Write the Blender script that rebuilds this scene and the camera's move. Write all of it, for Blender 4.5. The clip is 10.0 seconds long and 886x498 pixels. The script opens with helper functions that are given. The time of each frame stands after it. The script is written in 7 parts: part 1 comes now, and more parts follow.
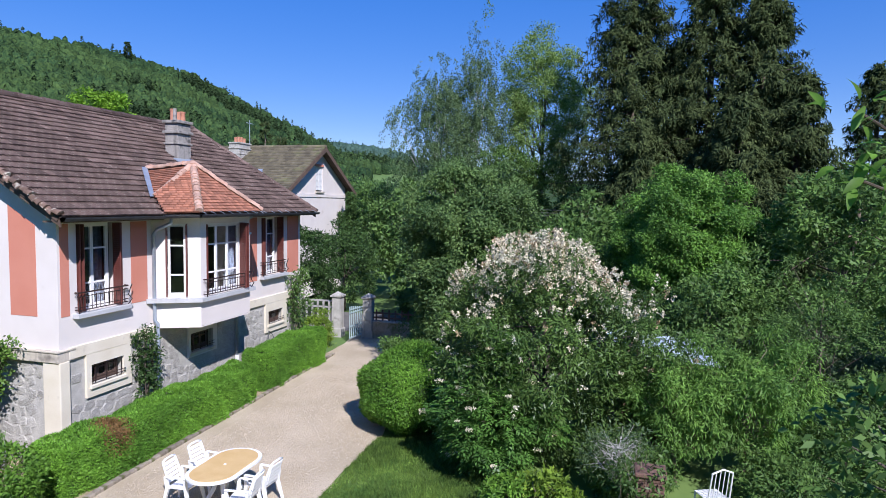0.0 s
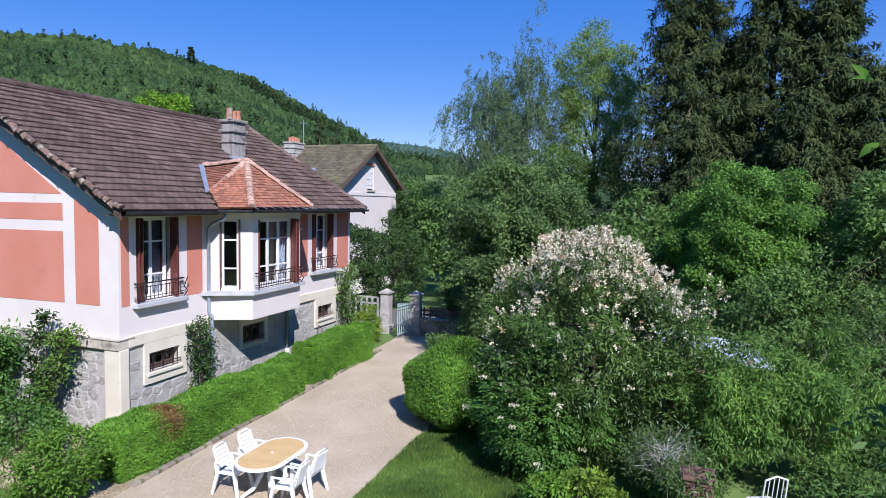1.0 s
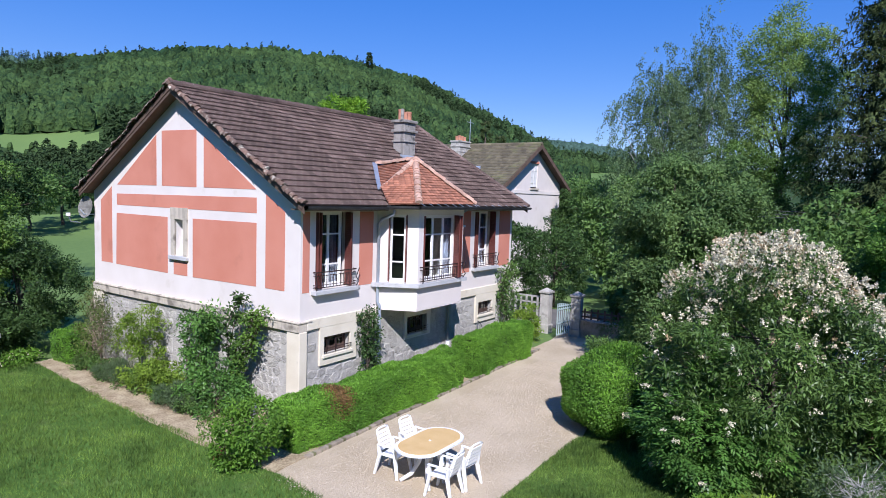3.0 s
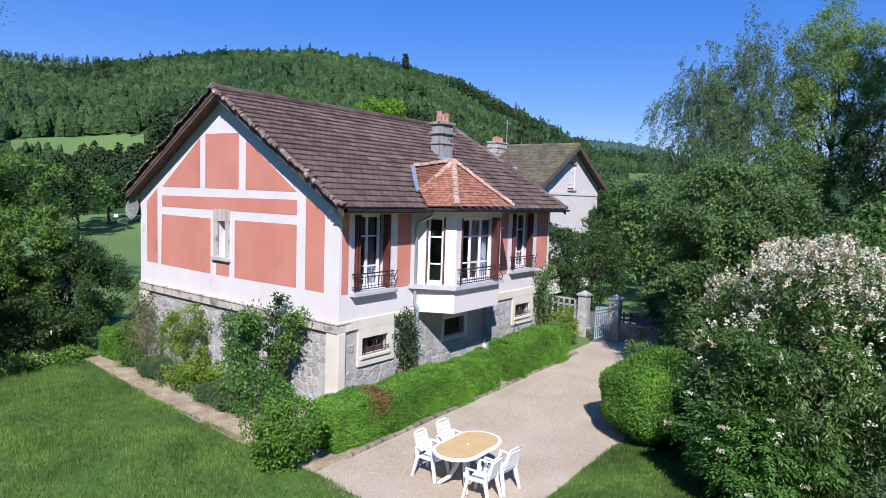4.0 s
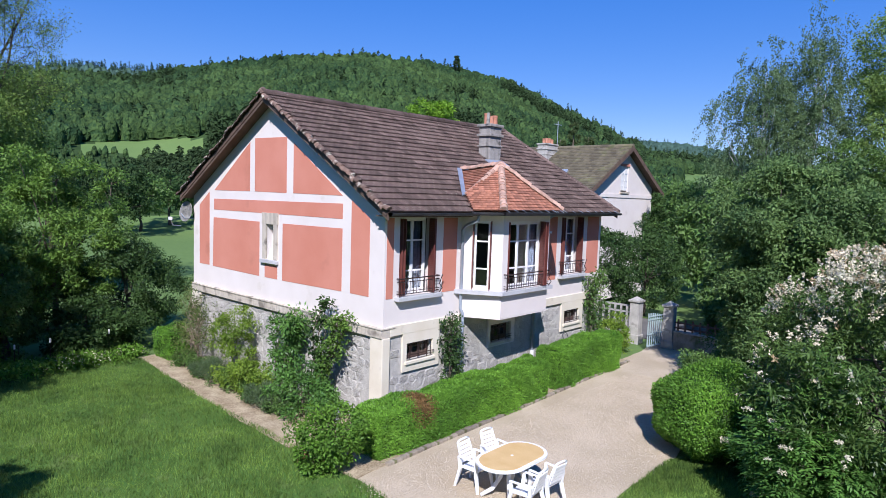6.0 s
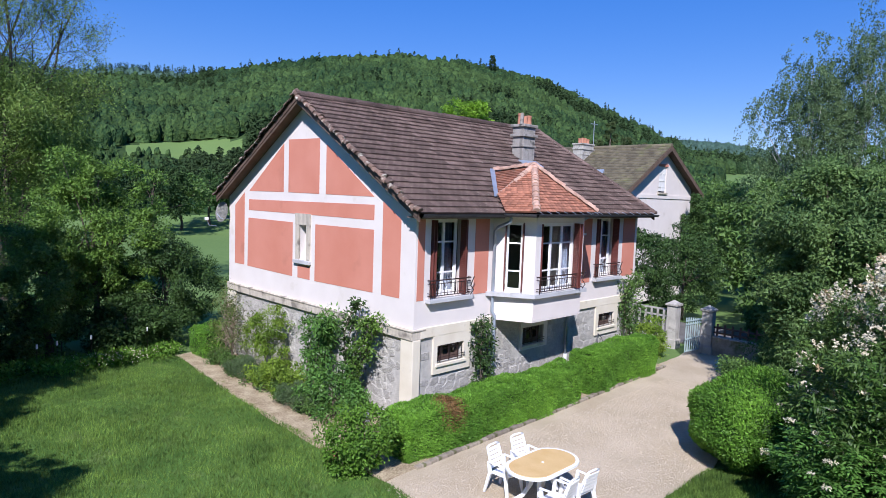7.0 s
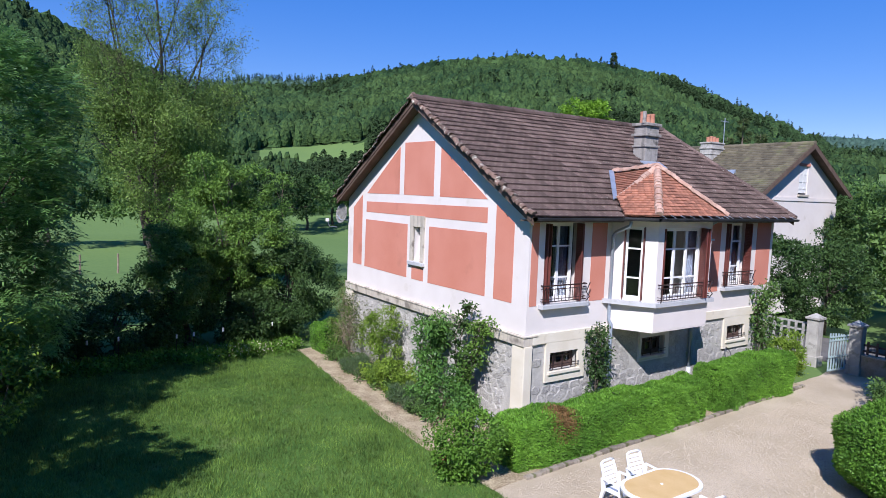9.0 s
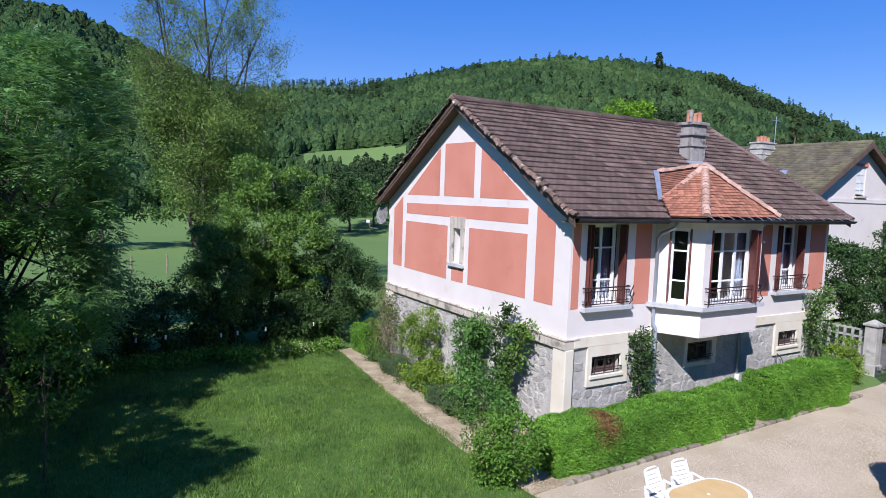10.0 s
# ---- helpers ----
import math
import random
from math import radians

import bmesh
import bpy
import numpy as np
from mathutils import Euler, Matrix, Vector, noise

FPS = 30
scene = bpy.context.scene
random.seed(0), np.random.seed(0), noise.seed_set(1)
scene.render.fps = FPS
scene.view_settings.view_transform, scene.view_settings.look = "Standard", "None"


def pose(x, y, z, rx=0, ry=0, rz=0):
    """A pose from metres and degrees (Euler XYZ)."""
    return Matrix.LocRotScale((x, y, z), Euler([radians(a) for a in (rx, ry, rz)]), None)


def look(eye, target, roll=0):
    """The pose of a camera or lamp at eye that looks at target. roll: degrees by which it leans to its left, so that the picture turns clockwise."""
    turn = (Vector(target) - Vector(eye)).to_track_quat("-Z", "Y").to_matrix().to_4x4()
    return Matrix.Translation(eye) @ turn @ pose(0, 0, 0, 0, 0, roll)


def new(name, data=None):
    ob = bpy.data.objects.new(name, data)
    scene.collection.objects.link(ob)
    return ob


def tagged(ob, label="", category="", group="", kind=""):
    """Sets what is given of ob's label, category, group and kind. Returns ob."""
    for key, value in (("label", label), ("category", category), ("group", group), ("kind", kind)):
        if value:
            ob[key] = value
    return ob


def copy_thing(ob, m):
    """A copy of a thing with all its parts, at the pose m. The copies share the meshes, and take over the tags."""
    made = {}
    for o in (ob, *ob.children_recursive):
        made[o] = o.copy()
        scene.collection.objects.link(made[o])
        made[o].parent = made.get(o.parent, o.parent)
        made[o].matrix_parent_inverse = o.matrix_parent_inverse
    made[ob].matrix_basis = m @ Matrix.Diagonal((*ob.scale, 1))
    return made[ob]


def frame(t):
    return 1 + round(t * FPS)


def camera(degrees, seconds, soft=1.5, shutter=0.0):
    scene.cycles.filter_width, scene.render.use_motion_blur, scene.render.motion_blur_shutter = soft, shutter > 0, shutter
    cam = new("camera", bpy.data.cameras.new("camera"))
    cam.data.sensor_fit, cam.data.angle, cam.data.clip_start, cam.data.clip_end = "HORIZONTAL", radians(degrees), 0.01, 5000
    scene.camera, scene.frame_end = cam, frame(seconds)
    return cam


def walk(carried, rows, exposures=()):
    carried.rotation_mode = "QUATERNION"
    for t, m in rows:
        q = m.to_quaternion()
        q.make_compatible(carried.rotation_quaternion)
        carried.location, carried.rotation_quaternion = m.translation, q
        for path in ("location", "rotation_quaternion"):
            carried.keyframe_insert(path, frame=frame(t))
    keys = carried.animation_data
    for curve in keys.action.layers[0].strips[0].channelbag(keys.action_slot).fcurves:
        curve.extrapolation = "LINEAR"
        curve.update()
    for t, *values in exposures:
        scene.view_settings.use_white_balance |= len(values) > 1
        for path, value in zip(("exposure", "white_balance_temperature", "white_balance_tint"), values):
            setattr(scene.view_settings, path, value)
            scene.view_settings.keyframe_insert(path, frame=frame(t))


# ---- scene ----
cam = camera(70.2, 10.0, soft=0.65)
PATH = [
    (0, (-9.883, -10.51, 5.409), (-7.958, -9.988, 5.262), 1.0),
    (0.5, (-9.898, -10.591, 5.371), (-7.992, -10.002, 5.225), 1.0),
    (1, (-9.846, -10.63, 5.319), (-7.97, -9.953, 5.17), 1.2),
    (1.5, (-9.798, -10.679, 5.284), (-7.964, -9.896, 5.131), 1.4),
    (2, (-9.757, -10.72, 5.331), (-7.994, -9.789, 5.169), 1.7),
    (2.5, (-9.782, -10.677, 5.299), (-8.083, -9.636, 5.136), 1.8),
    (3, (-9.833, -10.641, 5.324), (-8.19, -9.512, 5.155), 1.9),
    (4.5, (-9.854, -10.523, 5.396), (-8.298, -9.278, 5.226), 1.9),
    (5, (-9.795, -10.498, 5.425), (-8.265, -9.222, 5.255), 1.9),
    (5.5, (-9.69, -10.491, 5.418), (-8.186, -9.184, 5.248), 1.9),
    (7, (-9.444, -10.442, 5.453), (-8.046, -9.024, 5.278), 2.0),
    (7.5, (-9.38, -10.412, 5.477), (-8.04, -8.938, 5.301), 2.0),
    (8, (-9.318, -10.35, 5.481), (-8.068, -8.799, 5.303), 1.9),
    (8.5, (-9.281, -10.325, 5.46), (-8.104, -8.718, 5.282), 1.9),
    (9, (-9.267, -10.296, 5.48), (-8.149, -8.648, 5.297), 2.0),
    (9.5, (-9.232, -10.288, 5.474), (-8.166, -8.606, 5.292), 1.9),
    (10, (-9.189, -10.233, 5.439), (-8.181, -8.515, 5.26), 1.9),
]
EXPOSURES = [(0, 0.40, 5900, 18), (10, 0.40, 5900, 18)]
walk(cam, [(t, look(eye, target, roll)) for t, eye, target, roll in PATH], EXPOSURES)

# ---- light ----
SUN_TO = Vector((-1.23, -0.97, 1.42)).normalized()
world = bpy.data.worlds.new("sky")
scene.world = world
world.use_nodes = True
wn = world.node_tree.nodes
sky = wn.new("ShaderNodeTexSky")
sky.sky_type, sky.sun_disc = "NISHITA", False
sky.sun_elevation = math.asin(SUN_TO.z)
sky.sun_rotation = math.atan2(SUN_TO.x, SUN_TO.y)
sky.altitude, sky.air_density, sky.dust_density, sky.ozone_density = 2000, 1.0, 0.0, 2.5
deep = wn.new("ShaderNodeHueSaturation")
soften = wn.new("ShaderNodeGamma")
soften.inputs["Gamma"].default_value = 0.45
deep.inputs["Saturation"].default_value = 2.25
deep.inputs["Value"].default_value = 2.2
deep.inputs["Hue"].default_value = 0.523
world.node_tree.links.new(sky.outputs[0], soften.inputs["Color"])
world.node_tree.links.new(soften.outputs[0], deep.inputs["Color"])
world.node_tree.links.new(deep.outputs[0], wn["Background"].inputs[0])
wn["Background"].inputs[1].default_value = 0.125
sun = new("sun", bpy.data.lights.new("sun", "SUN"))
sun.data.energy, sun.data.angle, sun.data.color = 4.9, radians(0.55), (1.0, 0.97, 0.92)
sun.matrix_world = look(SUN_TO * 50, (0, 0, 0))

# ---- materials ----
def surf(name, c1, c2, scale=3.0, rough=0.8, bump=0.2, bscale=40.0, metal=0.0, island=0.0, random_ob=0.0, fine=0.35, trans=0.0, stain=None, streak=None, spec=0.5, bdist=0.02):
    """Two-scale mottled surface; island/random_ob vary the value from piece to piece; trans lets light through leaves."""
    m = bpy.data.materials.new(name)
    m.use_nodes = True
    n, l = m.node_tree.nodes, m.node_tree.links
    b = n["Principled BSDF"]
    b.inputs["Roughness"].default_value, b.inputs["Metallic"].default_value, b.inputs["Specular IOR Level"].default_value = rough, metal, spec
    co = n.new("ShaderNodeTexCoord")
    big, small = n.new("ShaderNodeTexNoise"), n.new("ShaderNodeTexNoise")
    big.inputs["Scale"].default_value, small.inputs["Scale"].default_value = scale, bscale
    big.inputs["Detail"].default_value, small.inputs["Detail"].default_value = 5, 3
    for t in (big, small):
        l.new(co.outputs["Object"], t.inputs["Vector"])
    add = n.new("ShaderNodeMath"); add.operation = "MULTIPLY_ADD"
    l.new(small.outputs[0], add.inputs[0]); add.inputs[1].default_value = fine
    sub = n.new("ShaderNodeMath"); sub.operation = "ADD"; sub.inputs[1].default_value = -fine / 2
    l.new(big.outputs[0], sub.inputs[0]); l.new(sub.outputs[0], add.inputs[2])
    ramp = n.new("ShaderNodeMapRange")
    ramp.inputs[1].default_value, ramp.inputs[2].default_value = 0.3, 0.7
    l.new(add.outputs[0], ramp.inputs[0])
    mix = n.new("ShaderNodeMix"); mix.data_type = "RGBA"
    mix.inputs[6].default_value, mix.inputs[7].default_value = (*c1, 1), (*c2, 1)
    l.new(ramp.outputs[0], mix.inputs[0])
    col = mix.outputs[2]
    if stain:
        w = n.new("ShaderNodeTexNoise"); w.inputs["Scale"].default_value, w.inputs["Detail"].default_value = stain[1], 6
        l.new(co.outputs["Object"], w.inputs["Vector"])
        r2 = n.new("ShaderNodeMapRange"); r2.inputs[1].default_value, r2.inputs[2].default_value = stain[2], stain[2] + 0.14
        l.new(w.outputs[0], r2.inputs[0])
        mx = n.new("ShaderNodeMix"); mx.data_type = "RGBA"; mx.inputs[7].default_value = (*stain[0], 1)
        l.new(r2.outputs[0], mx.inputs[0]); l.new(col, mx.inputs[6]); col = mx.outputs[2]
    if streak:
        mp = n.new("ShaderNodeMapping"); mp.inputs["Scale"].default_value = (6, 6, 0.5)
        l.new(co.outputs["Object"], mp.inputs["Vector"])
        w = n.new("ShaderNodeTexNoise"); w.inputs["Scale"].default_value, w.inputs["Detail"].default_value = 1.2, 5
        l.new(mp.outputs[0], w.inputs["Vector"])
        r2 = n.new("ShaderNodeMapRange"); r2.inputs[1].default_value, r2.inputs[2].default_value = 0.5, 0.85
        l.new(w.outputs[0], r2.inputs[0])
        mx = n.new("ShaderNodeMix"); mx.data_type = "RGBA"; mx.inputs[7].default_value = (*streak, 1)
        l.new(r2.outputs[0], mx.inputs[0]); l.new(col, mx.inputs[6]); col = mx.outputs[2]
    for amount, node, out in ((island, "ShaderNodeNewGeometry", "Random Per Island"), (random_ob, "ShaderNodeObjectInfo", "Random")):
        if amount:
            src = n.new(node)
            mr = n.new("ShaderNodeMapRange"); mr.inputs[3].default_value, mr.inputs[4].default_value = 1 - amount, 1 + amount
            l.new(src.outputs[out], mr.inputs[0])
            hs = n.new("ShaderNodeHueSaturation")
            l.new(mr.outputs[0], hs.inputs["Value"]); l.new(col, hs.inputs["Color"]); col = hs.outputs[0]
    l.new(col, b.inputs["Base Color"])
    if bump:
        bp = n.new("ShaderNodeBump"); bp.inputs["Strength"].default_value = bump; bp.inputs["Distance"].default_value = bdist
        l.new(small.outputs[0], bp.inputs["Height"]); l.new(bp.outputs[0], b.inputs["Normal"])
    if trans:
        tr = n.new("ShaderNodeBsdfTranslucent"); ms = n.new("ShaderNodeMixShader"); ms.inputs[0].default_value = trans
        l.new(col, tr.inputs[0]); l.new(b.outputs[0], ms.inputs[1]); l.new(tr.outputs[0], ms.inputs[2])
        l.new(ms.outputs[0], n["Material Output"].inputs[0])
    return m


def leafmat(name, c, d=0.35, rough=0.5, trans=0.35, island=0.35, scale=0.9, spec=0.2):
    dark = tuple(v * (1 - d) for v in c)
    light = (min(1, c[0] * (1 + d) * 1.15), min(1, c[1] * (1 + d)), c[2] * (1 + d * 0.5))
    return surf(name, dark, light, scale=scale, rough=rough, bump=0, bscale=scale * 5.5, island=island, trans=trans, fine=0.5, spec=spec)


WHITE = surf("white_render", (0.70, 0.632, 0.585), (0.77, 0.705, 0.66), 1.0, 0.92, 0.15, 90, stain=((0.62, 0.55, 0.48), 1.6, 0.64), spec=0.3)
CREAM = surf("cream_render", (0.68, 0.60, 0.46), (0.78, 0.71, 0.58), 1.5, 0.9, 0.15, 80, stain=((0.45, 0.38, 0.29), 2.5, 0.62))
PINK = surf("terracotta_render", (0.56, 0.205, 0.135), (0.62, 0.25, 0.175), 0.9, 0.92, 0.12, 120, stain=((0.44, 0.17, 0.11), 0.8, 0.62))
TILE = surf("brown_tile", (0.076, 0.050, 0.041), (0.150, 0.104, 0.086), 1.6, 0.9, 0.6, 42, island=0.3, random_ob=0.3, fine=0.8, stain=((0.30, 0.27, 0.215), 22, 0.60), spec=0.2)
TILE_OR = surf("orange_tile", (0.265, 0.108, 0.062), (0.39, 0.165, 0.095), 2.5, 0.85, 0.3, 40, island=0.32, random_ob=0.32, stain=((0.20, 0.12, 0.08), 3, 0.6))
HIP = surf("pale_hip_tile", (0.38, 0.22, 0.155), (0.52, 0.34, 0.25), 5, 0.85, 0.3, 40, island=0.25, stain=((0.28, 0.20, 0.15), 6, 0.58))
MOSSTILE = surf("mossy_tile", (0.105, 0.088, 0.055), (0.175, 0.148, 0.092), 1.6, 0.9, 0.4, 20, island=0.3, stain=((0.13, 0.13, 0.055), 1.6, 0.56))
STONE = surf("grey_stone", (0.36, 0.335, 0.30), (0.56, 0.53, 0.48), 8, 0.95, 1.0, 22, random_ob=0.13, fine=0.9, spec=0.2)
MORTAR = surf("mortar", (0.42, 0.395, 0.355), (0.55, 0.52, 0.47), 5, 0.95, 0.8, 40, spec=0.2)
CAP = surf("weathered_cap", (0.48, 0.42, 0.335), (0.64, 0.57, 0.47), 2, 0.9, 0.4, 60, stain=((0.22, 0.19, 0.155), 2.6, 0.53), streak=(0.26, 0.22, 0.18))
SILL = surf("pale_painted_sill", (0.42, 0.42, 0.43), (0.54, 0.54, 0.54), 2, 0.85, 0.2, 60, stain=((0.32, 0.31, 0.30), 3, 0.6))
KERB = surf("mossy_kerb_shaded_wall", (0.20, 0.165, 0.125), (0.34, 0.29, 0.23), 4, 0.95, 0.7, 30, random_ob=0.25, stain=((0.13, 0.13, 0.06), 3, 0.55), spec=0.2)
CONC = surf("weathered_concrete", (0.34, 0.32, 0.28), (0.52, 0.49, 0.44), 2.6, 0.92, 0.4, 50, stain=((0.17, 0.16, 0.135), 3.0, 0.56), streak=(0.2, 0.185, 0.16))
CHIM = surf("chimney_brick_render", (0.27, 0.245, 0.215), (0.42, 0.385, 0.34), 4, 0.92, 0.6, 30, stain=((0.10, 0.09, 0.08), 4, 0.55), streak=(0.10, 0.09, 0.08))
POT = surf("clay_pot", (0.42, 0.17, 0.10), (0.52, 0.25, 0.16), 5, 0.8, 0.2, 30, stain=((0.16, 0.11, 0.09), 5, 0.6))
ZINC = surf("zinc", (0.34, 0.38, 0.44), (0.45, 0.50, 0.56), 3, 0.45, 0.1, 60, metal=0.5)
GUTTER = surf("dark_gutter", (0.10, 0.10, 0.11), (0.17, 0.17, 0.18), 3, 0.5, 0.1, 60, metal=0.4)
SHUT = surf("oxblood_shutter", (0.115, 0.032, 0.026), (0.16, 0.048, 0.036), 3, 0.55, 0.15, 60)
IRON = surf("wrought_iron", (0.035, 0.022, 0.020), (0.06, 0.032, 0.028), 8, 0.5, 0.1, 60, metal=0.4)
WPAINT = surf("white_paint", (0.76, 0.75, 0.72), (0.83, 0.82, 0.80), 3, 0.4, 0.05, 60)
PLASTIC = surf("white_resin", (0.80, 0.80, 0.79), (0.86, 0.86, 0.85), 4, 0.35, 0.03, 60)
OAKTOP = surf("ochre_tabletop", (0.60, 0.39, 0.15), (0.68, 0.47, 0.21), 3, 0.4, 0.05, 50)
WOODD = surf("dark_wood", (0.075, 0.045, 0.035), (0.13, 0.08, 0.06), 4, 0.75, 0.3, 40)
SOFFIT = surf("verge_board", (0.10, 0.068, 0.052), (0.16, 0.11, 0.085), 3, 0.85, 0.3, 40, spec=0.2)
DARKIN = surf("interior_painted_dim", (0.05, 0.045, 0.04), (0.08, 0.07, 0.06), 1, 0.9, 0, 20)
CURTAIN = surf("net_curtain", (0.13, 0.15, 0.20), (0.22, 0.25, 0.31), 8, 0.9, 0.2, 40)
LACE = surf("lace_curtain", (0.46, 0.47, 0.50), (0.62, 0.63, 0.65), 12, 0.9, 0.1, 60)
BARK = surf("bark", (0.07, 0.052, 0.038), (0.14, 0.11, 0.085), 6, 0.95, 0.6, 25)
# bark with the shade under the ash crown put into its colour
SHADEBARK = surf("bark_crown_shade", (0.036, 0.029, 0.022), (0.075, 0.060, 0.046), 6, 0.95, 0.6, 25)
BIRCHBARK = surf("birch_bark", (0.45, 0.42, 0.38), (0.62, 0.60, 0.56), 3, 0.8, 0.3, 25, stain=((0.06, 0.05, 0.045), 5, 0.6))
GRAVEL = surf("beige_gravel", (0.42, 0.338, 0.228), (0.58, 0.482, 0.35), 0.7, 0.95, 1.0, 45, fine=1.3, stain=((0.44, 0.36, 0.245), 0.5, 0.52), spec=0.12)
EARTH = surf("dry_straw_path", (0.27, 0.205, 0.125), (0.50, 0.41, 0.27), 2.6, 0.97, 1.0, 26, fine=1.2, stain=((0.20, 0.19, 0.07), 2.2, 0.6), spec=0.15)
LAWN = surf("lawn_soil", (0.062, 0.135, 0.024), (0.105, 0.195, 0.04), 0.55, 0.95, 0.6, 60, fine=0.6, spec=0.15, stain=((0.135, 0.20, 0.055), 1.5, 0.56))
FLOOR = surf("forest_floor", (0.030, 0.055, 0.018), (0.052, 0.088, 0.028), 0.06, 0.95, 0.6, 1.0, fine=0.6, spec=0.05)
FIELD = surf("meadow", (0.108, 0.178, 0.05), (0.152, 0.23, 0.066), 0.03, 0.95, 0.6, 3.0, fine=0.5, spec=0.15)
ASPHALT = surf("asphalt", (0.115, 0.108, 0.10), (0.165, 0.155, 0.145), 2, 0.9, 0.4, 80)
GREENPAINT = surf("faded_green_paint", (0.30, 0.40, 0.40), (0.42, 0.50, 0.48), 4, 0.6, 0.1, 40)
GREYWOOD = surf("grey_painted_wood", (0.30, 0.29, 0.26), (0.44, 0.42, 0.38), 4, 0.85, 0.2, 40, stain=((0.20, 0.19, 0.15), 3, 0.58))
TERRA = surf("terracotta_pot", (0.48, 0.17, 0.09), (0.55, 0.22, 0.13), 4, 0.8, 0.1, 40)
L_HEDGE = leafmat("leaf_hedge", (0.142, 0.325, 0.042), 0.28)
L_BUSH = leafmat("leaf_bush", (0.125, 0.27, 0.038), 0.35)
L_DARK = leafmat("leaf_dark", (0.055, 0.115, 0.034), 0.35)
L_MID = leafmat("leaf_mid", (0.105, 0.205, 0.055), 0.38)
L_GARDEN = leafmat("leaf_garden_tree", (0.125, 0.225, 0.075), 0.3, trans=0.4)
L_BRIGHT = leafmat("leaf_bright", (0.125, 0.275, 0.05), 0.3)
L_YEL = leafmat("leaf_yellow_green", (0.18, 0.3, 0.04), 0.3)
L_OLIVE = leafmat("leaf_olive", (0.125, 0.18, 0.052), 0.35)
L_GREY = leafmat("leaf_grey_green", (0.11, 0.18, 0.085), 0.3)
L_FIR = leafmat("needles_fir", (0.066, 0.098, 0.040), 0.3, rough=0.9, trans=0.2, island=0.28, spec=0.03)
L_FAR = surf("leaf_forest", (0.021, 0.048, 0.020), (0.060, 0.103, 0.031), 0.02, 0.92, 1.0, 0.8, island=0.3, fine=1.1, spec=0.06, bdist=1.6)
# air haze of the far ridges is painted into this bluish leaf colour
L_HAZE = surf("leaf_ridge_haze", (0.042, 0.082, 0.066), (0.066, 0.112, 0.082), 0.012, 0.95, 0, 0.5, island=0.2, fine=0.5, spec=0.03)
L_SHRUB = leafmat("leaf_shrub", (0.085, 0.165, 0.042), 0.4, rough=0.4, spec=0.35)
L_BAMBOO = leafmat("leaf_bamboo", (0.14, 0.285, 0.062), 0.35, trans=0.4)
L_FARC = leafmat("needles_forest", (0.036, 0.068, 0.028), 0.3, rough=0.9, trans=0.05, island=0.15, spec=0.08)
L_LAWN = leafmat("leaf_lawn_tree", (0.125, 0.265, 0.08), 0.35, trans=0.42, rough=0.42, spec=0.3)
L_LIME = leafmat("leaf_lime", (0.17, 0.34, 0.03), 0.3)
L_ROUND = leafmat("leaf_round_bush", (0.135, 0.305, 0.04), 0.3)
L_NEAR = leafmat("leaf_walnut", (0.17, 0.34, 0.06), 0.25, trans=0.5)
L_ELDER = leafmat("leaf_elder", (0.12, 0.235, 0.045), 0.32)
L_ELDERB = leafmat("leaf_elder_bush", (0.10, 0.235, 0.05), 0.35, rough=0.42, spec=0.35)
L_AIRY = leafmat("leaf_airy", (0.20, 0.325, 0.085), 0.3, trans=0.45)
L_ASH = leafmat("leaf_ash", (0.14, 0.235, 0.056), 0.3)
L_BIRCH = leafmat("leaf_birch", (0.118, 0.20, 0.09), 0.3)
BLOSSOM = leafmat("cream_blossom", (0.68, 0.66, 0.50), 0.12, trans=0.2, island=0.25)
FADED = leafmat("faded_blossom", (0.34, 0.28, 0.17), 0.2, trans=0.2, island=0.25)
BROWNLEAF = leafmat("brown_leaf", (0.20, 0.135, 0.06), 0.3)
DRYTWIG = surf("dry_twig", (0.20, 0.15, 0.10), (0.30, 0.24, 0.17), 5, 0.9, 0.2, 40)
GLASS = bpy.data.materials.new("window_glass")
GLASS.use_nodes = True
gb = GLASS.node_tree.nodes["Principled BSDF"]
gb.inputs["Base Color"].default_value = (0.9, 0.95, 1, 1)
gb.inputs["Roughness"].default_value, gb.inputs["Transmission Weight"].default_value, gb.inputs["IOR"].default_value = 0.02, 1.0, 1.45

# ---- builders ----
rng = np.random.default_rng(7)


def mesh_ob(name, bm, material, parent=None, label="", smooth=False):
    me = bpy.data.meshes.new(name)
    bmesh.ops.recalc_face_normals(bm, faces=bm.faces)
    bm.to_mesh(me)
    bm.free()
    me.materials.append(material)
    if smooth:
        for p in me.polygons:
            p.use_smooth = True
    ob = new(name, me)
    if parent:
        ob.parent = parent
    if label:
        tagged(ob, label)
    return ob


def part(name, bm, material, parent, label="", smooth=False):
    return mesh_ob(name, bm, material, parent, label, smooth)


def shared(name, me, parent, m):
    """One more object on a mesh that exists."""
    ob = new(name, me)
    ob.parent = parent
    ob.matrix_local = m
    return ob


def thing(name, label, category, m=None, group="", kind=""):
    ob = new(name)
    ob.empty_display_size = 0.2
    if m:
        ob.matrix_world = m
    return tagged(ob, label, category, group, kind)


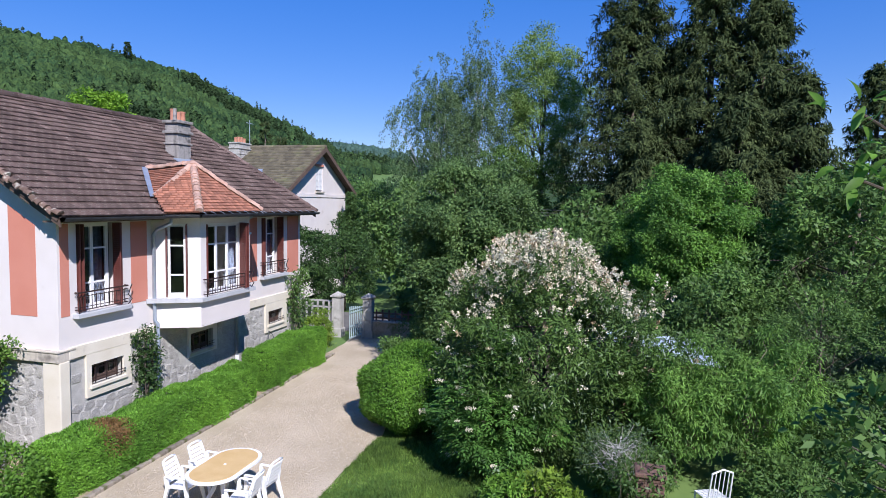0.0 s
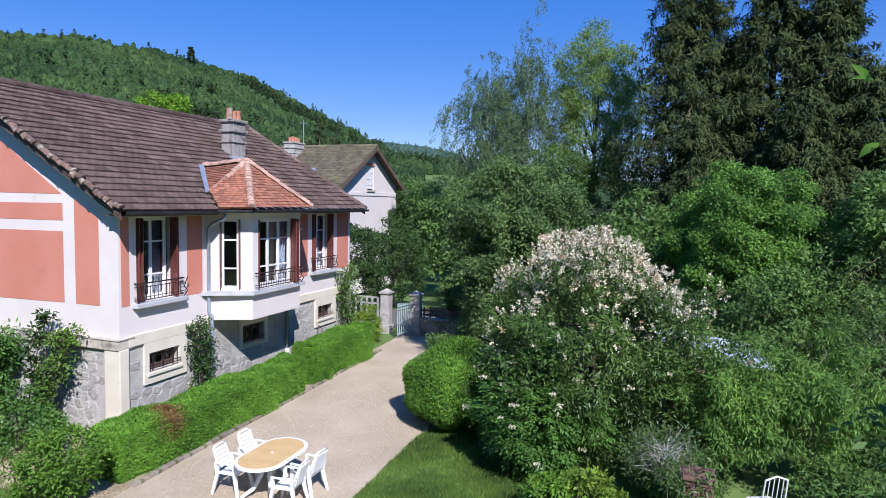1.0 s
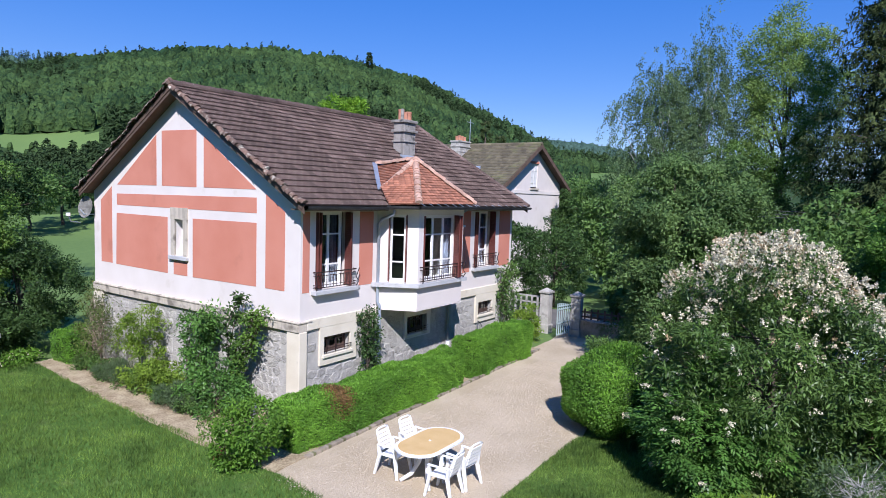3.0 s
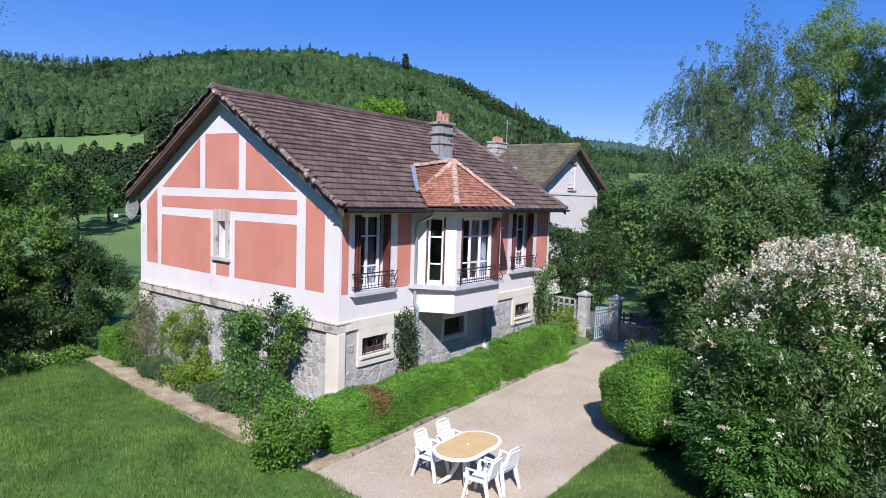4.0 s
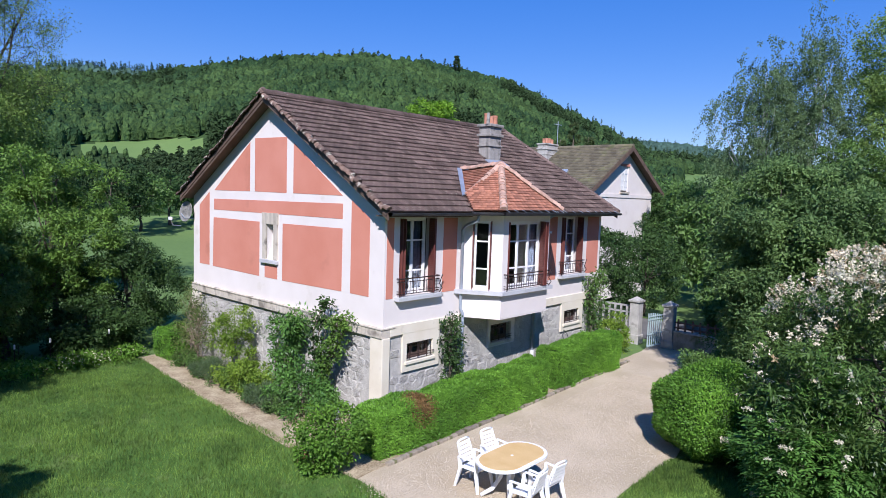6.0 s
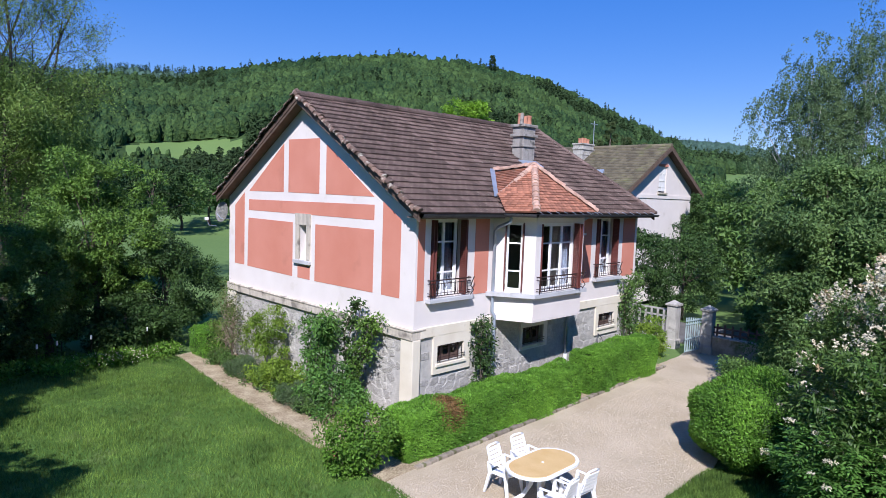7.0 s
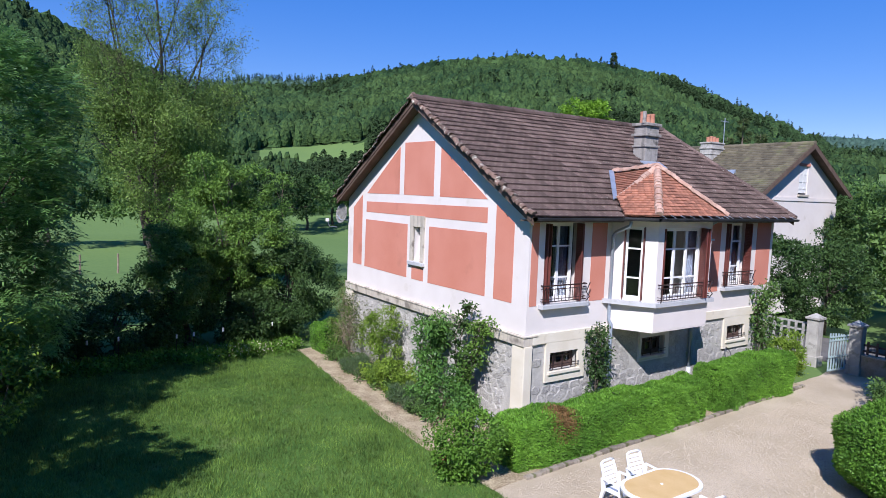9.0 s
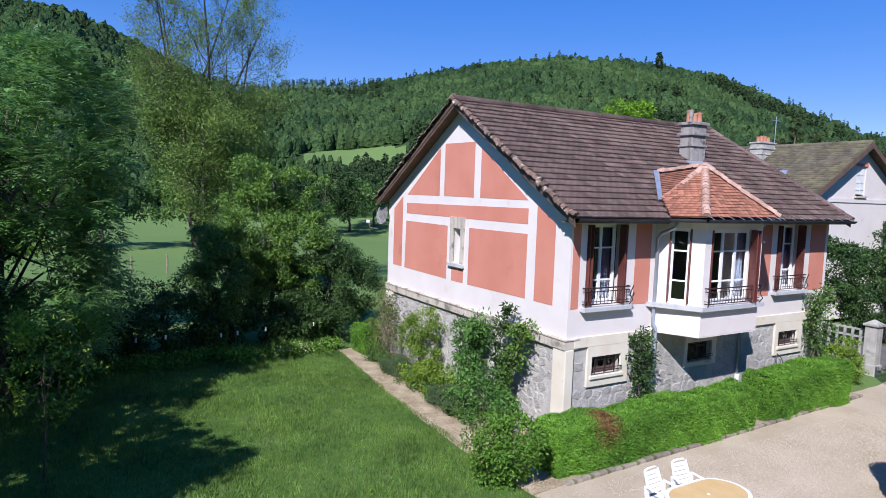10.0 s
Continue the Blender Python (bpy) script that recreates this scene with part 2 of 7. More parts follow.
def box(x0, x1, y0, y1, z0, z1, bm=None, bevel=0.0):
    bm = bm or bmesh.new()
    r = bmesh.ops.create_cube(bm, size=1, matrix=Matrix.LocRotScale(((x0 + x1) / 2, (y0 + y1) / 2, (z0 + z1) / 2), None, (abs(x1 - x0), abs(y1 - y0), abs(z1 - z0))))
    if bevel:
        es = list({e for v in r["verts"] for e in v.link_edges})
        bmesh.ops.bevel(bm, geom=es, offset=bevel, segments=2, affect="EDGES", profile=0.6)
    return bm


def prism(poly, axis, a, b, bm=None):
    """A flat polygon drawn out from a to b along an axis; poly holds the two other coordinates, in xyz order."""
    bm = bm or bmesh.new()
    def at(p, v):
        q = list(p)
        q.insert(axis, v)
        return bm.verts.new(q)
    lo, hi = [at(p, a) for p in poly], [at(p, b) for p in poly]
    bm.faces.new(lo), bm.faces.new(hi[::-1])
    for i in range(len(poly)):
        j = (i + 1) % len(poly)
        bm.faces.new((lo[i], hi[i], hi[j], lo[j]))
    return bm


def slab(us, vs, holes, axis, a, b):
    """A wall from a to b along an axis, over the grid us x vs (the two other coordinates), with real openings."""
    bm = bmesh.new()
    solid = [[not any(h[0] <= (us[i] + us[i + 1]) / 2 <= h[1] and h[2] <= (vs[j] + vs[j + 1]) / 2 <= h[3] for h in holes) for j in range(len(vs) - 1)] for i in range(len(us) - 1)]
    vert = {}
    def at(i, j, k):
        if (i, j, k) not in vert:
            q = [us[i], vs[j]]
            q.insert(axis, (a, b)[k])
            vert[i, j, k] = bm.verts.new(q)
        return vert[i, j, k]
    ok = lambda i, j: 0 <= i < len(us) - 1 and 0 <= j < len(vs) - 1 and solid[i][j]
    for i in range(len(us) - 1):
        for j in range(len(vs) - 1):
            if not solid[i][j]:
                continue
            for k in (0, 1):
                bm.faces.new([at(i, j, k), at(i + 1, j, k), at(i + 1, j + 1, k), at(i, j + 1, k)])
            for di, dj, p, q in ((-1, 0, (i, j), (i, j + 1)), (1, 0, (i + 1, j), (i + 1, j + 1)), (0, -1, (i, j), (i + 1, j)), (0, 1, (i, j + 1), (i + 1, j + 1))):
                if not ok(i + di, j + dj):
                    bm.faces.new([at(*p, 0), at(*q, 0), at(*q, 1), at(*p, 1)])
    return bm


def tube(pts, radii, seg=8, bm=None, cap=True):
    bm = bm or bmesh.new()
    pts = [Vector(p) for p in pts]
    rings = []
    for i, p in enumerate(pts):
        d = (pts[min(i + 1, len(pts) - 1)] - pts[max(i - 1, 0)]).normalized()
        u = d.orthogonal().normalized() if i == 0 else (u - d * u.dot(d)).normalized()
        w = d.cross(u)
        r = radii[i] if hasattr(radii, "__len__") else radii
        rings.append([bm.verts.new(p + (u * math.cos(2 * math.pi * k / seg) + w * math.sin(2 * math.pi * k / seg)) * r) for k in range(seg)])
    for a, b in zip(rings, rings[1:]):
        for k in range(seg):
            bm.faces.new((a[k], a[(k + 1) % seg], b[(k + 1) % seg], b[k]))
    if cap:
        bm.faces.new(rings[0][::-1]), bm.faces.new(rings[-1])
    return bm


def quads(name, verts, material, parent=None, per=4):
    """A mesh of loose four-cornered pieces from an array of corners."""
    verts = np.asarray(verts, dtype=np.float32).reshape(-1, 3)
    count = len(verts) // per
    me = bpy.data.meshes.new(name)
    me.vertices.add(len(verts)), me.loops.add(len(verts)), me.polygons.add(count)
    me.vertices.foreach_set("co", verts.ravel())
    me.loops.foreach_set("vertex_index", np.arange(len(verts), dtype=np.int32))
    me.polygons.foreach_set("loop_start", np.arange(0, len(verts), per, dtype=np.int32))
    me.polygons.foreach_set("loop_total", np.full(count, per, dtype=np.int32))
    me.update()
    me.validate()
    me.materials.append(material)
    ob = new(name, me)
    if parent:
        ob.parent = parent
    return ob


def tris(q):
    """Four-cornered leaves as single triangles of the same area."""
    q = np.asarray(q)
    h = (q[:, 1] - q[:, 3]) * 0.5
    return np.stack([q[:, 0] + h, q[:, 0] - h, q[:, 2]], 1)


def unit(v):
    return v / np.maximum(np.linalg.norm(v, axis=-1, keepdims=True), 1e-6)


def leaf_corners(base, way, length, width, nrm=None):
    """Pointed leaves folded along the middle: base, side, tip, side. nrm: the way that their faces tend to."""
    n = len(base)
    length = length * rng.uniform(0.65, 1.3, (n, 1))
    face = rng.normal(size=(n, 3)) if nrm is None else nrm + rng.normal(size=(n, 3)) * 0.45
    side = unit(np.cross(way, face)) * width * 0.5 * rng.uniform(0.7, 1.25, (n, 1))
    up = unit(np.cross(side, way)) * width * 0.18
    mid = base + way * length * 0.45
    return np.stack([base, mid + side + up, base + way * length, mid - side + up], 1)


def clumps(centre, radii, count, lump=0.25, low=-0.55):
    """Centres of leaf clumps filling an uneven crown, denser towards its outside."""
    d = unit(rng.normal(size=(count * 3, 3)))
    d = d[d[:, 2] > low][:count]
    ph = rng.uniform(0, 6.28, 6)
    bulge = 1 + lump * (np.sin(d[:, 0] * 4 + ph[0]) + np.sin(d[:, 1] * 5 + ph[1]) + np.sin(d[:, 2] * 5 + ph[2])) / 2.2
    r = rng.uniform(0.25, 1, (len(d), 1)) ** 0.45
    return np.asarray(centre) + d * r * bulge[:, None] * np.asarray(radii), d


def crown_leaves(cc, outward, size, per, length, width, droop=0.25, shell=0.35):
    """Leaves round each clump centre."""
    n = len(cc) * per
    d = unit(rng.normal(size=(n, 3)) + np.repeat(outward, per, 0) * 0.6 + np.array([0, 0, 0.25]))
    rad = size * rng.uniform(0.6, 1.4, (len(cc), 1)).repeat(per, 0) * rng.uniform(shell, 1, (n, 1))
    p = np.repeat(cc, per, 0) + d * rad * np.array([1, 1, 0.75])
    way = unit(d * 0.6 + rng.normal(size=(n, 3)) * 0.7 - np.array([0, 0, droop]))
    return leaf_corners(p, way, length, width, unit(d + np.array([0, 0, 0.5])))


def pinnate_leaves(cc, outward, size, per, length, leaflet, pairs=3):
    """Feathered leaves round each clump centre: pairs of leaflets on a drooping stalk, with one at the tip."""
    n = len(cc) * per
    out = np.repeat(outward, per, 0)
    d = unit(rng.normal(size=(n, 3)) + out * 0.7 + np.array([0, 0, 0.3]))
    p = np.repeat(cc, per, 0) + d * size * rng.uniform(0.2, 1, (n, 1)) * np.array([1, 1, 0.6])
    way = unit(d * np.array([1, 1, 0.35]) + out * 0.4 + rng.normal(size=(n, 3)) * 0.3)
    side = unit(np.cross(way, np.array([0, 0, 1.0])) + rng.normal(size=(n, 3)) * 0.15)
    face = unit(np.cross(side, way))
    length = length * rng.uniform(0.7, 1.2, (n, 1))
    sets = []
    for k in range(pairs + 1):
        f = 0.3 + 0.7 * k / pairs
        q = p + way * length * f - np.array([0, 0, 0.3]) * length * f * f
        ways = (way,) if k == pairs else (side * 0.85 + way * 0.5, -side * 0.85 + way * 0.5)
        for w in ways:
            sets.append(leaf_corners(q, unit(w - np.array([0, 0, 0.25])), leaflet[0] * (1.1 - 0.2 * abs(f - 0.6)), leaflet[1], face * 2.5))
    return np.concatenate(sets)


def umbels(n, size=0.09):
    """Flat creamy flower heads held level at the outside of the crown."""
    def add(t, cc, d):
        i = rng.choice(len(cc), n)
        at0 = cc[i] + d[i] * 0.42 + np.array([0, 0, 0.06])
        k = 60
        a, r = rng.uniform(0, 6.283, (n, k)), size * np.sqrt(rng.uniform(0, 1, (n, k))) * rng.uniform(0.6, 1.2, (n, 1))
        q = (at0[:, None] + np.stack([r * np.cos(a), r * np.sin(a), rng.normal(0, 0.012, (n, k)) - r * 0.3], -1)).reshape(-1, 3)
        tagged(quads("flower_heads", tris(leaf_corners(q, unit(rng.normal(size=q.shape)), 0.03, 0.028)), BLOSSOM, t, per=3), kind="stuff")
    return add


def trunk_mesh(base, top, r0, limbs, sway=0.1, r1=0.25):
    """A tapered trunk with limbs that reach towards the given points."""
    base, top = Vector(base), Vector(top)
    pts = [base.lerp(top, k / 6) + Vector((random.uniform(-sway, sway), random.uniform(-sway, sway), 0)) * (k > 0) for k in range(7)]
    bm = tube(pts, [r0 * (1.35 if k == 0 else 1 - (1 - r1) * k / 6) for k in range(7)], 9)
    for q in limbs:
        q = Vector(q)
        k = random.uniform(0.3, 0.95)
        i = min(int(k * 6), 5)
        s = pts[i].lerp(pts[i + 1], k * 6 - i)
        mid = s.lerp(q, 0.5) + Vector((random.uniform(-0.2, 0.2), random.uniform(-0.2, 0.2), random.uniform(-0.1, 0.35)))
        rr = r0 * (1 - (1 - r1) * k) * 0.5
        tube([s, s.lerp(mid, 0.5), mid, mid.lerp(q, 0.6), q], [rr, rr * 0.8, rr * 0.6, rr * 0.4, rr * 0.15], 6, bm)
    return bm


def leafy(name, label, category, base, centre, radii, material, count=120, per=150, size=0.5, leaf=(0.16, 0.09), trunk=0.16, limbs=14, lump=0.25, low=-0.55, droop=0.25, bark=None, group="", extra=None, top=0.6, fine=True, pin=None):
    """A broad-leaved tree or shrub: trunk, limbs and a crown of leaves."""
    t = thing(name, label, category, pose(*base), group)
    b = np.asarray(base)
    cc, d = clumps(np.asarray(centre) - b, radii, count, lump, low)
    tip = (np.asarray(centre) - b) + np.array([0, 0, radii[2] * top])
    part("trunk", trunk_mesh((0, 0, -0.1), tip, trunk, cc[: limbs], sway=trunk), bark or BARK, t, smooth=True)
    lv = pinnate_leaves(cc, d, size, per, pin[0], pin[1:]) if pin else crown_leaves(cc, d, size, int(per * (1.15 if fine else 0.8)), leaf[0] * 0.95, leaf[1] * 0.95, droop=droop)
    quads("crown", tris(lv) if fine else lv, material, t, per=3 if fine else 4)
    if extra:
        extra(t, cc, d)
    return t

# ---- ground, hills ----
CX, CY = -10.0, -10.0
CREST = [(-180, 3), (-60, 3), (0, 2.6), (14, 2.8), (17.8, 3.9), (19.8, 4.5), (22.1, 4.9), (25.1, 5.1), (26.7, 5.4), (28.5, 6.5), (31.9, 7.9), (34.5, 9.1), (36.5, 10.2), (38.5, 10.6), (40, 10.9), (42.8, 11.4), (45, 11.7), (49.5, 12.0), (54.3, 11.6), (57.5, 11.2), (61.5, 10.4), (64.3, 9.8), (67.3, 9.2), (72.2, 9.0), (75, 8.5), (77.3, 8.2), (81.5, 9.2), (85.5, 11.1), (87.9, 11.9), (89.8, 12.5), (94.4, 12.7), (104, 13), (140, 8), (180, 3)]
FAR = [(-180, 600), (0, 900), (24.6, 900), (25.6, 520), (30, 470), (45, 400), (62, 420), (68, 640), (79, 640), (83, 420), (90, 300), (120, 300), (180, 600)]
CA, CE = np.array(CREST).T
FA, FR = np.array(FAR).T


def height(x, y):
    """The lie of the land: flat round the house, falling a little to the meadow, then rising to wooded hills."""
    dx, dy = x - CX, y - CY
    r, az = np.hypot(dx, dy), np.degrees(np.arctan2(dy, dx))
    far = np.interp(az, FA, FR)
    el = np.interp(az, CA, CE) - 1.05 * np.minimum(1, 430 / far)
    top = 5.4 + far * np.tan(np.radians(el))
    s = np.clip((r - 95) / (far - 95), 0, 1)
    rise = s ** 1.25 * (1.12 - 0.12 * s)
    z = np.where(r < far, rise * (top + 1.2), (top + 1.2) * (1 - 0.25 * np.clip((r - far) / far, 0, 1)))
    dip = np.clip((r - 26) / 30, 0, 1) * 1.2
    return z - dip - 0.03


def open_meadow(x, y, z):
    """The pasture on the hillside and the valley bottom, where no forest stands."""
    az, el = math.degrees(math.atan2(y - CY, x - CX)), math.degrees(math.atan2(z - 5.4, math.hypot(x - CX, y - CY)))
    return 62.5 < az < 72.5 and 2.3 + 0.2 * math.sin(az * 2) < el < 3.1 + (72 - az) * 0.12 or 12 < az < 22 and el < 2.4


def ring_sheet():
    az = np.radians(np.arange(0, 360, 1.0))
    rr = np.concatenate([[0.01], np.linspace(4, 90, 22), np.geomspace(98, 1900, 64)])
    R, A = np.meshgrid(rr, az, indexing="ij")
    X, Y = CX + R * np.cos(A), CY + R * np.sin(A)
    Z = height(X, Y)
    n = len(az)
    v = np.stack([X, Y, Z], -1).reshape(-1, 3)
    f = [(i * n + j, (i + 1) * n + j, (i + 1) * n + (j + 1) % n, i * n + (j + 1) % n) for i in range(len(rr) - 1) for j in range(n)]
    me = bpy.data.meshes.new("ground")
    me.from_pydata(v.tolist(), [], f)
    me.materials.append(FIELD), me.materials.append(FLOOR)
    for p in me.polygons:
        p.use_smooth = True
        x, y, z = p.center
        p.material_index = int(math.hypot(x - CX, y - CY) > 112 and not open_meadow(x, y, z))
    return tagged(new("ground", me), "green meadow ground rising into wooded hills", "ground", kind="structure")


ring_sheet()


def sheet(name, poly, z, material, label, category):
    """A flat ground cover with a slightly wavering outline."""
    bm = bmesh.new()
    pts = []
    for i, p in enumerate(poly):
        q = poly[(i + 1) % len(poly)]
        k = max(1, int(math.dist(p, q) / 0.35))
        for j in range(k):
            x, y = p[0] + (q[0] - p[0]) * j / k, p[1] + (q[1] - p[1]) * j / k
            w = noise.noise_vector((x * 1.3, y * 1.3, z)) * 0.10
            pts.append((x + w.x, y + w.y))
    prism(pts, 2, z - 0.06, z, bm)
    return tagged(mesh_ob(name, bm, material), label, category, kind="structure")


LAWN_POLY = [(-2.1, -2.2), (-2.0, 0.2), (-1.95, 4.4), (-1.55, 9.4), (-3, 10.2), (-16, 10.5), (-18, -4), (-9, -9), (-3.5, -8.5), (-2.2, -6.3), (-2.3, -4)]
GRAVEL_POLY = [(-2.35, -2.1), (-2.0, -1.2), (-1.0, -1.15), (9.9, -0.9), (12.9, -0.6), (13.6, -0.6), (13.6, -2.4), (9.5, -4.6), (3.2, -5.5), (-0.3, -5.55), (-2.4, -7)]
sheet("lawn", LAWN_POLY, 0.0, LAWN, "short mown green lawn beside the house", "lawn")
sheet("lawn_strip", [(-0.6, -5.5), (3.3, -5.45), (5, -6), (5, -9), (-4, -9.5), (-2.2, -6.6)], 0.004, LAWN, "small green lawn patch at the edge of the gravel", "lawn")
sheet("gravel_yard", GRAVEL_POLY, -0.004, GRAVEL, "pinkish beige gravel drive leading to the gate", "gravel drive")
sheet("earth_path", [(-2.1, -1.6), (-2.15, 0.2), (-2.0, 4.4), (-1.55, 9.6), (-0.8, 9.7), (-1.1, 5), (-1.2, 1), (-1.0, -1.5)], 0.009, EARTH, "dry beige earth path along the gable wall", "path")
sheet("flower_bed", [(-1.15, -0.4), (-1.12, 5), (-0.9, 9.3), (10.4, 9.3), (10.4, -1.05), (-1.1, -1.5)], 0.004, EARTH, "bare earth planting bed round the house walls", "planting bed")
sheet("road", [(14.2, 14), (14.4, -1), (14.2, -22), (18.2, -22), (18.4, -1), (18.2, 14)], -0.012, ASPHALT, "grey asphalt lane behind the garden gate", "road")

# ---- house ----
RIDGE_Y, RIDGE_Z, EAVE_Z, EY, GX0, GX1 = 4.5, 7.93, 5.02, -0.5, -0.38, 10.15
W, LEN = 9.1, 9.9
SL = (RIDGE_Z - EAVE_Z) / (RIDGE_Y - EY)
house = thing("house", "house with terracotta panels, white bands, brown tiled roof and stone basement", "house")
T = 0.35
WIN1, WIN3 = (0.46, 1.69), (7.42, 8.72)
OPEN_Z = (3.03, 4.86)
BAS = [(0.75, 1.65, 1.45, 1.88), (3.96, 4.9, 1.4, 1.9), (7.76, 8.65, 1.44, 1.86)]
BAYX = (2.62, 5.72)
fh = [(WIN1[0], WIN1[1], *OPEN_Z), (WIN3[0], WIN3[1], *OPEN_Z), (BAYX[0] + 0.12, BAYX[1] - 0.12, 2.6, 4.86)]
front = part("wall", slab([0, *WIN1, BAYX[0] + 0.12, BAYX[1] - 0.12, *WIN3, LEN], [2.3, 2.6, *OPEN_Z, 5.0], fh, 1, 0, T), WHITE, house)
front_base = part("wall", slab([0.02] + [v for b in BAS for v in b[:2]] + [LEN - 0.02], [-0.3, 1.4, 1.44, 1.45, 1.86, 1.88, 1.9, 2.3], BAS, 1, 0.02, T), MORTAR, house, "grey rubble stone basement wall")
gwin = (4.47, 4.84, 3.5, 4.46)
gable = part("wall", slab([T, *gwin[:2], W], [2.3, *gwin[2:], 5.0], [gwin], 0, 0, T), WHITE, house)
roof_at = lambda y: EAVE_Z - 0.12 + SL * (min(y, 2 * RIDGE_Y - y) - EY)
gtop = part("wall", prism([(0.0, 5.0), (W, 5.0), (W, roof_at(0.02)), (RIDGE_Y, roof_at(RIDGE_Y)), (0.0, roof_at(0))], 0, 0, T), WHITE, house)
gable_base = part("wall", box(0.02, T, T, W - 0.02, -0.3, 2.3), MORTAR, house, "grey rubble stone basement wall")
part("wall", box(T, LEN, W - T, W, -0.3, 5.0), WHITE, house)
part("wall", box(LEN - T, LEN, T, W - T, -0.3, 5.0), WHITE, house)
part("wall", prism([(0.0, 5.0), (W, 5.0), (W, roof_at(0.02)), (RIDGE_Y, roof_at(RIDGE_Y)), (0.0, roof_at(0))], 0, LEN - T, LEN), WHITE, house)
# unseen floors and partitions, painted near black for the rooms' lack of light
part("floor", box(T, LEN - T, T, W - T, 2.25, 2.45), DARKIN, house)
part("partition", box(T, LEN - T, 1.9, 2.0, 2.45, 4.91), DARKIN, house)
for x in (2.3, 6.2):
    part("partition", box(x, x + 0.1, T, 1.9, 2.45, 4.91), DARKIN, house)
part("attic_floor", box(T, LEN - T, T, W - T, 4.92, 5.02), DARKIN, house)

# roof: boards under rows of interlocking tiles
def slope_m(back=False):
    """Roof frame: u along the ridge, v up the slope, w out of it."""
    a = math.atan(SL)
    if not back:
        return Matrix.Translation((GX0, EY, EAVE_Z)) @ Matrix.Rotation(a, 4, "X")
    return Matrix.Translation((GX1, 2 * RIDGE_Y - EY, EAVE_Z)) @ Matrix.Rotation(math.pi, 4, "Z") @ Matrix.Rotation(a, 4, "X")


RUN = math.hypot(RIDGE_Y - EY, RIDGE_Z - EAVE_Z)
for back in (False, True):
    b = box(0, GX1 - GX0, 0.24 if back else 0.02, RUN - 0.02, -0.12, -0.03)
    bmesh.ops.transform(b, matrix=slope_m(back), verts=b.verts)
    part("roof_board", b, SOFFIT, house)
TU, TV = 0.20, 0.252


def tile_mesh(u, v, w, lift=0.040, top=0.0):
    """One interlocking tile: a pan with a raised side roll, thick at its lower edge."""
    p = [(0, 0.010), (0.12 * w, 0.0), (0.3 * w, 0.0), (0.4 * w, 0.014), (0.5 * w, 0.014), (0.6 * w, 0.0), (0.78 * w, 0.0), (0.88 * w, 0.018), (w, 0.010)]
    lo = [(x, -0.03, z + lift) for x, z in p]
    hi = [(x, v + 0.01, z + 0.004) for x, z in p]
    un = [(x, -0.03, z + lift - 0.028) for x, z in p]
    n = len(p)
    vs = lo + hi + un
    fs = [(i, i + 1, n + i + 1, n + i) for i in range(n - 1)] + [(2 * n + i, 2 * n + i + 1, i + 1, i) for i in range(n - 1)]
    return vs, fs


tv, tf = tile_mesh(0, TV, TU)
tile_me = bpy.data.meshes.new("roof_tile")
tile_me.from_pydata(tv, [], tf)
tile_me.materials.append(TILE)
roof_front = part("roof", box(0.02, GX1 - GX0 - 0.02, 0.03, RUN - 0.03, -0.028, -0.012), TILE, house)
roof_front.matrix_local = slope_m()
COLS, ROWS = int((GX1 - GX0) / TU), int(RUN / TV)
stepu, stepv = (GX1 - GX0) / COLS, RUN / ROWS
loose_tiles, tiny = [], np.array(tv)


def add_tiles(back, keep):
    out = []
    m = slope_m(back)
    for i in range(COLS):
        for j in range(ROWS):
            x, y, z = i * stepu, j * stepv, random.uniform(-0.004, 0.007)
            if back and j == 0:
                continue
            if not back:
                gx, gy = GX0 + x + stepu / 2, EY + (y + stepv / 2) * math.cos(math.atan(SL))
                if bay_cut(gx, gy):
                    continue
            if keep(x, y):
                loose_tiles.append((x, y, z))
            else:
                q = tiny @ np.diag([stepu / TU, stepv / TV, 1]) + np.array([x, y, z])
                out.append(q @ np.array(m.to_3x3()).T + np.array(m.translation))
    return out


BAY_ON_ROOF = [(2.4, -0.62), (2.85, 0.09), (4.05, 1.38), (4.29, 1.38), (5.49, 0.09), (5.94, -0.62)]


def bay_cut(gx, gy):
    """Where the roof of the bay covers the main roof."""
    odd = False
    for (ax, ay), (bx, by) in zip(BAY_ON_ROOF, BAY_ON_ROOF[1:] + BAY_ON_ROOF[:1]):
        if (ay > gy) != (by > gy) and gx < (bx - ax) * (gy - ay) / (by - ay) + ax:
            odd = not odd
    return odd


def joined_tiles(name, blocks, material, parent):
    v = np.concatenate(blocks)
    n = len(tiny)
    f = [tuple(k * n + i for i in q) for k in range(len(blocks)) for q in tf]
    me = bpy.data.meshes.new(name)
    me.from_pydata(v.tolist(), [], f)
    me.materials.append(material)
    ob = new(name, me)
    ob.parent = parent
    return tagged(ob, kind="stuff")


joined_tiles("roof_tiles", add_tiles(False, lambda x, y: x < 2.7), TILE, house)
joined_tiles("roof_tiles", add_tiles(True, lambda x, y: False), TILE, house)

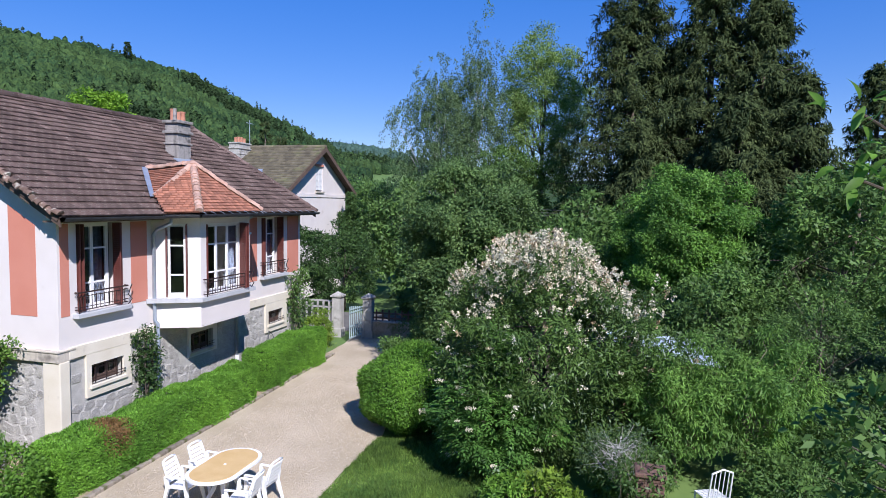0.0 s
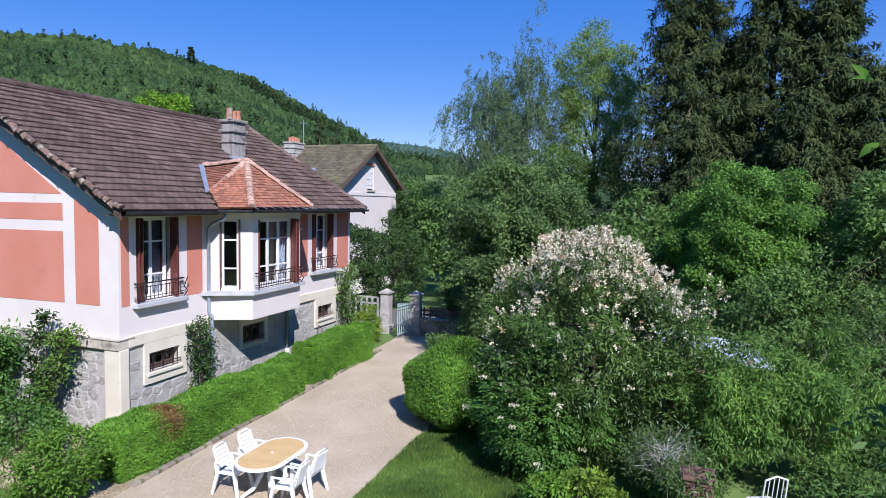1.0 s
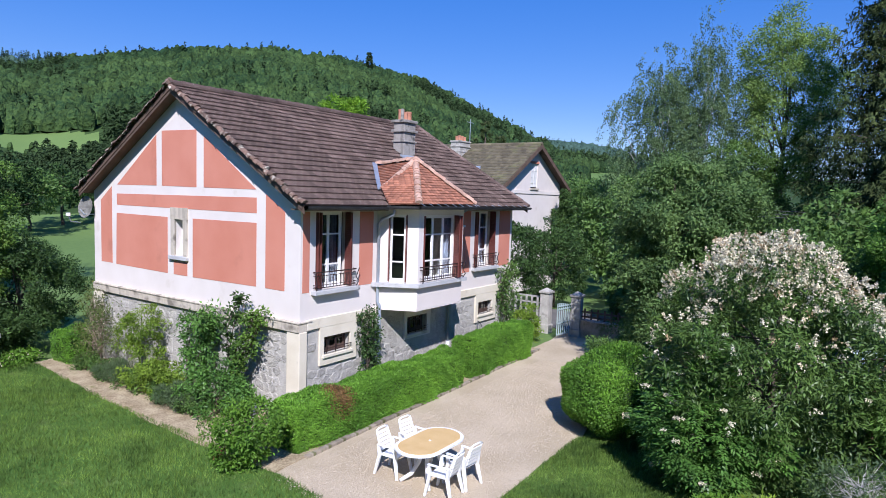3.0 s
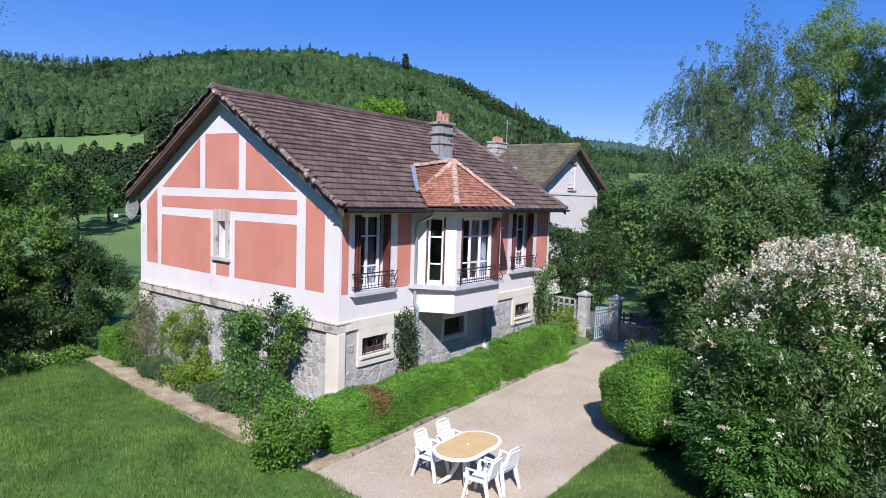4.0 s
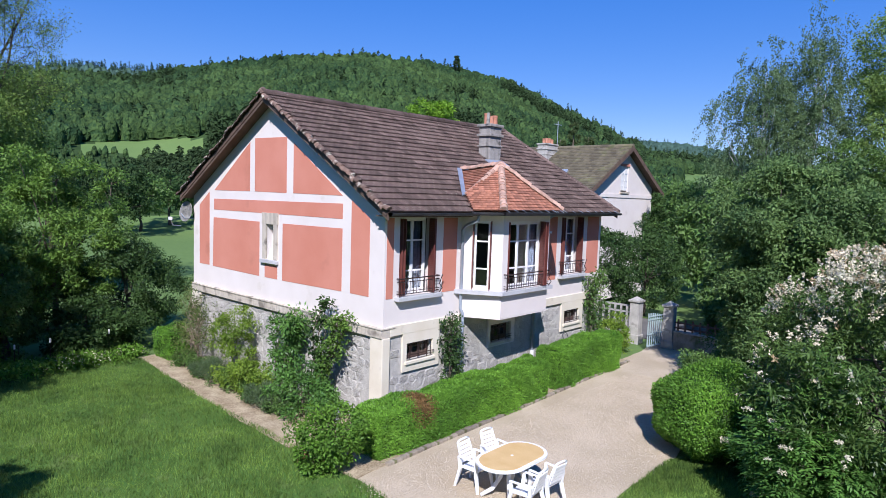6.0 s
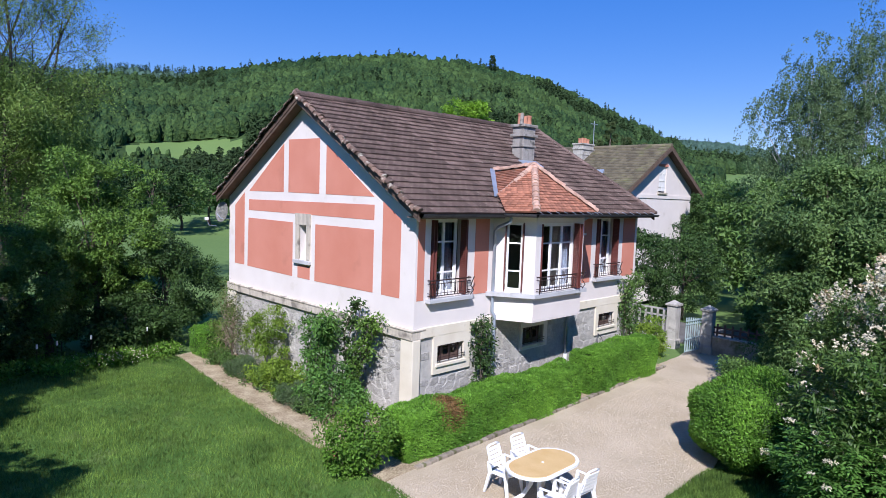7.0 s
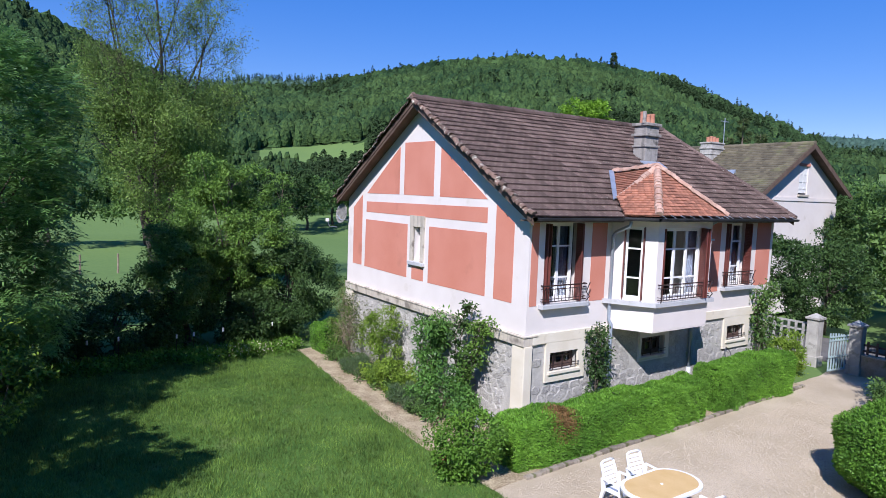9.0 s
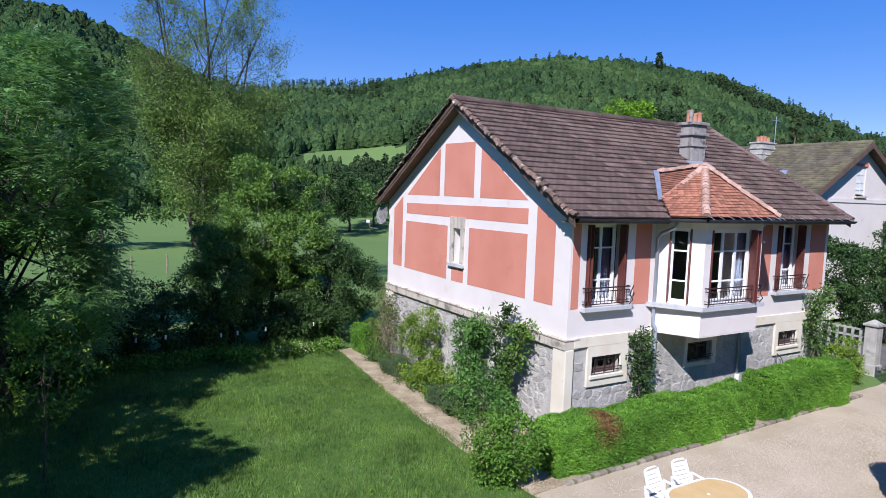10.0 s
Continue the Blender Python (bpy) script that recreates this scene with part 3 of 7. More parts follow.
# ridge and verge caps
def half_round(pts, r, material, parent, name="ridge_tiles", step=0.38, rough=0.0):
    """Overlapping half-round cap tiles along a line."""
    a, b = Vector(pts[0]), Vector(pts[1])
    n = max(1, int((b - a).length / step))
    bm = bmesh.new()
    d = (b - a).normalized()
    side = d.cross(Vector((0, 0, 1))).normalized()
    up = side.cross(d).normalized()
    for i in range(n):
        p, q = a.lerp(b, i / n), a.lerp(b, (i + 1.12) / n)
        if rough:
            w = side * random.uniform(-rough, rough) + up * random.uniform(-rough, rough)
            p, q = p + w, q + w * 0.3
        j = random.uniform(-0.006, 0.006)
        rows = []
        for pt, rr in ((p, r * 1.08), (q, r * 0.94)):
            rows.append([bm.verts.new(pt + side * rr * math.cos(t) + up * (rr * math.sin(t) - r * 0.35 + j)) for t in [math.pi * k / 7 for k in range(8)]])
        for k in range(7):
            bm.faces.new((rows[0][k], rows[0][k + 1], rows[1][k + 1], rows[1][k]))
        bm.faces.new(rows[0])
    return part(name, bm, material, parent)


half_round(((GX0 - 0.05, RIDGE_Y, RIDGE_Z + 0.03), (GX1, RIDGE_Y, RIDGE_Z + 0.03)), 0.14, TILE, house)
VERGE = surf("lichened_verge", (0.085, 0.052, 0.04), (0.19, 0.12, 0.085), 5, 0.9, 0.7, 25, island=0.45, stain=((0.42, 0.38, 0.30), 8, 0.55))
for s in (0, 1):
    y0, low = (EY, EAVE_Z) if s == 0 else (2 * RIDGE_Y - EY - 0.2, EAVE_Z + 0.2 * SL)
    half_round(((GX0 - 0.02, y0, low + 0.03), (GX0 - 0.02, RIDGE_Y, RIDGE_Z + 0.04)), 0.075, VERGE, house, "verge_tiles", 0.14, 0.045)
    half_round(((GX1, y0, low + 0.03), (GX1, RIDGE_Y, RIDGE_Z + 0.04)), 0.1, TILE, house, "verge_tiles", 0.33)
    sg = 1 if s == 0 else -1
    for x in (GX0 + 0.02, GX1 - 0.05):
        poly = [(y0 + sg * 0.02, low - 0.02), (y0 + sg * 0.02, low - 0.2), (RIDGE_Y, RIDGE_Z - 0.22), (RIDGE_Y, RIDGE_Z - 0.04)]
        part("bargeboard", prism(poly, 0, x, x + 0.03), SOFFIT, house)
bm = bmesh.new()
bmesh.ops.create_icosphere(bm, subdivisions=3, radius=0.115, matrix=pose(GX0 + 0.02, RIDGE_Y, RIDGE_Z + 0.06))
for v in bm.verts:
    v.co += noise.noise_vector(v.co * 9) * 0.05
part("ridge_finial", bm, VERGE, house, "lichened round mortar ridge end")

# bay: angled walls on a corbelled apron, with its own hipped roof
P = [(2.62, 0.0), (3.12, -0.97), (5.22, -0.97), (5.72, 0.0)]
BZ = (2.95, 4.86)


def bay_wall(a, b, w0, w1, name="wall"):
    """A wall from a to b with one opening w0..w1 along it."""
    L = math.dist(a, b)
    bm = slab([0, w0, w1, L], [2.33, 3.05, 4.8, 5.0], [(w0, w1, 3.05, 4.8)], 1, 0, 0.22)
    ang = math.atan2(b[1] - a[1], b[0] - a[0])
    m = Matrix.Translation((a[0], a[1], 0)) @ Matrix.Rotation(ang, 4, "Z")
    bmesh.ops.transform(bm, matrix=m, verts=bm.verts)
    part(name, bm, WHITE, house)
    return m, L


ML, LL = bay_wall(P[0], P[1], 0.30, 0.80)
MF, LF = bay_wall(P[1], P[2], 0.22, 1.88)
MR, LR = bay_wall(P[2], P[3], 0.30, 0.80)
part("bay_floor", prism([(2.62, 0.3), *[(x, y + 0.004) for x, y in P], (5.72, 0.3)], 2, 2.30, 2.328), WHITE, house)
off = [(2.40, -0.02), (3.02, -1.09), (5.32, -1.09), (5.94, -0.02)]
part("bay_sill", prism([*off, *[(x + (0.1 if x < 4 else -0.1), y + 0.2) for x, y in off[::-1]]], 2, 2.93, 3.03), SILL, house, "pale projecting stone sill round the bay")
A, B = Vector((4.17, 0.0, 6.27)), Vector((4.17, 1.40, 6.13))
E1, E2 = Vector((2.78, -1.2, 5.09)), Vector((5.46, -1.2, 5.09))
E0, E3 = Vector((2.85, 0.09, 5.39)), Vector((5.49, 0.09, 5.39))
E0B, E3B = Vector((2.4, -0.56, 5.07)), Vector((5.94, -0.56, 5.07))


def tiled_face(corners, material, tu=0.155, tv=0.10, keep=False):
    """A roof face of flat tiles laid in rows: corners low left, low right, then the top ones."""
    a, b = corners[0], corners[1]
    u = (b - a).normalized()
    nrm = (b - a).cross(corners[2] - a).normalized()
    if nrm.z < 0:
        nrm = -nrm
    v = nrm.cross(u)
    if v.z < 0:
        v = -v
    poly = [((c - a).dot(u), (c - a).dot(v)) for c in corners]
    bm = bmesh.new()
    bm.faces.new([bm.verts.new(c - nrm * 0.02) for c in corners])
    face = part("roof_face", bm, material, house)
    top = max(p[1] for p in poly)
    blocks = []
    for j in range(int(top / tv) + 1):
        v0 = j * tv
        xs = []
        for i in range(len(poly)):
            p, q = poly[i], poly[(i + 1) % len(poly)]
            if (p[1] - v0 - tv * 0.5) * (q[1] - v0 - tv * 0.5) < 0:
                k = (v0 + tv * 0.5 - p[1]) / (q[1] - p[1])
                xs.append(p[0] + (q[0] - p[0]) * k)
        if len(xs) < 2:
            continue
        x0, x1 = min(xs), max(xs)
        x = x0 - (tu / 2 if j % 2 else 0)
        while x < x1 - 0.01:
            p, q = max(x, x0), min(x + tu - 0.006, x1)
            if q - p > 0.02:
                blocks.append((p, q, v0 + random.uniform(-0.006, 0.006), random.uniform(0, 0.006)))
            x += tu
    me = bpy.data.meshes.new("flat_tile")
    th = 0.022
    me.from_pydata([(0, 0, th), (1, 0, th), (1, tv + 0.02, 0.004), (0, tv + 0.02, 0.004), (0, 0, 0), (1, 0, 0)], [], [(0, 1, 2, 3), (4, 5, 1, 0), (0, 3, 4), (1, 5, 2)])
    me.materials.append(material)
    fr = Matrix((u, v, nrm)).transposed().to_4x4()
    fr.translation = a
    for p, q, v0, z in blocks:
        shared("tile", me, face, fr @ Matrix.Translation((p, v0, z)) @ Matrix.Diagonal((q - p, 1, 1, 1)))
    return face


tiled_face([E0B, E1, A, E0], TILE_OR)
tiled_face([E1, E2, A], TILE_OR)
tiled_face([E2, E3B, E3, A], TILE_OR)


def side_face(e, sign):
    """The side of the bay roof between its ridge and the valley with the main roof."""
    bm = bmesh.new()
    bm.faces.new([bm.verts.new(c) for c in (e, A, B)])
    ob = part("roof_face", bm, TILE_OR, house)
    d = Vector((0, 1, 0))
    n = (A - e).cross(B - e).normalized()
    if n.z < 0:
        n = -n
    v = d.cross(n) * (-1 if d.cross(n).z < 0 else 1)
    rise = (A - e).dot(v)
    blocks = bmesh.new()
    tv = 0.10
    for j in range(int(rise / tv)):
        k0 = (j + 0.15) / (rise / tv)
        l, r = e.lerp(A, k0), e.lerp(B, k0)
        k1 = min(1, k0 + tv * 1.1 / rise)
        l2, r2 = e.lerp(A, k1), e.lerp(B, k1)
        count = max(1, int((r - l).length / 0.17))
        for i in range(count):
            a0, a1 = i / count, (i + 0.97) / count
            z = n * (0.024 + random.uniform(0, 0.006))
            q = [l.lerp(r, a0) + z, l.lerp(r, a1) + z, l2.lerp(r2, a1) + n * 0.004, l2.lerp(r2, a0) + n * 0.004]
            vs = [blocks.verts.new(p) for p in q]
            blocks.faces.new(vs)
            w = [blocks.verts.new(l.lerp(r, a0)), blocks.verts.new(l.lerp(r, a1))]
            blocks.faces.new((w[0], w[1], vs[1], vs[0]))
    tagged(part("flat_tiles", blocks, TILE_OR, house), kind="stuff")


side_face(E0, 1)
side_face(E3, -1)
for e in (E0, E1, E2, E3):
    half_round((e + Vector((0, 0, 0.04)), A + Vector((0, 0, 0.05))), 0.095, HIP, house, "hip_tiles", 0.125, 0.016)
half_round((A + Vector((0, 0, 0.05)), B + Vector((0, 0, 0.05))), 0.095, HIP, house, "hip_tiles", 0.125, 0.016)
for e, s in ((E0, -1), (E3, 1)):
    bm = bmesh.new()
    up = Vector((0, 0, 0.075))
    e2 = E0B if s < 0 else E3B
    q = [e + up + Vector((s * 0.2, -0.05, -0.03)), e + up, B + up, B + up + Vector((s * 0.2, 0, -0.0))]
    vs = [bm.verts.new(p) for p in q]
    bm.faces.new(vs)
    bm.faces.new([bm.verts.new(p - Vector((0, 0, 0.02))) for p in q])
    part("valley_flashing", bm, ZINC, house, "blue-grey zinc valley flashing")
part("bay_soffit", prism([(2.44, -0.5), tuple(E1.xy), tuple(E2.xy), (5.9, -0.5), (5.8, 0.1), (2.55, 0.1)], 2, 4.97, 5.01), WPAINT, house)
part("eaves_soffit", box(GX0 + 0.1, 2.5, EY + 0.04, 0.02, 4.90, 4.93), SOFFIT, house)
part("eaves_soffit", box(5.85, GX1 - 0.1, EY + 0.04, 0.02, 4.90, 4.93), SOFFIT, house)


def gutter(a, b):
    """Half-round gutter."""
    a, b = Vector(a), Vector(b)
    d = (b - a).normalized()
    s = d.cross(Vector((0, 0, 1))).normalized()
    bm = bmesh.new()
    rows = [[bm.verts.new(p + s * 0.075 * math.cos(t) - Vector((0, 0, 1)) * 0.075 * math.sin(t)) for t in [math.pi * k / 8 for k in range(9)]] for p in (a, b)]
    for k in range(8):
        bm.faces.new((rows[0][k], rows[0][k + 1], rows[1][k + 1], rows[1][k]))
    bm.faces.new(rows[0]), bm.faces.new(rows[1])
    bmesh.ops.solidify(bm, geom=bm.faces[:], thickness=0.006)
    part("gutter", bm, GUTTER, house)


gutter((GX0, EY - 0.06, 5.0), (2.4, EY - 0.06, 5.0))
gutter((2.36, -0.58, 5.02), (2.72, -1.27, 5.03))
gutter((2.70, -1.27, 5.03), (5.54, -1.27, 5.03))
gutter((5.52, -1.27, 5.03), (5.98, -0.56, 5.02))
gutter((5.95, EY - 0.06, 5.0), (GX1, EY - 0.06, 5.0))
hook = bpy.data.meshes.new("gutter_hook")
b2 = tube([(0, 0.07, 0.085), (0, -0.02, 0.055), (0, -0.085, 0.015)], 0.008, 5)
b2.to_mesh(hook), b2.free()
hook.materials.append(ZINC)
for i in range(8):
    shared("gutter_hook", hook, house, Matrix.Translation((2.85 + 0.35 * i, -1.27, 5.02)))
for i in range(9):
    shared("gutter_hook", hook, house, Matrix.Translation((6.2 + 0.45 * i, EY - 0.06, 4.99)))
part("downpipe", tube([(2.55, -0.62, 4.93), (2.55, -0.6, 4.82), (2.56, -0.2, 4.66), (2.57, -0.1, 4.55), (2.57, -0.1, 2.52), (2.6, -0.16, 2.42), (2.6, -0.16, 0.3), (2.6, -0.16, 0.0)], 0.043, 10), ZINC, house, "grey-blue zinc downpipe", True)
part("downpipe", tube([(5.95, -0.6, 4.93), (5.95, -0.3, 4.75), (5.95, -0.08, 4.6), (5.95, -0.08, 0.9)], 0.045, 10), ZINC, house, "grey-blue zinc downpipe", True)
part("pipe_shoe", tube([(5.95, -0.08, 0.9), (5.95, -0.08, 0.0)], 0.065, 10), WPAINT, house, "white plastic foot of the downpipe")

# plinth, corner pillars, bands
part("plinth_band", box(-0.07, T, -0.03, W + 0.02, 2.10, 2.30, bevel=0.012), CAP, house, "weathered stone band on the basement wall")
part("plinth_ledge", box(-0.09, T, -0.05, W + 0.04, 2.303, 2.34, bevel=0.01), CAP, house)
part("corner_pillar", box(-0.045, 0.2, -0.045, 0.385, -0.1, 2.1, bevel=0.02), CREAM, house)
part("corner_pillar", box(-0.045, 0.2, W - 0.5, W + 0.03, -0.1, 2.1, bevel=0.02), CREAM, house)
part("corner_pillar", box(9.4, LEN + 0.03, -0.045, 0.3, -0.1, 2.1, bevel=0.02), CREAM, house)
part("front_band", box(0.2, BAYX[0], -0.036, 0.1, 2.12, 2.36, bevel=0.01), CREAM, house)
part("front_band", box(BAYX[1], LEN, -0.036, 0.1, 2.12, 2.36, bevel=0.01), CREAM, house)

# rubble stones of the basement
def rubble(wall, length, to_wall, skip, zmax):
    """Irregular face stones set a little proud of the mortar, in rough courses."""
    kinds = []
    for k in range(7):
        n = random.choice((6, 7, 8))
        ang = sorted(2 * math.pi * (i + random.uniform(-0.42, 0.42)) / n for i in range(n))
        pts = [(0.5 * math.copysign(abs(math.cos(a)) ** 0.6, math.cos(a)), 0.5 * math.copysign(abs(math.sin(a)) ** 0.6, math.sin(a))) for a in ang]
        bm = bmesh.new()
        lo = [bm.verts.new((x, z, 0)) for x, z in pts]
        hi = [bm.verts.new((x * 0.8, z * 0.8, 0.012 + random.uniform(-0.006, 0.007))) for x, z in pts]
        bm.faces.new(hi)
        for i in range(n):
            bm.faces.new((lo[i], lo[(i + 1) % n], hi[(i + 1) % n], hi[i]))
        me = bpy.data.meshes.new("stone")
        bmesh.ops.recalc_face_normals(bm, faces=bm.faces)
        bm.to_mesh(me), bm.free()
        me.materials.append(STONE)
        kinds.append(me)
    z = 0.1
    while z < zmax - 0.08:
        h = random.uniform(0.15, 0.26)
        h = min(h, zmax - z)
        u = random.uniform(-0.1, 0.05)
        while u < length:
            w = random.uniform(0.17, 0.42)
            zz = z + h / 2 + random.uniform(-0.045, 0.045)
            if u > 0.02 and u + w < length - 0.01 and not any(u + w > s[0] and u < s[1] and zz + h / 2 > s[2] and zz - h / 2 < s[3] for s in skip):
                m = to_wall @ Matrix.Translation((u + w / 2, zz, 0)) @ Matrix.Rotation(random.uniform(-0.5, 0.5), 4, "Z") @ Matrix.Diagonal((w * 1.04, h * 1.08, 1, 1))
                shared("stone", random.choice(kinds), wall, m)
            u += w
        z += h


SUR = [(0.62, 1.88, 1.2, 2.12), (3.87, 5.07, 1.28, 2.2), (7.6, 8.9, 1.2, 2.12)]
rubble(front_base, 9.2, Matrix.Translation((0.2, 0.02, 0)) @ Matrix.Rotation(math.pi / 2, 4, "X"), [(a - 0.2, b - 0.2, c, d) for a, b, c, d in SUR], 2.12)
rubble(gable_base, W - 0.9, Matrix.Translation((0.02, 0.4, 0)) @ Matrix(((0, 0, -1, 0), (1, 0, 0, 0), (0, 1, 0, 0), (0, 0, 0, 1))), [], 2.08)

# painted panels, 6 mm proud
def panel_g(poly):
    part("panel", prism(poly, 0, -0.006, 0.01), PINK, house)


def panel_f(x0, x1, z0, z1):
    part("panel", box(x0, x1, -0.006, 0.01, z0, z1), PINK, house)


panel_g([(8.06, 3.0), (8.69, 3.0), (8.69, 4.86), (8.06, 5.28)])
panel_g([(5.2, 2.97), (7.85, 2.99), (7.8, 4.5), (5.2, 4.5)])
panel_g([(1.52, 3.0), (4.06, 2.97), (4.06, 4.51), (1.52, 4.53)])
panel_g([(4.3, 2.97), (4.92, 2.97), (4.92, 3.33), (4.3, 3.33)])
panel_g([(1.52, 4.76), (7.78, 4.74), (7.78, 5.07), (1.52, 5.13)])
panel_g([(0.52, 3.0), (1.19, 3.0), (1.19, 5.22), (0.52, 4.82)])
panel_g([(3.9, 5.33), (5.46, 5.34), (5.46, 6.82), (3.9, 6.80)])
panel_g([(5.72, 5.34), (7.76, 5.33), (5.72, 6.72)])
panel_g([(1.53, 5.32), (3.59, 5.33), (3.59, 6.64)])
panel_f(0.06, 0.27, 3.0, 4.86)
panel_f(1.95, 2.46, 3.0, 4.86)
panel_f(6.45, 7.16, 2.92, 4.86)
panel_f(9.0, 9.76, 2.98, 4.86)


# windows
def window(m, w, z0, z1, leaves=2, bars=1, curtain=True, shutters=0.0, depth=0.16, mat=None, f=0.05, st=0.045, lace=None):
    """A casement in an opening: frame, sashes with glazing bars, panes, curtain and folded shutters."""
    win = new("window")
    win.parent = house
    win.matrix_local = m
    mat = mat or WPAINT
    s0, s1 = shutters, w - shutters
    bm = box(s0, s0 + f, depth, depth + 0.07, z0, z1)
    for q in ((s1 - f, s1, z0, z1), (s0 + f, s1 - f, z1 - f, z1), (s0 + f, s1 - f, z0, z0 + f)):
        box(q[0], q[1], depth, depth + 0.07, q[2], q[3], bm)
    part("frame", bm, mat, win)
    lw = (s1 - s0 - 2 * f) / leaves
    for k in range(leaves):
        a, b = s0 + f + k * lw + 0.002, s0 + f + (k + 1) * lw - 0.002
        bm = box(a, a + st, depth + 0.01, depth + 0.05, z0 + f, z1 - f)
        for q in ((b - st, b, z0 + f, z1 - f), (a + st, b - st, z1 - f - 0.05, z1 - f), (a + st, b - st, z0 + f, z0 + f + 0.07)):
            box(q[0], q[1], depth + 0.01, depth + 0.05, q[2], q[3], bm)
        for j in range(bars):
            z = z0 + (z1 - z0) * (j + 1) / (bars + 1) if bars > 1 else z0 + (z1 - z0) * 0.66
            if bars == 2:
                z = z0 + (z1 - z0) * (0.3, 0.7)[j]
            box(a + st, b - st, depth + 0.015, depth + 0.045, z - 0.018, z + 0.018, bm)
        part("sash", bm, mat, win)
        p = part("pane", box(a + 0.04, b - 0.04, depth + 0.027, depth + 0.032, z0 + f + 0.06, z1 - f - 0.04), GLASS, win)
        p.visible_shadow = False
    if curtain:
        bm = bmesh.new()
        n = 60
        row = []
        for z in (z0 + 0.03, z1 - 0.06):
            row.append([bm.verts.new((s0 + f + (s1 - s0 - 2 * f) * i / n, depth + 0.15 + 0.03 * math.sin(i * 1.1) + 0.012 * math.sin(i * 2.7), z)) for i in range(n + 1)])
        for i in range(n):
            if curtain is True or i < n * curtain[0] or i > n * curtain[1]:
                bm.faces.new((row[0][i], row[0][i + 1], row[1][i + 1], row[1][i]))
        part("curtain", bm, CURTAIN, win)
    if lace:
        bm = bmesh.new()
        a, b, top = s0 + f + (s1 - s0 - 2 * f) * lace[0], s0 + f + (s1 - s0 - 2 * f) * lace[1], z0 + (z1 - z0) * 0.29
        for i in range(26):
            u = a + (b - a) * i / 25
            lean = 0.09 * math.sin(i * 2.1)
            v = [(u, z0 + 0.08), (u + 0.011, z0 + 0.08), (u + 0.011 + lean, top), (u + lean, top)]
            v = [(min(max(x, a), b), depth + 0.1 + 0.01 * (i % 2), z) for x, z in v]
            bm.faces.new([bm.verts.new(p) for p in v])
        part("lace_curtain", bm, LACE, win, "white patterned lace half-curtain")
    return win


def shutter(m, w, z0, z1):
    """A folding shutter leaf with slats."""
    sh = new("shutter")
    sh.parent = house
    sh.matrix_local = m
    bm = box(0, 0.04, -0.012, 0.012, z0, z1)
    box(w - 0.04, w, -0.012, 0.012, z0, z1, bm), box(0.04, w - 0.04, -0.012, 0.012, z1 - 0.06, z1, bm), box(0.04, w - 0.04, -0.012, 0.012, z0, z0 + 0.06, bm)
    part("frame", bm, SHUT, sh)
    me = bpy.data.meshes.new("slat")
    b2 = box(0.035, w - 0.035, -0.014, 0.014, -0.004, 0.004)
    bmesh.ops.rotate(b2, verts=b2.verts, cent=(0, 0, 0), matrix=Matrix.Rotation(radians(35), 3, "X"))
    b2.to_mesh(me), b2.free()
    me.materials.append(SHUT)
    n = int((z1 - z0 - 0.12) / 0.045)
    for i in range(n):
        shared("slat", me, sh, Matrix.Translation((0, 0, z0 + 0.085 + i * 0.045)))
    part("backing", box(0.036, w - 0.036, -0.0085, 0.0085, z0 + 0.05, z1 - 0.05), SHUT, sh)
    return sh


window(Matrix.Translation((WIN1[0], 0, 0)), WIN1[1] - WIN1[0], *OPEN_Z, leaves=2, bars=2, shutters=0.17, depth=0.21, curtain=(0.0, 0.46), f=0.038, st=0.036, lace=(0.04, 1.0))
window(Matrix.Translation((WIN3[0], 0, 0)), WIN3[1] - WIN3[0], *OPEN_Z, leaves=2, bars=2, shutters=0.17, depth=0.21, curtain=(0.0, 0.3), f=0.038, st=0.036, lace=(0.5, 1.0))
for w in (WIN1, WIN3):
    for x, s in ((w[0] + 0.03, 1), (w[1] - 0.03, -1)):
        shutter(Matrix.Translation((x, 0.15, 0)) @ Matrix.Rotation(radians(-90 + s * 8), 4, "Z"), 0.2, 3.05, 4.84)
        shutter(Matrix.Translation((x + s * 0.07, 0.14, 0)) @ Matrix.Rotation(radians(-90 + s * 14), 4, "Z"), 0.2 if s > 0 else 0.26, 3.05, 4.84)
    part("sill", box(w[0] - 0.13, w[1] + 0.1, -0.16, 0.2, 2.93, 3.026, bevel=0.01), SILL, house, "pale stone window sill")
window(ML @ Matrix.Translation((0.30, 0.0, 0)), 0.50, 3.05, 4.8, leaves=1, bars=2, shutters=0.05, depth=0.03, curtain=False, f=0.022, st=0.026)
window(MF @ Matrix.Translation((0.22, 0.0, 0)), 1.66, 3.05, 4.8, leaves=3, bars=2, shutters=0.08, depth=0.13, curtain=(0.0, 0.86), f=0.04, st=0.036, lace=(0.62, 1.0))
# window out of view; its full curtain is added to keep the bay dark
window(MR @ Matrix.Translation((0.30, 0.0, 0)), 0.50, 3.05, 4.8, leaves=1, bars=2, shutters=0.05, depth=0.03, curtain=True, f=0.022, st=0.026)
for x, a, w in ((0.25, -86, 0.12), (1.86, -108, 0.30), (1.82, -118, 0.30)):
    shutter(MF @ Matrix.Translation((x, 0.10, 0)) @ Matrix.Rotation(radians(a), 4, "Z"), w, 3.06, 4.78)
for x in (0.28, 0.80):
    shutter(ML @ Matrix.Translation((x + (0.04 if x < 0.5 else -0.02), 0.03, 0)) @ Matrix.Rotation(radians(-80 if x < 0.5 else -92), 4, "Z"), 0.10, 3.06, 4.78)
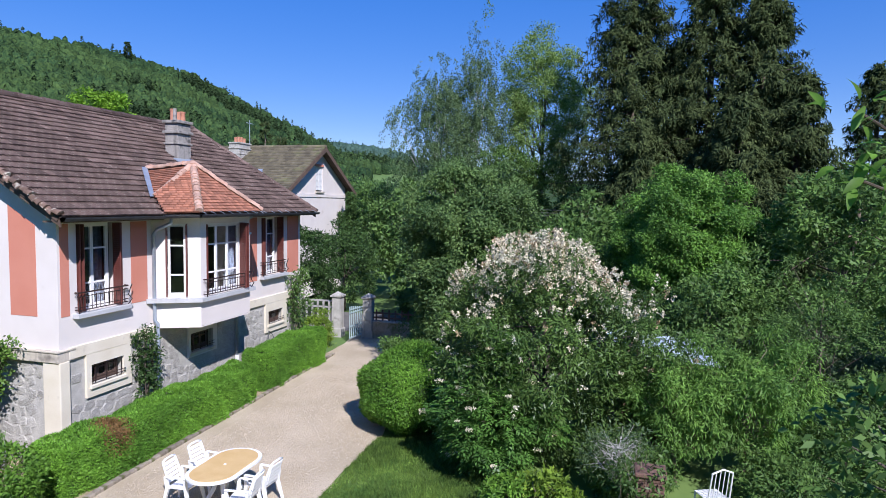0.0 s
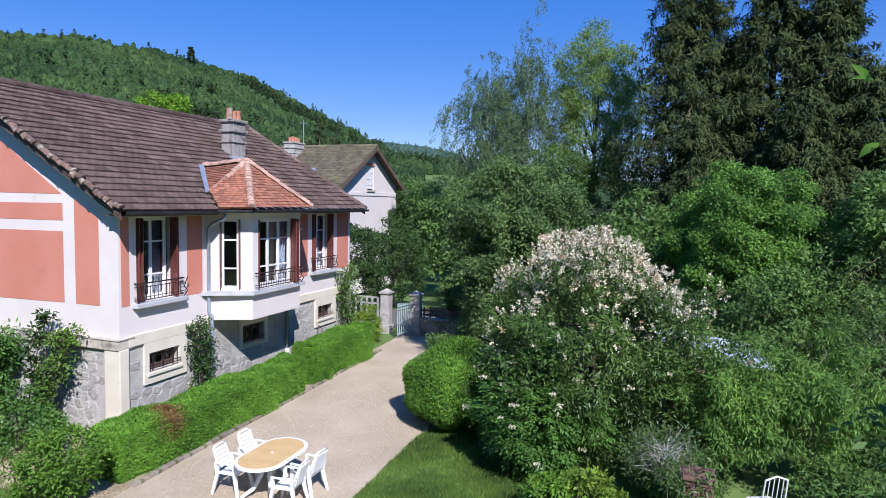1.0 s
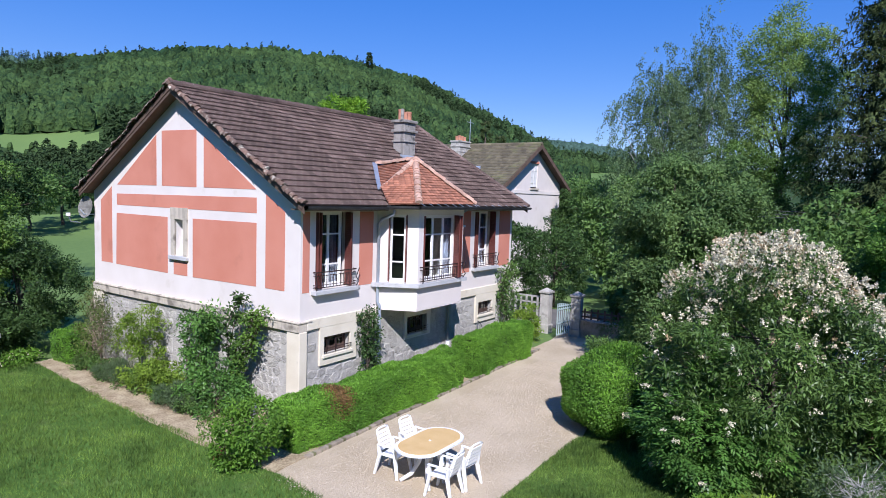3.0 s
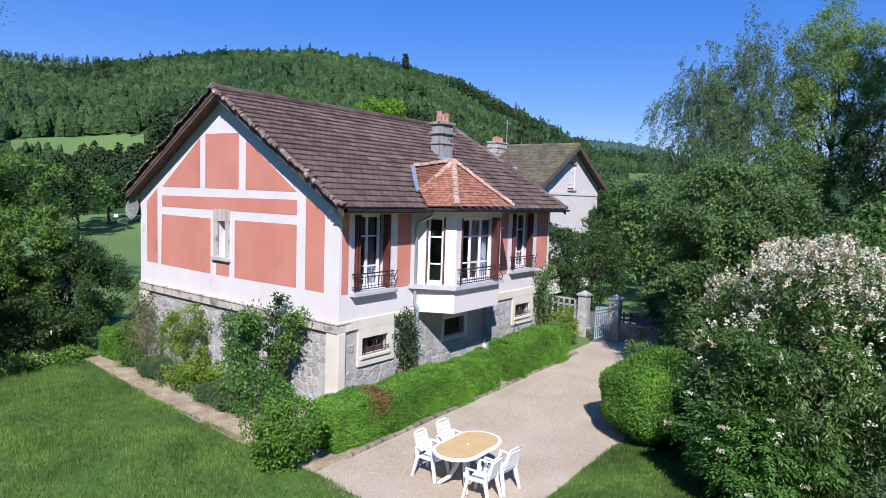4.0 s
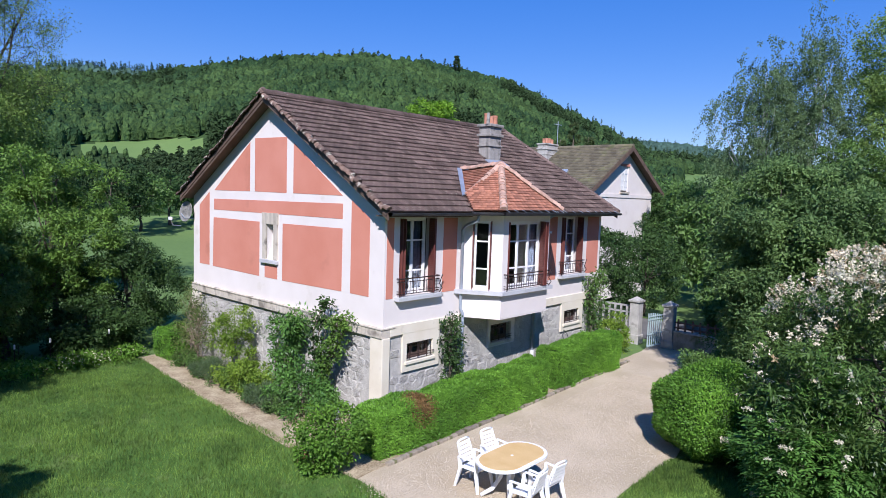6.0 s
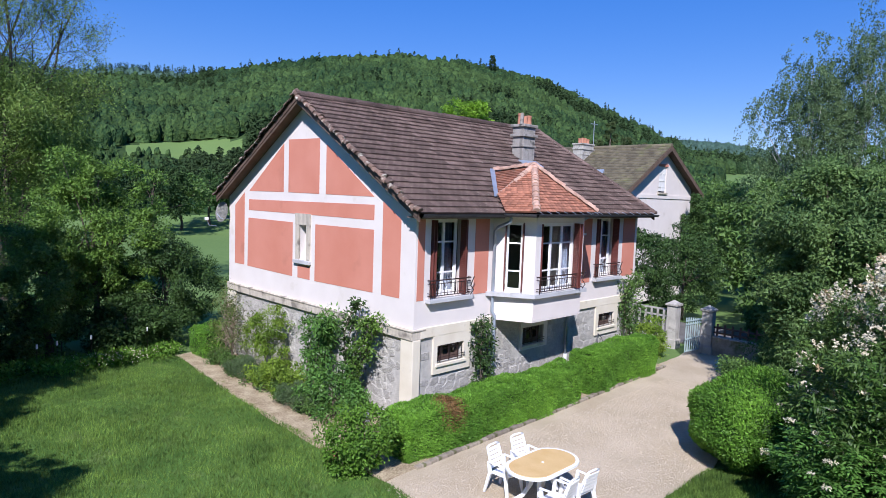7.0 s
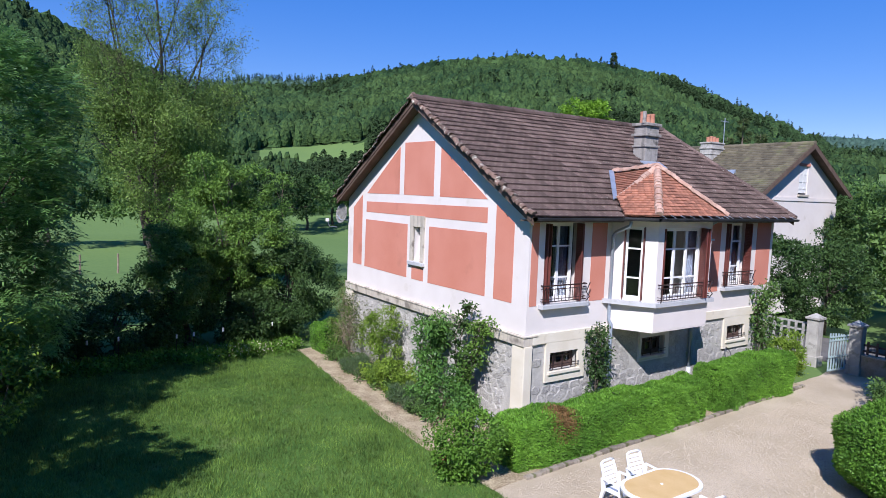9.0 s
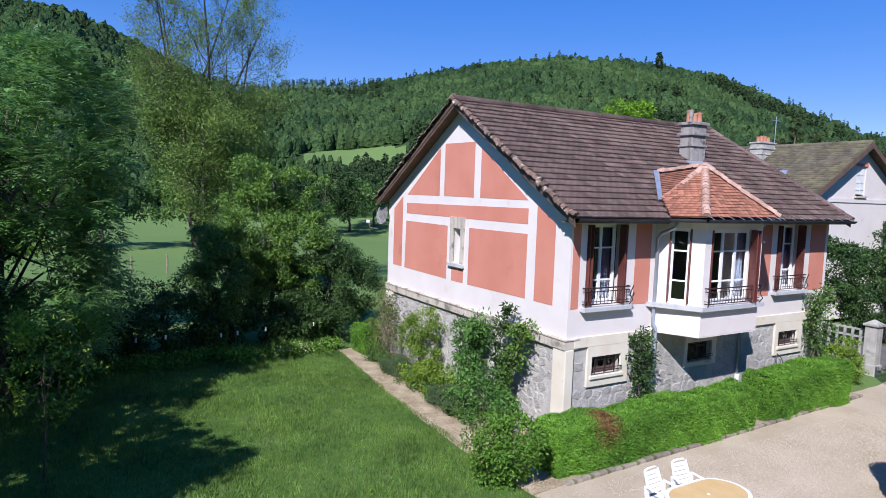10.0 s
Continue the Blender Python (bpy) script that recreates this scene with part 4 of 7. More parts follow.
window(Matrix(((0, 1, 0, 0), (1, 0, 0, 0), (0, 0, 1, 0), (0, 0, 0, 1))) @ Matrix.Translation((gwin[0], 0, 0)), gwin[1] - gwin[0], gwin[2], gwin[3], leaves=1, bars=0, curtain=False, depth=0.2, f=0.03, st=0.03)
bm = box(-0.03, 0.02, 4.28, gwin[0], 3.4, 4.55)
box(-0.03, 0.02, gwin[1], 5.02, 3.4, 4.55, bm), box(-0.034, 0.02, 4.26, 5.04, 4.552, 4.77, bm), box(-0.034, 0.02, 4.26, 5.04, gwin[3], 4.55, bm)
part("window_surround", bm, CAP, house, "pale stone surround of the small gable window")
part("sill", box(-0.09, 0.2, 4.24, 5.06, 3.38, 3.48, bevel=0.01), SILL, house)
for (a, b, c, d), o in zip(SUR, BAS):
    bm = slab([a, o[0], o[1], b], [c, o[2], o[3], d], [o], 1, -0.035, 0.05)
    # the surround below the bay is whitened to stand out in the bay's shade
    part("window_surround", bm, CREAM if a < 1 or a > 7 else WHITE, house)
    part("sill", box(o[0] - 0.06, o[1] + 0.06, -0.075, 0.1, o[2] - 0.075, o[2] - 0.004, bevel=0.008), CREAM, house)
    window(Matrix.Translation((o[0], 0, 0)), o[1] - o[0], o[2], o[3], leaves=3 if a < 7 else 2, bars=1, curtain=False, depth=0.14, mat=WOODD)
    for k in range(2):
        part("window_bar", tube([(o[0] - 0.02, -0.055, o[2] + 0.09 + 0.06 * k), (o[1] + 0.02, -0.055, o[2] + 0.09 + 0.06 * k)], 0.009, 6), IRON, house)
    for k in range(3):
        x = o[0] + (o[1] - o[0]) * (k + 0.5) / 3
        part("window_bar", tube([(x, 0.03, o[2]), (x, 0.03, o[3])], 0.009, 6), IRON, house)


def railing(m, w, z0):
    """A low wrought-iron guard with upright bars, bowed ends and a scroll rail."""
    r = new("railing")
    r.parent = house
    r.matrix_local = m
    for z, rad in ((z0 + 0.42, 0.016), (z0 + 0.34, 0.009), (z0 + 0.06, 0.011), (z0 + 0.12, 0.008)):
        part("rail", tube([(0, 0.02, z), (0.0, -0.1, z), (w, -0.1, z), (w, 0.02, z)], rad, 6), IRON, r)
    bm = tube([(0, -0.1, z0 + 0.06), (0, -0.1, z0 + 0.36)], 0.0075, 5)
    me = bpy.data.meshes.new("bar")
    bm.to_mesh(me), bm.free()
    me.materials.append(IRON)
    n = int(w / 0.105)
    for i in range(1, n):
        shared("bar", me, r, Matrix.Translation((w * i / n, 0, 0)))
    for x, s in ((0, -1), (w, 1)):
        part("scroll", tube([(x, -0.1, z0), (x + s * 0.05, -0.16, z0 + 0.12), (x, -0.11, z0 + 0.22), (x + s * 0.03, -0.13, z0 + 0.34), (x + s * 0.07, -0.15, z0 + 0.45)], 0.013, 6), IRON, r)
    return r


railing(Matrix.Translation((WIN1[0] - 0.06, -0.0, 0)), 1.34, 3.03)
railing(Matrix.Translation((WIN3[0] - 0.06, -0.0, 0)), 1.38, 3.03)
railing(MF @ Matrix.Translation((0.1, 0.0, 0)), 1.9, 3.03)

# chimney with flashing and pots
def chimney(x0, x1, y0, y1, zb, zt, pots, parent, mat, cap=0.06):
    c = new("chimney")
    c.parent = parent
    part("shaft", box(x0, x1, y0, y1, zb, zt, bevel=0.012), mat, c)
    part("collar", box(x0 - cap * 0.6, x1 + cap * 0.6, y0 - cap * 0.6, y1 + cap * 0.6, zt - 0.62, zt - 0.57, bevel=0.012), mat, c)
    part("collar", box(x0 - cap, x1 + cap, y0 - cap, y1 + cap, zt - 0.30, zt - 0.22, bevel=0.015), mat, c)
    part("cap", box(x0 - cap, x1 + cap, y0 - cap, y1 + cap, zt + 0.002, zt + 0.09, bevel=0.015), mat, c)
    for i in range(pots):
        x = x0 + (x1 - x0) * (i + 0.5) / pots
        top = zt + 0.40 + random.uniform(-0.05, 0.05)
        bm = tube([(x, (y0 + y1) / 2, zt + 0.09), (x, (y0 + y1) / 2, top)], [0.1, 0.088], 12)
        tube([(x, (y0 + y1) / 2, top - 0.06), (x, (y0 + y1) / 2, top)], 0.1, 12, bm)
        part("chimney_pot", bm, POT, c, smooth=False)
    return c


chimney(6.24, 6.82, 2.05, 2.5, 6.0, 7.62, 3, house, CHIM, 0.06)
part("flue_pipe", tube([(6.2, 2.12, 7.7), (6.2, 2.12, 8.04)], [0.06, 0.05], 10), CHIM, house, "slim grey flue beside the clay pots")
bm = box(6.0, 6.9, 1.72, 2.03, 0, 0.03)
for v in bm.verts:
    v.co.z += EAVE_Z + SL * (v.co.y - EY) + 0.06
part("chimney_flashing", bm, ZINC, house, "dull zinc flashing at the chimney foot")
# satellite dish on the far gable corner
dish = thing("satellite_dish", "round grey satellite dish on a bracket at the gable wall", "satellite dish")
bm = bmesh.new()
rings = [[bm.verts.new((0.28 * k / 5 * math.cos(a), -0.08 * (1 - (k / 5) ** 2), 0.33 * k / 5 * math.sin(a))) for a in np.linspace(0, 2 * math.pi, 24, endpoint=False)] for k in range(1, 6)]
cen = bm.verts.new((0, -0.10, 0))
for i in range(24):
    bm.faces.new((cen, rings[0][i], rings[0][(i + 1) % 24]))
    for k in range(4):
        bm.faces.new((rings[k][i], rings[k + 1][i], rings[k + 1][(i + 1) % 24], rings[k][(i + 1) % 24]))
bmesh.ops.solidify(bm, geom=bm.faces[:], thickness=0.01)
bmesh.ops.transform(bm, matrix=pose(-0.22, 9.2, 4.62, 10, 0, 106), verts=bm.verts)
part("reflector", bm, GREYWOOD, dish, smooth=True)
part("arm", tube([(-0.35, 9.25, 4.15), (-0.75, 8.95, 4.2), (-0.85, 8.9, 4.38)], 0.015, 6), ZINC, dish)
part("bracket", tube([(0.0, 9.05, 4.4), (-0.25, 9.2, 4.4), (-0.33, 9.28, 4.55)], 0.02, 6), ZINC, dish)
part("receiver", box(-0.9, -0.8, 8.86, 8.95, 4.36, 4.46, bevel=0.015), WPAINT, dish)

# ---- second house behind the lane ----
def second_house():
    h = thing("house", "white rendered neighbouring house with a mossy tiled gable roof", "house")
    x0, x1, y0, y1, e, top, rx = 21.45, 29.15, 6.9, 17.5, 6.05, 8.62, 25.3
    rz = lambda x: e - 0.3 + (top - e + 0.1) * (1 - abs(x - rx) / 4.65)
    wx = (24.85, 25.75, 5.95, 7.45)
    part("wall", slab([x0, wx[0], wx[1], x1], [-0.3, wx[2], 6.2], [(wx[0], wx[1], wx[2], 6.21)], 1, y0, y0 + 0.3), WHITE, h)
    part("wall", prism([(x0, 6.2), (wx[0], 6.2), (wx[0], rz(wx[0])), (x0, rz(x0))], 1, y0, y0 + 0.3), WHITE, h)
    part("wall", prism([(wx[1], 6.2), (x1, 6.2), (x1, rz(x1)), (wx[1], rz(wx[1]))], 1, y0, y0 + 0.3), WHITE, h)
    part("wall", prism([(wx[0], wx[3]), (wx[1], wx[3]), (wx[1], rz(wx[1])), (rx, rz(rx)), (wx[0], rz(wx[0]))], 1, y0, y0 + 0.3), WHITE, h)
    part("wall", box(x0, x0 + 0.3, y0 + 0.3, y1, -0.3, rz(x0)), WHITE, h)
    part("wall", box(x1 - 0.3, x1, y0 + 0.3, y1, -0.3, rz(x1)), WHITE, h)
    part("wall", box(x0 + 0.3, x1 - 0.3, y1 - 0.3, y1, -0.3, 6.2), WHITE, h)
    part("band", box(x0, x1, y0 - 0.04, y0 - 0.002, 5.6, 5.8), WHITE, h)
    for k in range(2):
        sh = part("shutter", box(wx[0] + 0.03 + 0.43 * k, wx[0] + 0.44 + 0.43 * k, y0 + 0.04, y0 + 0.08, wx[2] + 0.08, wx[3] - 0.02), WPAINT, h, "closed white window shutter")
        for z in (6.25, 6.6, 7.0):
            part("batten", box(wx[0] + 0.06 + 0.43 * k, wx[0] + 0.40 + 0.43 * k, y0 + 0.02, y0 + 0.04, z, z + 0.05), WPAINT, sh)
    part("lintel", box(wx[0] - 0.1, wx[1] + 0.1, y0 - 0.05, y0 + 0.02, wx[3], wx[3] + 0.14), PINK, h)
    part("sill", box(wx[0] - 0.1, wx[1] + 0.1, y0 - 0.1, y0 + 0.1, wx[2] - 0.1, wx[2]), CAP, h)
    for s in (-1, 1):
        a = (rx + s * 4.65, e - 0.12)
        b = (rx, top)
        part("roof_board", prism([a, b, (b[0], b[1] - 0.16), (a[0], a[1] - 0.16)], 1, y0 - 0.4, y1 + 0.3), SOFFIT, h)
        n = 26
        bm = bmesh.new()
        for i in range(n):
            p, q = (np.array(a) + (np.array(b) - a) * k for k in (i / n, (i + 1.08) / n))
            cols = 54
            for j in range(cols):
                ya, yb = y0 - 0.45 + 11.2 * j / cols, y0 - 0.45 + 11.2 * (j + 0.97) / cols
                z = random.uniform(0, 0.02)
                vs = [bm.verts.new((p[0], ya, p[1] + 0.07 + z)), bm.verts.new((p[0], yb, p[1] + 0.07 + z)), bm.verts.new((q[0], yb, q[1] + 0.02)), bm.verts.new((q[0], ya, q[1] + 0.02))]
                bm.faces.new(vs)
                lo = [bm.verts.new((p[0], ya, p[1])), bm.verts.new((p[0], yb, p[1]))]
                bm.faces.new((lo[0], lo[1], vs[1], vs[0]))
        tagged(part("roof_tiles", bm, MOSSTILE, h), kind="stuff")
        part("bargeboard", prism([(a[0], a[1] - 0.25), (a[0], a[1]), (b[0], b[1]), (b[0], b[1] - 0.28)], 1, y0 - 0.47, y0 - 0.41), SOFFIT, h)
    half_round(((rx, y0 - 0.45, top + 0.04), (rx, y1 + 0.3, top + 0.04)), 0.14, MOSSTILE, h)
    c = chimney(23.6, 24.8, 11.3, 12.0, 6.5, 8.72, 4, h, CONC, 0.05)
    part("aerial", tube([(25.2, 11.6, 8.4), (25.2, 11.6, 10.3)], 0.025, 6), ZINC, h)
    part("aerial_bar", tube([(24.8, 11.6, 10.1), (25.6, 11.6, 10.1)], 0.02, 6), ZINC, h)
    for k in range(2):
        part("roof_light", prism([(22.1 + 0.1 * k, 6.75), (22.4 + 0.1 * k, 7.15), (22.45 + 0.1 * k, 6.95)], 1, 9.0 + 0.4 * k, 9.3 + 0.4 * k), ZINC, h)


second_house()
leafy("cypress", "narrow dark evergreen against the neighbouring house", "shrub", (28.3, 6.2, 0), (28.3, 6.2, 3.1), (0.65, 0.5, 2.6), L_DARK, 80, 120, 0.3, (0.16, 0.09), 0.08, 8, low=-0.9, lump=0.4)

# ---- garden wall, posts, gate, fence ----
def gate_post(y, m):
    p = thing("gate_post", "weathered pale concrete gate post with a pointed cap", "gate post", m, "gate posts")
    part("shaft", box(-0.19, 0.19, -0.19, 0.19, -0.1, 1.56, bevel=0.02), CONC, p)
    part("plinth", box(-0.23, 0.23, -0.23, 0.23, -0.1, 0.3, bevel=0.02), CONC, p)
    bm = box(-0.24, 0.24, -0.24, 0.24, 1.562, 1.64, bevel=0.015)
    bmesh.ops.create_cone(bm, cap_ends=True, segments=4, radius1=0.3, radius2=0.02, depth=0.13, matrix=pose(0, 0, 1.705, 0, 0, 45))
    part("cap", bm, CONC, p)
    return p


gate_post(0, pose(13.3, 0.12, 0))
gate_post(0, pose(13.3, -1.2, 0, 0, 0, 4))
gate = thing("garden_gate", "open pale green slatted metal gate with an arched top", "gate", pose(13.1, -1.0, 0.06, 0, 0, 172))
for i in range(7):
    x = 0.06 + 0.14 * i
    part("bar", box(x - 0.028, x + 0.028, -0.012, 0.012, 0.06, 1.22 + 0.10 * math.sin(i / 6 * 1.5), bevel=0.004), GREENPAINT, gate)
for z in (0.12, 0.55, 1.08, 1.2):
    part("rail", box(0.0, 0.96, 0.013, 0.035, z - 0.025, z + 0.025, bevel=0.004), GREENPAINT, gate)


def fence_run(name, y0, y1, wall_h, top, material, label, x=13.3, step=0.19, wide=0.055):
    f = thing(name, label, "fence")
    if wall_h:
        # the taller wall borrows the dark kerb colour in place of tree shade
        part("base_wall", box(x - 0.12, x + 0.12, y0, y1, -0.1, wall_h - 0.05), KERB if wall_h > 0.5 else CONC, f)
        part("coping", box(x - 0.15, x + 0.15, y0, y1, wall_h - 0.048, wall_h, bevel=0.01), CONC, f)
    for z in (wall_h + 0.12, top - 0.26, top - 0.01) if wall_h < 0.5 else (wall_h + 0.12, top - 0.14):
        part("rail", box(x - 0.03, x + 0.03, y0, y1, z - 0.03, z + 0.03), material, f)
    n = int((y1 - y0) / step)
    bm = box(x - 0.055, x - 0.032, -wide / 2, wide / 2, wall_h + 0.02, top, bevel=0.004)
    me = bpy.data.meshes.new("picket")
    bm.to_mesh(me), bm.free()
    me.materials.append(material)
    for i in range(n):
        shared("picket", me, f, Matrix.Translation((0, y0 + (i + 0.5) * (y1 - y0) / n, 0)))
    return f


fence_run("garden_fence", 0.36, 4.6, 0.35, 1.38, GREYWOOD, "grey painted balustrade fence beside the gate post", step=0.24, wide=0.09)
fence_run("garden_fence", -6.2, -1.42, 0.7, 1.15, WOODD, "low wall with a short picket fence, darkened for the shade under the trees", step=0.26, wide=0.07)

# kerb of the hedge bed
kerb = thing("stone_kerb", "low grey stone edging between hedge and gravel", "kerb")
x = -1.25
km = []
for k in range(4):
    bm = box(0, 1, -0.055, 0.055, -0.06, 0.055, bevel=0.012)
    for v in bm.verts:
        v.co += noise.noise_vector(v.co * 4 + Vector((k * 9, 0, 0))) * 0.012
    me = bpy.data.meshes.new("kerb_stone")
    bm.to_mesh(me), bm.free()
    me.materials.append(KERB)
    km.append(me)
while x < 10.0:
    L = random.uniform(0.35, 0.7)
    shared("kerb_stone", random.choice(km), kerb, pose(x, -1.56 + 0.04 * (x + 1), random.uniform(-0.01, 0.01), 0, 0, random.uniform(0.5, 4)) @ Matrix.Diagonal((L - 0.012, 1, 1, 1)))
    x += L

# ---- hedges ----
def hedge(label, x0, x1, y0, y1, h, count, material=None, leaf=(0.043, 0.028), name="hedge", bumpy=0.03, patch=None, category="hedge"):
    """A clipped hedge: dense small leaves over a rounded block in the dark leaf colour."""
    t = thing(name, label, category, pose((x0 + x1) / 2, (y0 + y1) / 2, 0))
    lx, ly = (x1 - x0) / 2, (y1 - y0) / 2
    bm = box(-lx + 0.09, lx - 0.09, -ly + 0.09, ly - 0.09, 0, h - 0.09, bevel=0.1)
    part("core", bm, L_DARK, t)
    a_top, a_f, a_e = 4 * lx * ly, 2 * lx * h, 2 * ly * h
    tot = a_top + 2 * a_f + 2 * a_e
    which = rng.choice(5, count, p=np.array([a_top, a_f, a_f * 0.3, a_e, a_e]) / (tot - a_f * 0.7))
    u, v = rng.uniform(-1, 1, count), rng.uniform(0, 1, count)
    P0, N0 = np.zeros((count, 3)), np.zeros((count, 3))
    for k, (px, py, pz, nn) in enumerate(((u * lx, (2 * v - 1) * ly, h + 0 * u, (0, 0, 1)), (u * lx, -ly + 0 * u, v * h, (0, -1, 0)), (u * lx, ly + 0 * u, v * h, (0, 1, 0)), (-lx + 0 * u, u * ly, v * h, (-1, 0, 0)), (lx + 0 * u, u * ly, v * h, (1, 0, 0)))):
        s = which == k
        P0[s] = np.stack([px, py, pz], -1)[s]
        N0[s] = nn
    r = 0.2
    q = np.clip(P0, [-lx + r, -ly + r, -9], [lx - r, ly - r, h - r])
    d = P0 - q
    dl = np.linalg.norm(d, axis=1, keepdims=True)
    P0 = q + d / np.maximum(dl, 1e-6) * np.minimum(dl, r)
    wob = bumpy * (np.sin(P0[:, :1] * 2.3 + P0[:, 1:2] * 3) + np.sin(P0[:, :1] * 5.1 + P0[:, 2:] * 4.3 + 1) * 0.6 + np.sin(P0[:, :1] * 11 + P0[:, 1:2] * 9 + P0[:, 2:] * 10) * 0.4)
    P0 = P0 + N0 * (wob + rng.uniform(-0.07, 0.02, (count, 1)))
    way = unit(N0 * 0.5 + rng.normal(size=(count, 3)) * 0.6 + np.array([0, 0, 0.25]))
    lc = leaf_corners(P0, way, *leaf, N0 + np.array([0, 0, 0.4]))
    if patch is not None:
        dead = np.hypot((P0[:, 0] - patch[0]) * 1.0, (P0[:, 2] - patch[1]) * 0.7) + np.clip(P0[:, 1] + ly - 0.35, 0, 9) < patch[2] * rng.uniform(0.2, 1.1, count)
        quads("dead_leaves", tris(lc[dead]), BROWNLEAF, t, per=3)
        lc = lc[~dead]
    quads("leaves", tris(lc), material or L_HEDGE, t, per=3)
    return t


hedge("clipped bright green hedge with a brown dead patch", -1.3, 5.0, -1.40, -0.5, 0.98, 90000, patch=(-1.85, 0.95, 0.42), bumpy=0.045)
hedge("clipped bright green hedge block beside the gate", 5.62, 9.45, -1.26, -0.38, 1.14, 56000, bumpy=0.045)
hedge("small clipped round hedge at the gable corner", -1.15, -0.25, 8.5, 9.5, 0.95, 9000, bumpy=0.07)

# ---- trees and shrubs ----
def flowers(n, length=0.2, only_top=-0.2):
    """Cream flower panicles of many small florets, in drifts at the tips of the shoots, thickest on the crown's top."""
    def add(t, cc, d):
        pick = np.where(d[:, 2] > only_top)[0]
        drift = 0.5 + 0.5 * np.sin(d[pick, 0] * 5 + 1) * np.sin(d[pick, 1] * 6 + 2) + 0.3 * np.sin(d[pick, 1] * 13)
        far = np.linalg.norm((cc[pick] - cc.mean(0)) / cc.std(0), axis=1)
        w = (np.clip(d[pick, 2] - 0.35, 0, 2) ** 1.3 * 2.2 + 0.10 * np.clip(drift, 0, 2) ** 3) * np.clip(far - 1.0, 0.02, 2)
        i = rng.choice(pick, n, p=w / w.sum())
        dirs = unit(d[i] + rng.normal(size=(n, 3)) * 0.55)
        base = cc[i] + dirs * 0.50
        k = 22
        along = rng.uniform(0, 1, (n, k, 1))
        axis = unit(dirs * 0.8 + rng.normal(size=(n, 3)) * 0.25 + np.array([0, 0, 0.7]))[:, None]
        p = base[:, None] + axis * along * length * rng.uniform(0.6, 1.3, (n, 1, 1)) + rng.normal(size=(n, k, 3)) * 0.036 * (1.15 - along)
        fading = rng.uniform(size=n) < 0.16
        for name, mat, q in (("blossoms", BLOSSOM, p[~fading]), ("faded_blossoms", FADED, p[fading])):
            q = q.reshape(-1, 3)
            quads(name, tris(leaf_corners(q, unit(rng.normal(size=q.shape)), 0.042, 0.036)), mat, t, per=3)
    return add


leafy("flowering_shrub", "tall evergreen shrub covered with cream flower panicles", "shrub", (3.75, -9.2, 0), (3.75, -9.2, 2.05), (2.3, 2.35, 2.25), L_SHRUB, 330, 250, 0.42, (0.115, 0.034), 0.12, 18, lump=0.14, low=-0.95, droop=0.5, extra=flowers(900, 0.15, only_top=-0.4), fine=False)
leafy("elder_bush", "leafy elder bush with flat creamy flower heads", "bush", (2.3, -8.3, 0), (2.3, -8.3, 1.2), (1.0, 0.95, 1.3), L_ELDERB, 115, 26, 0.34, (0.1, 0.04), 0.05, 24, lump=0.22, low=-0.85, extra=umbels(40), fine=False, pin=(0.22, 0.10, 0.04))
def clipped_ball(base, radii, count, material):
    """A clipped round bush: a close skin of small leaves over a solid core in the dark leaf colour."""
    t = thing("round_bush", "rounded bright green clipped bush at the gravel edge", "bush", pose(*base))
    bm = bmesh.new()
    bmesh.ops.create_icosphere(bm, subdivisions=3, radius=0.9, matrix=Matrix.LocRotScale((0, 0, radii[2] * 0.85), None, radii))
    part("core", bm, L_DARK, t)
    d = unit(rng.normal(size=(count, 3)))
    d = d[d[:, 2] > -0.85]
    lump = 1 + 0.05 * (np.sin(d[:, :1] * 5 + 1) + np.sin(d[:, 1:2] * 6 + 2) + np.sin(d[:, 2:] * 7 + d[:, :1] * 4))
    p = np.array([0, 0, radii[2] * 0.85]) + d * np.array(radii) * lump + d * rng.uniform(-0.15, 0.065, (len(d), 1))
    p[:, 2] = np.maximum(p[:, 2], 0.02)
    way = unit(d * 0.5 + rng.normal(size=p.shape) * 0.6 + np.array([0, 0, 0.3]))
    quads("leaves", tris(leaf_corners(p, way, 0.05, 0.034, d + np.array([0, 0, 0.3]))), material, t, per=3)


clipped_ball((4.3, -5.95, 0), (1.24, 1.2, 1.02), 62000, L_ROUND)
for x, y, h, r in ((7.7, -5.2, 1.2, 0.9), (9.4, -4.2, 1.0, 0.8), (11.4, -4.3, 1.3, 0.9)):
    leafy("undergrowth_bush", "dark green bush in the shade under the garden tree", "bush", (x, y, 0), (x, y, h * 0.48), (r, r, h * 0.52), L_MID, 60, 120, 0.3, (0.09, 0.045), 0.04, 10, low=-0.9, lump=0.3, group="bushes under the garden tree")
leafy("garden_tree", "dense mid-green broad-leaved tree by the garden gate", "tree", (9.5, -6.05, 0), (9.5, -6.05, 3.8), (1.85, 1.8, 2.95), L_GARDEN, 330, 280, 0.46, (0.105, 0.06), 0.2, 20, lump=0.2, low=-0.85)
leafy("round_tree", "bright green round-crowned broad-leaved tree", "tree", (12.2, -12.8, 0), (12.2, -12.8, 4.1), (2.15, 2.3, 2.45), L_BRIGHT, 280, 290, 0.45, (0.10, 0.06), 0.18, 18, lump=0.1, low=-0.7)
leafy("garden_shrub", "mid-green shrub below the round tree", "shrub", (9.2, -13.4, 0), (9.2, -13.4, 1.9), (1.8, 2.2, 1.9), L_MID, 110, 150, 0.5, (0.14, 0.07), 0.08, 10, low=-0.9)
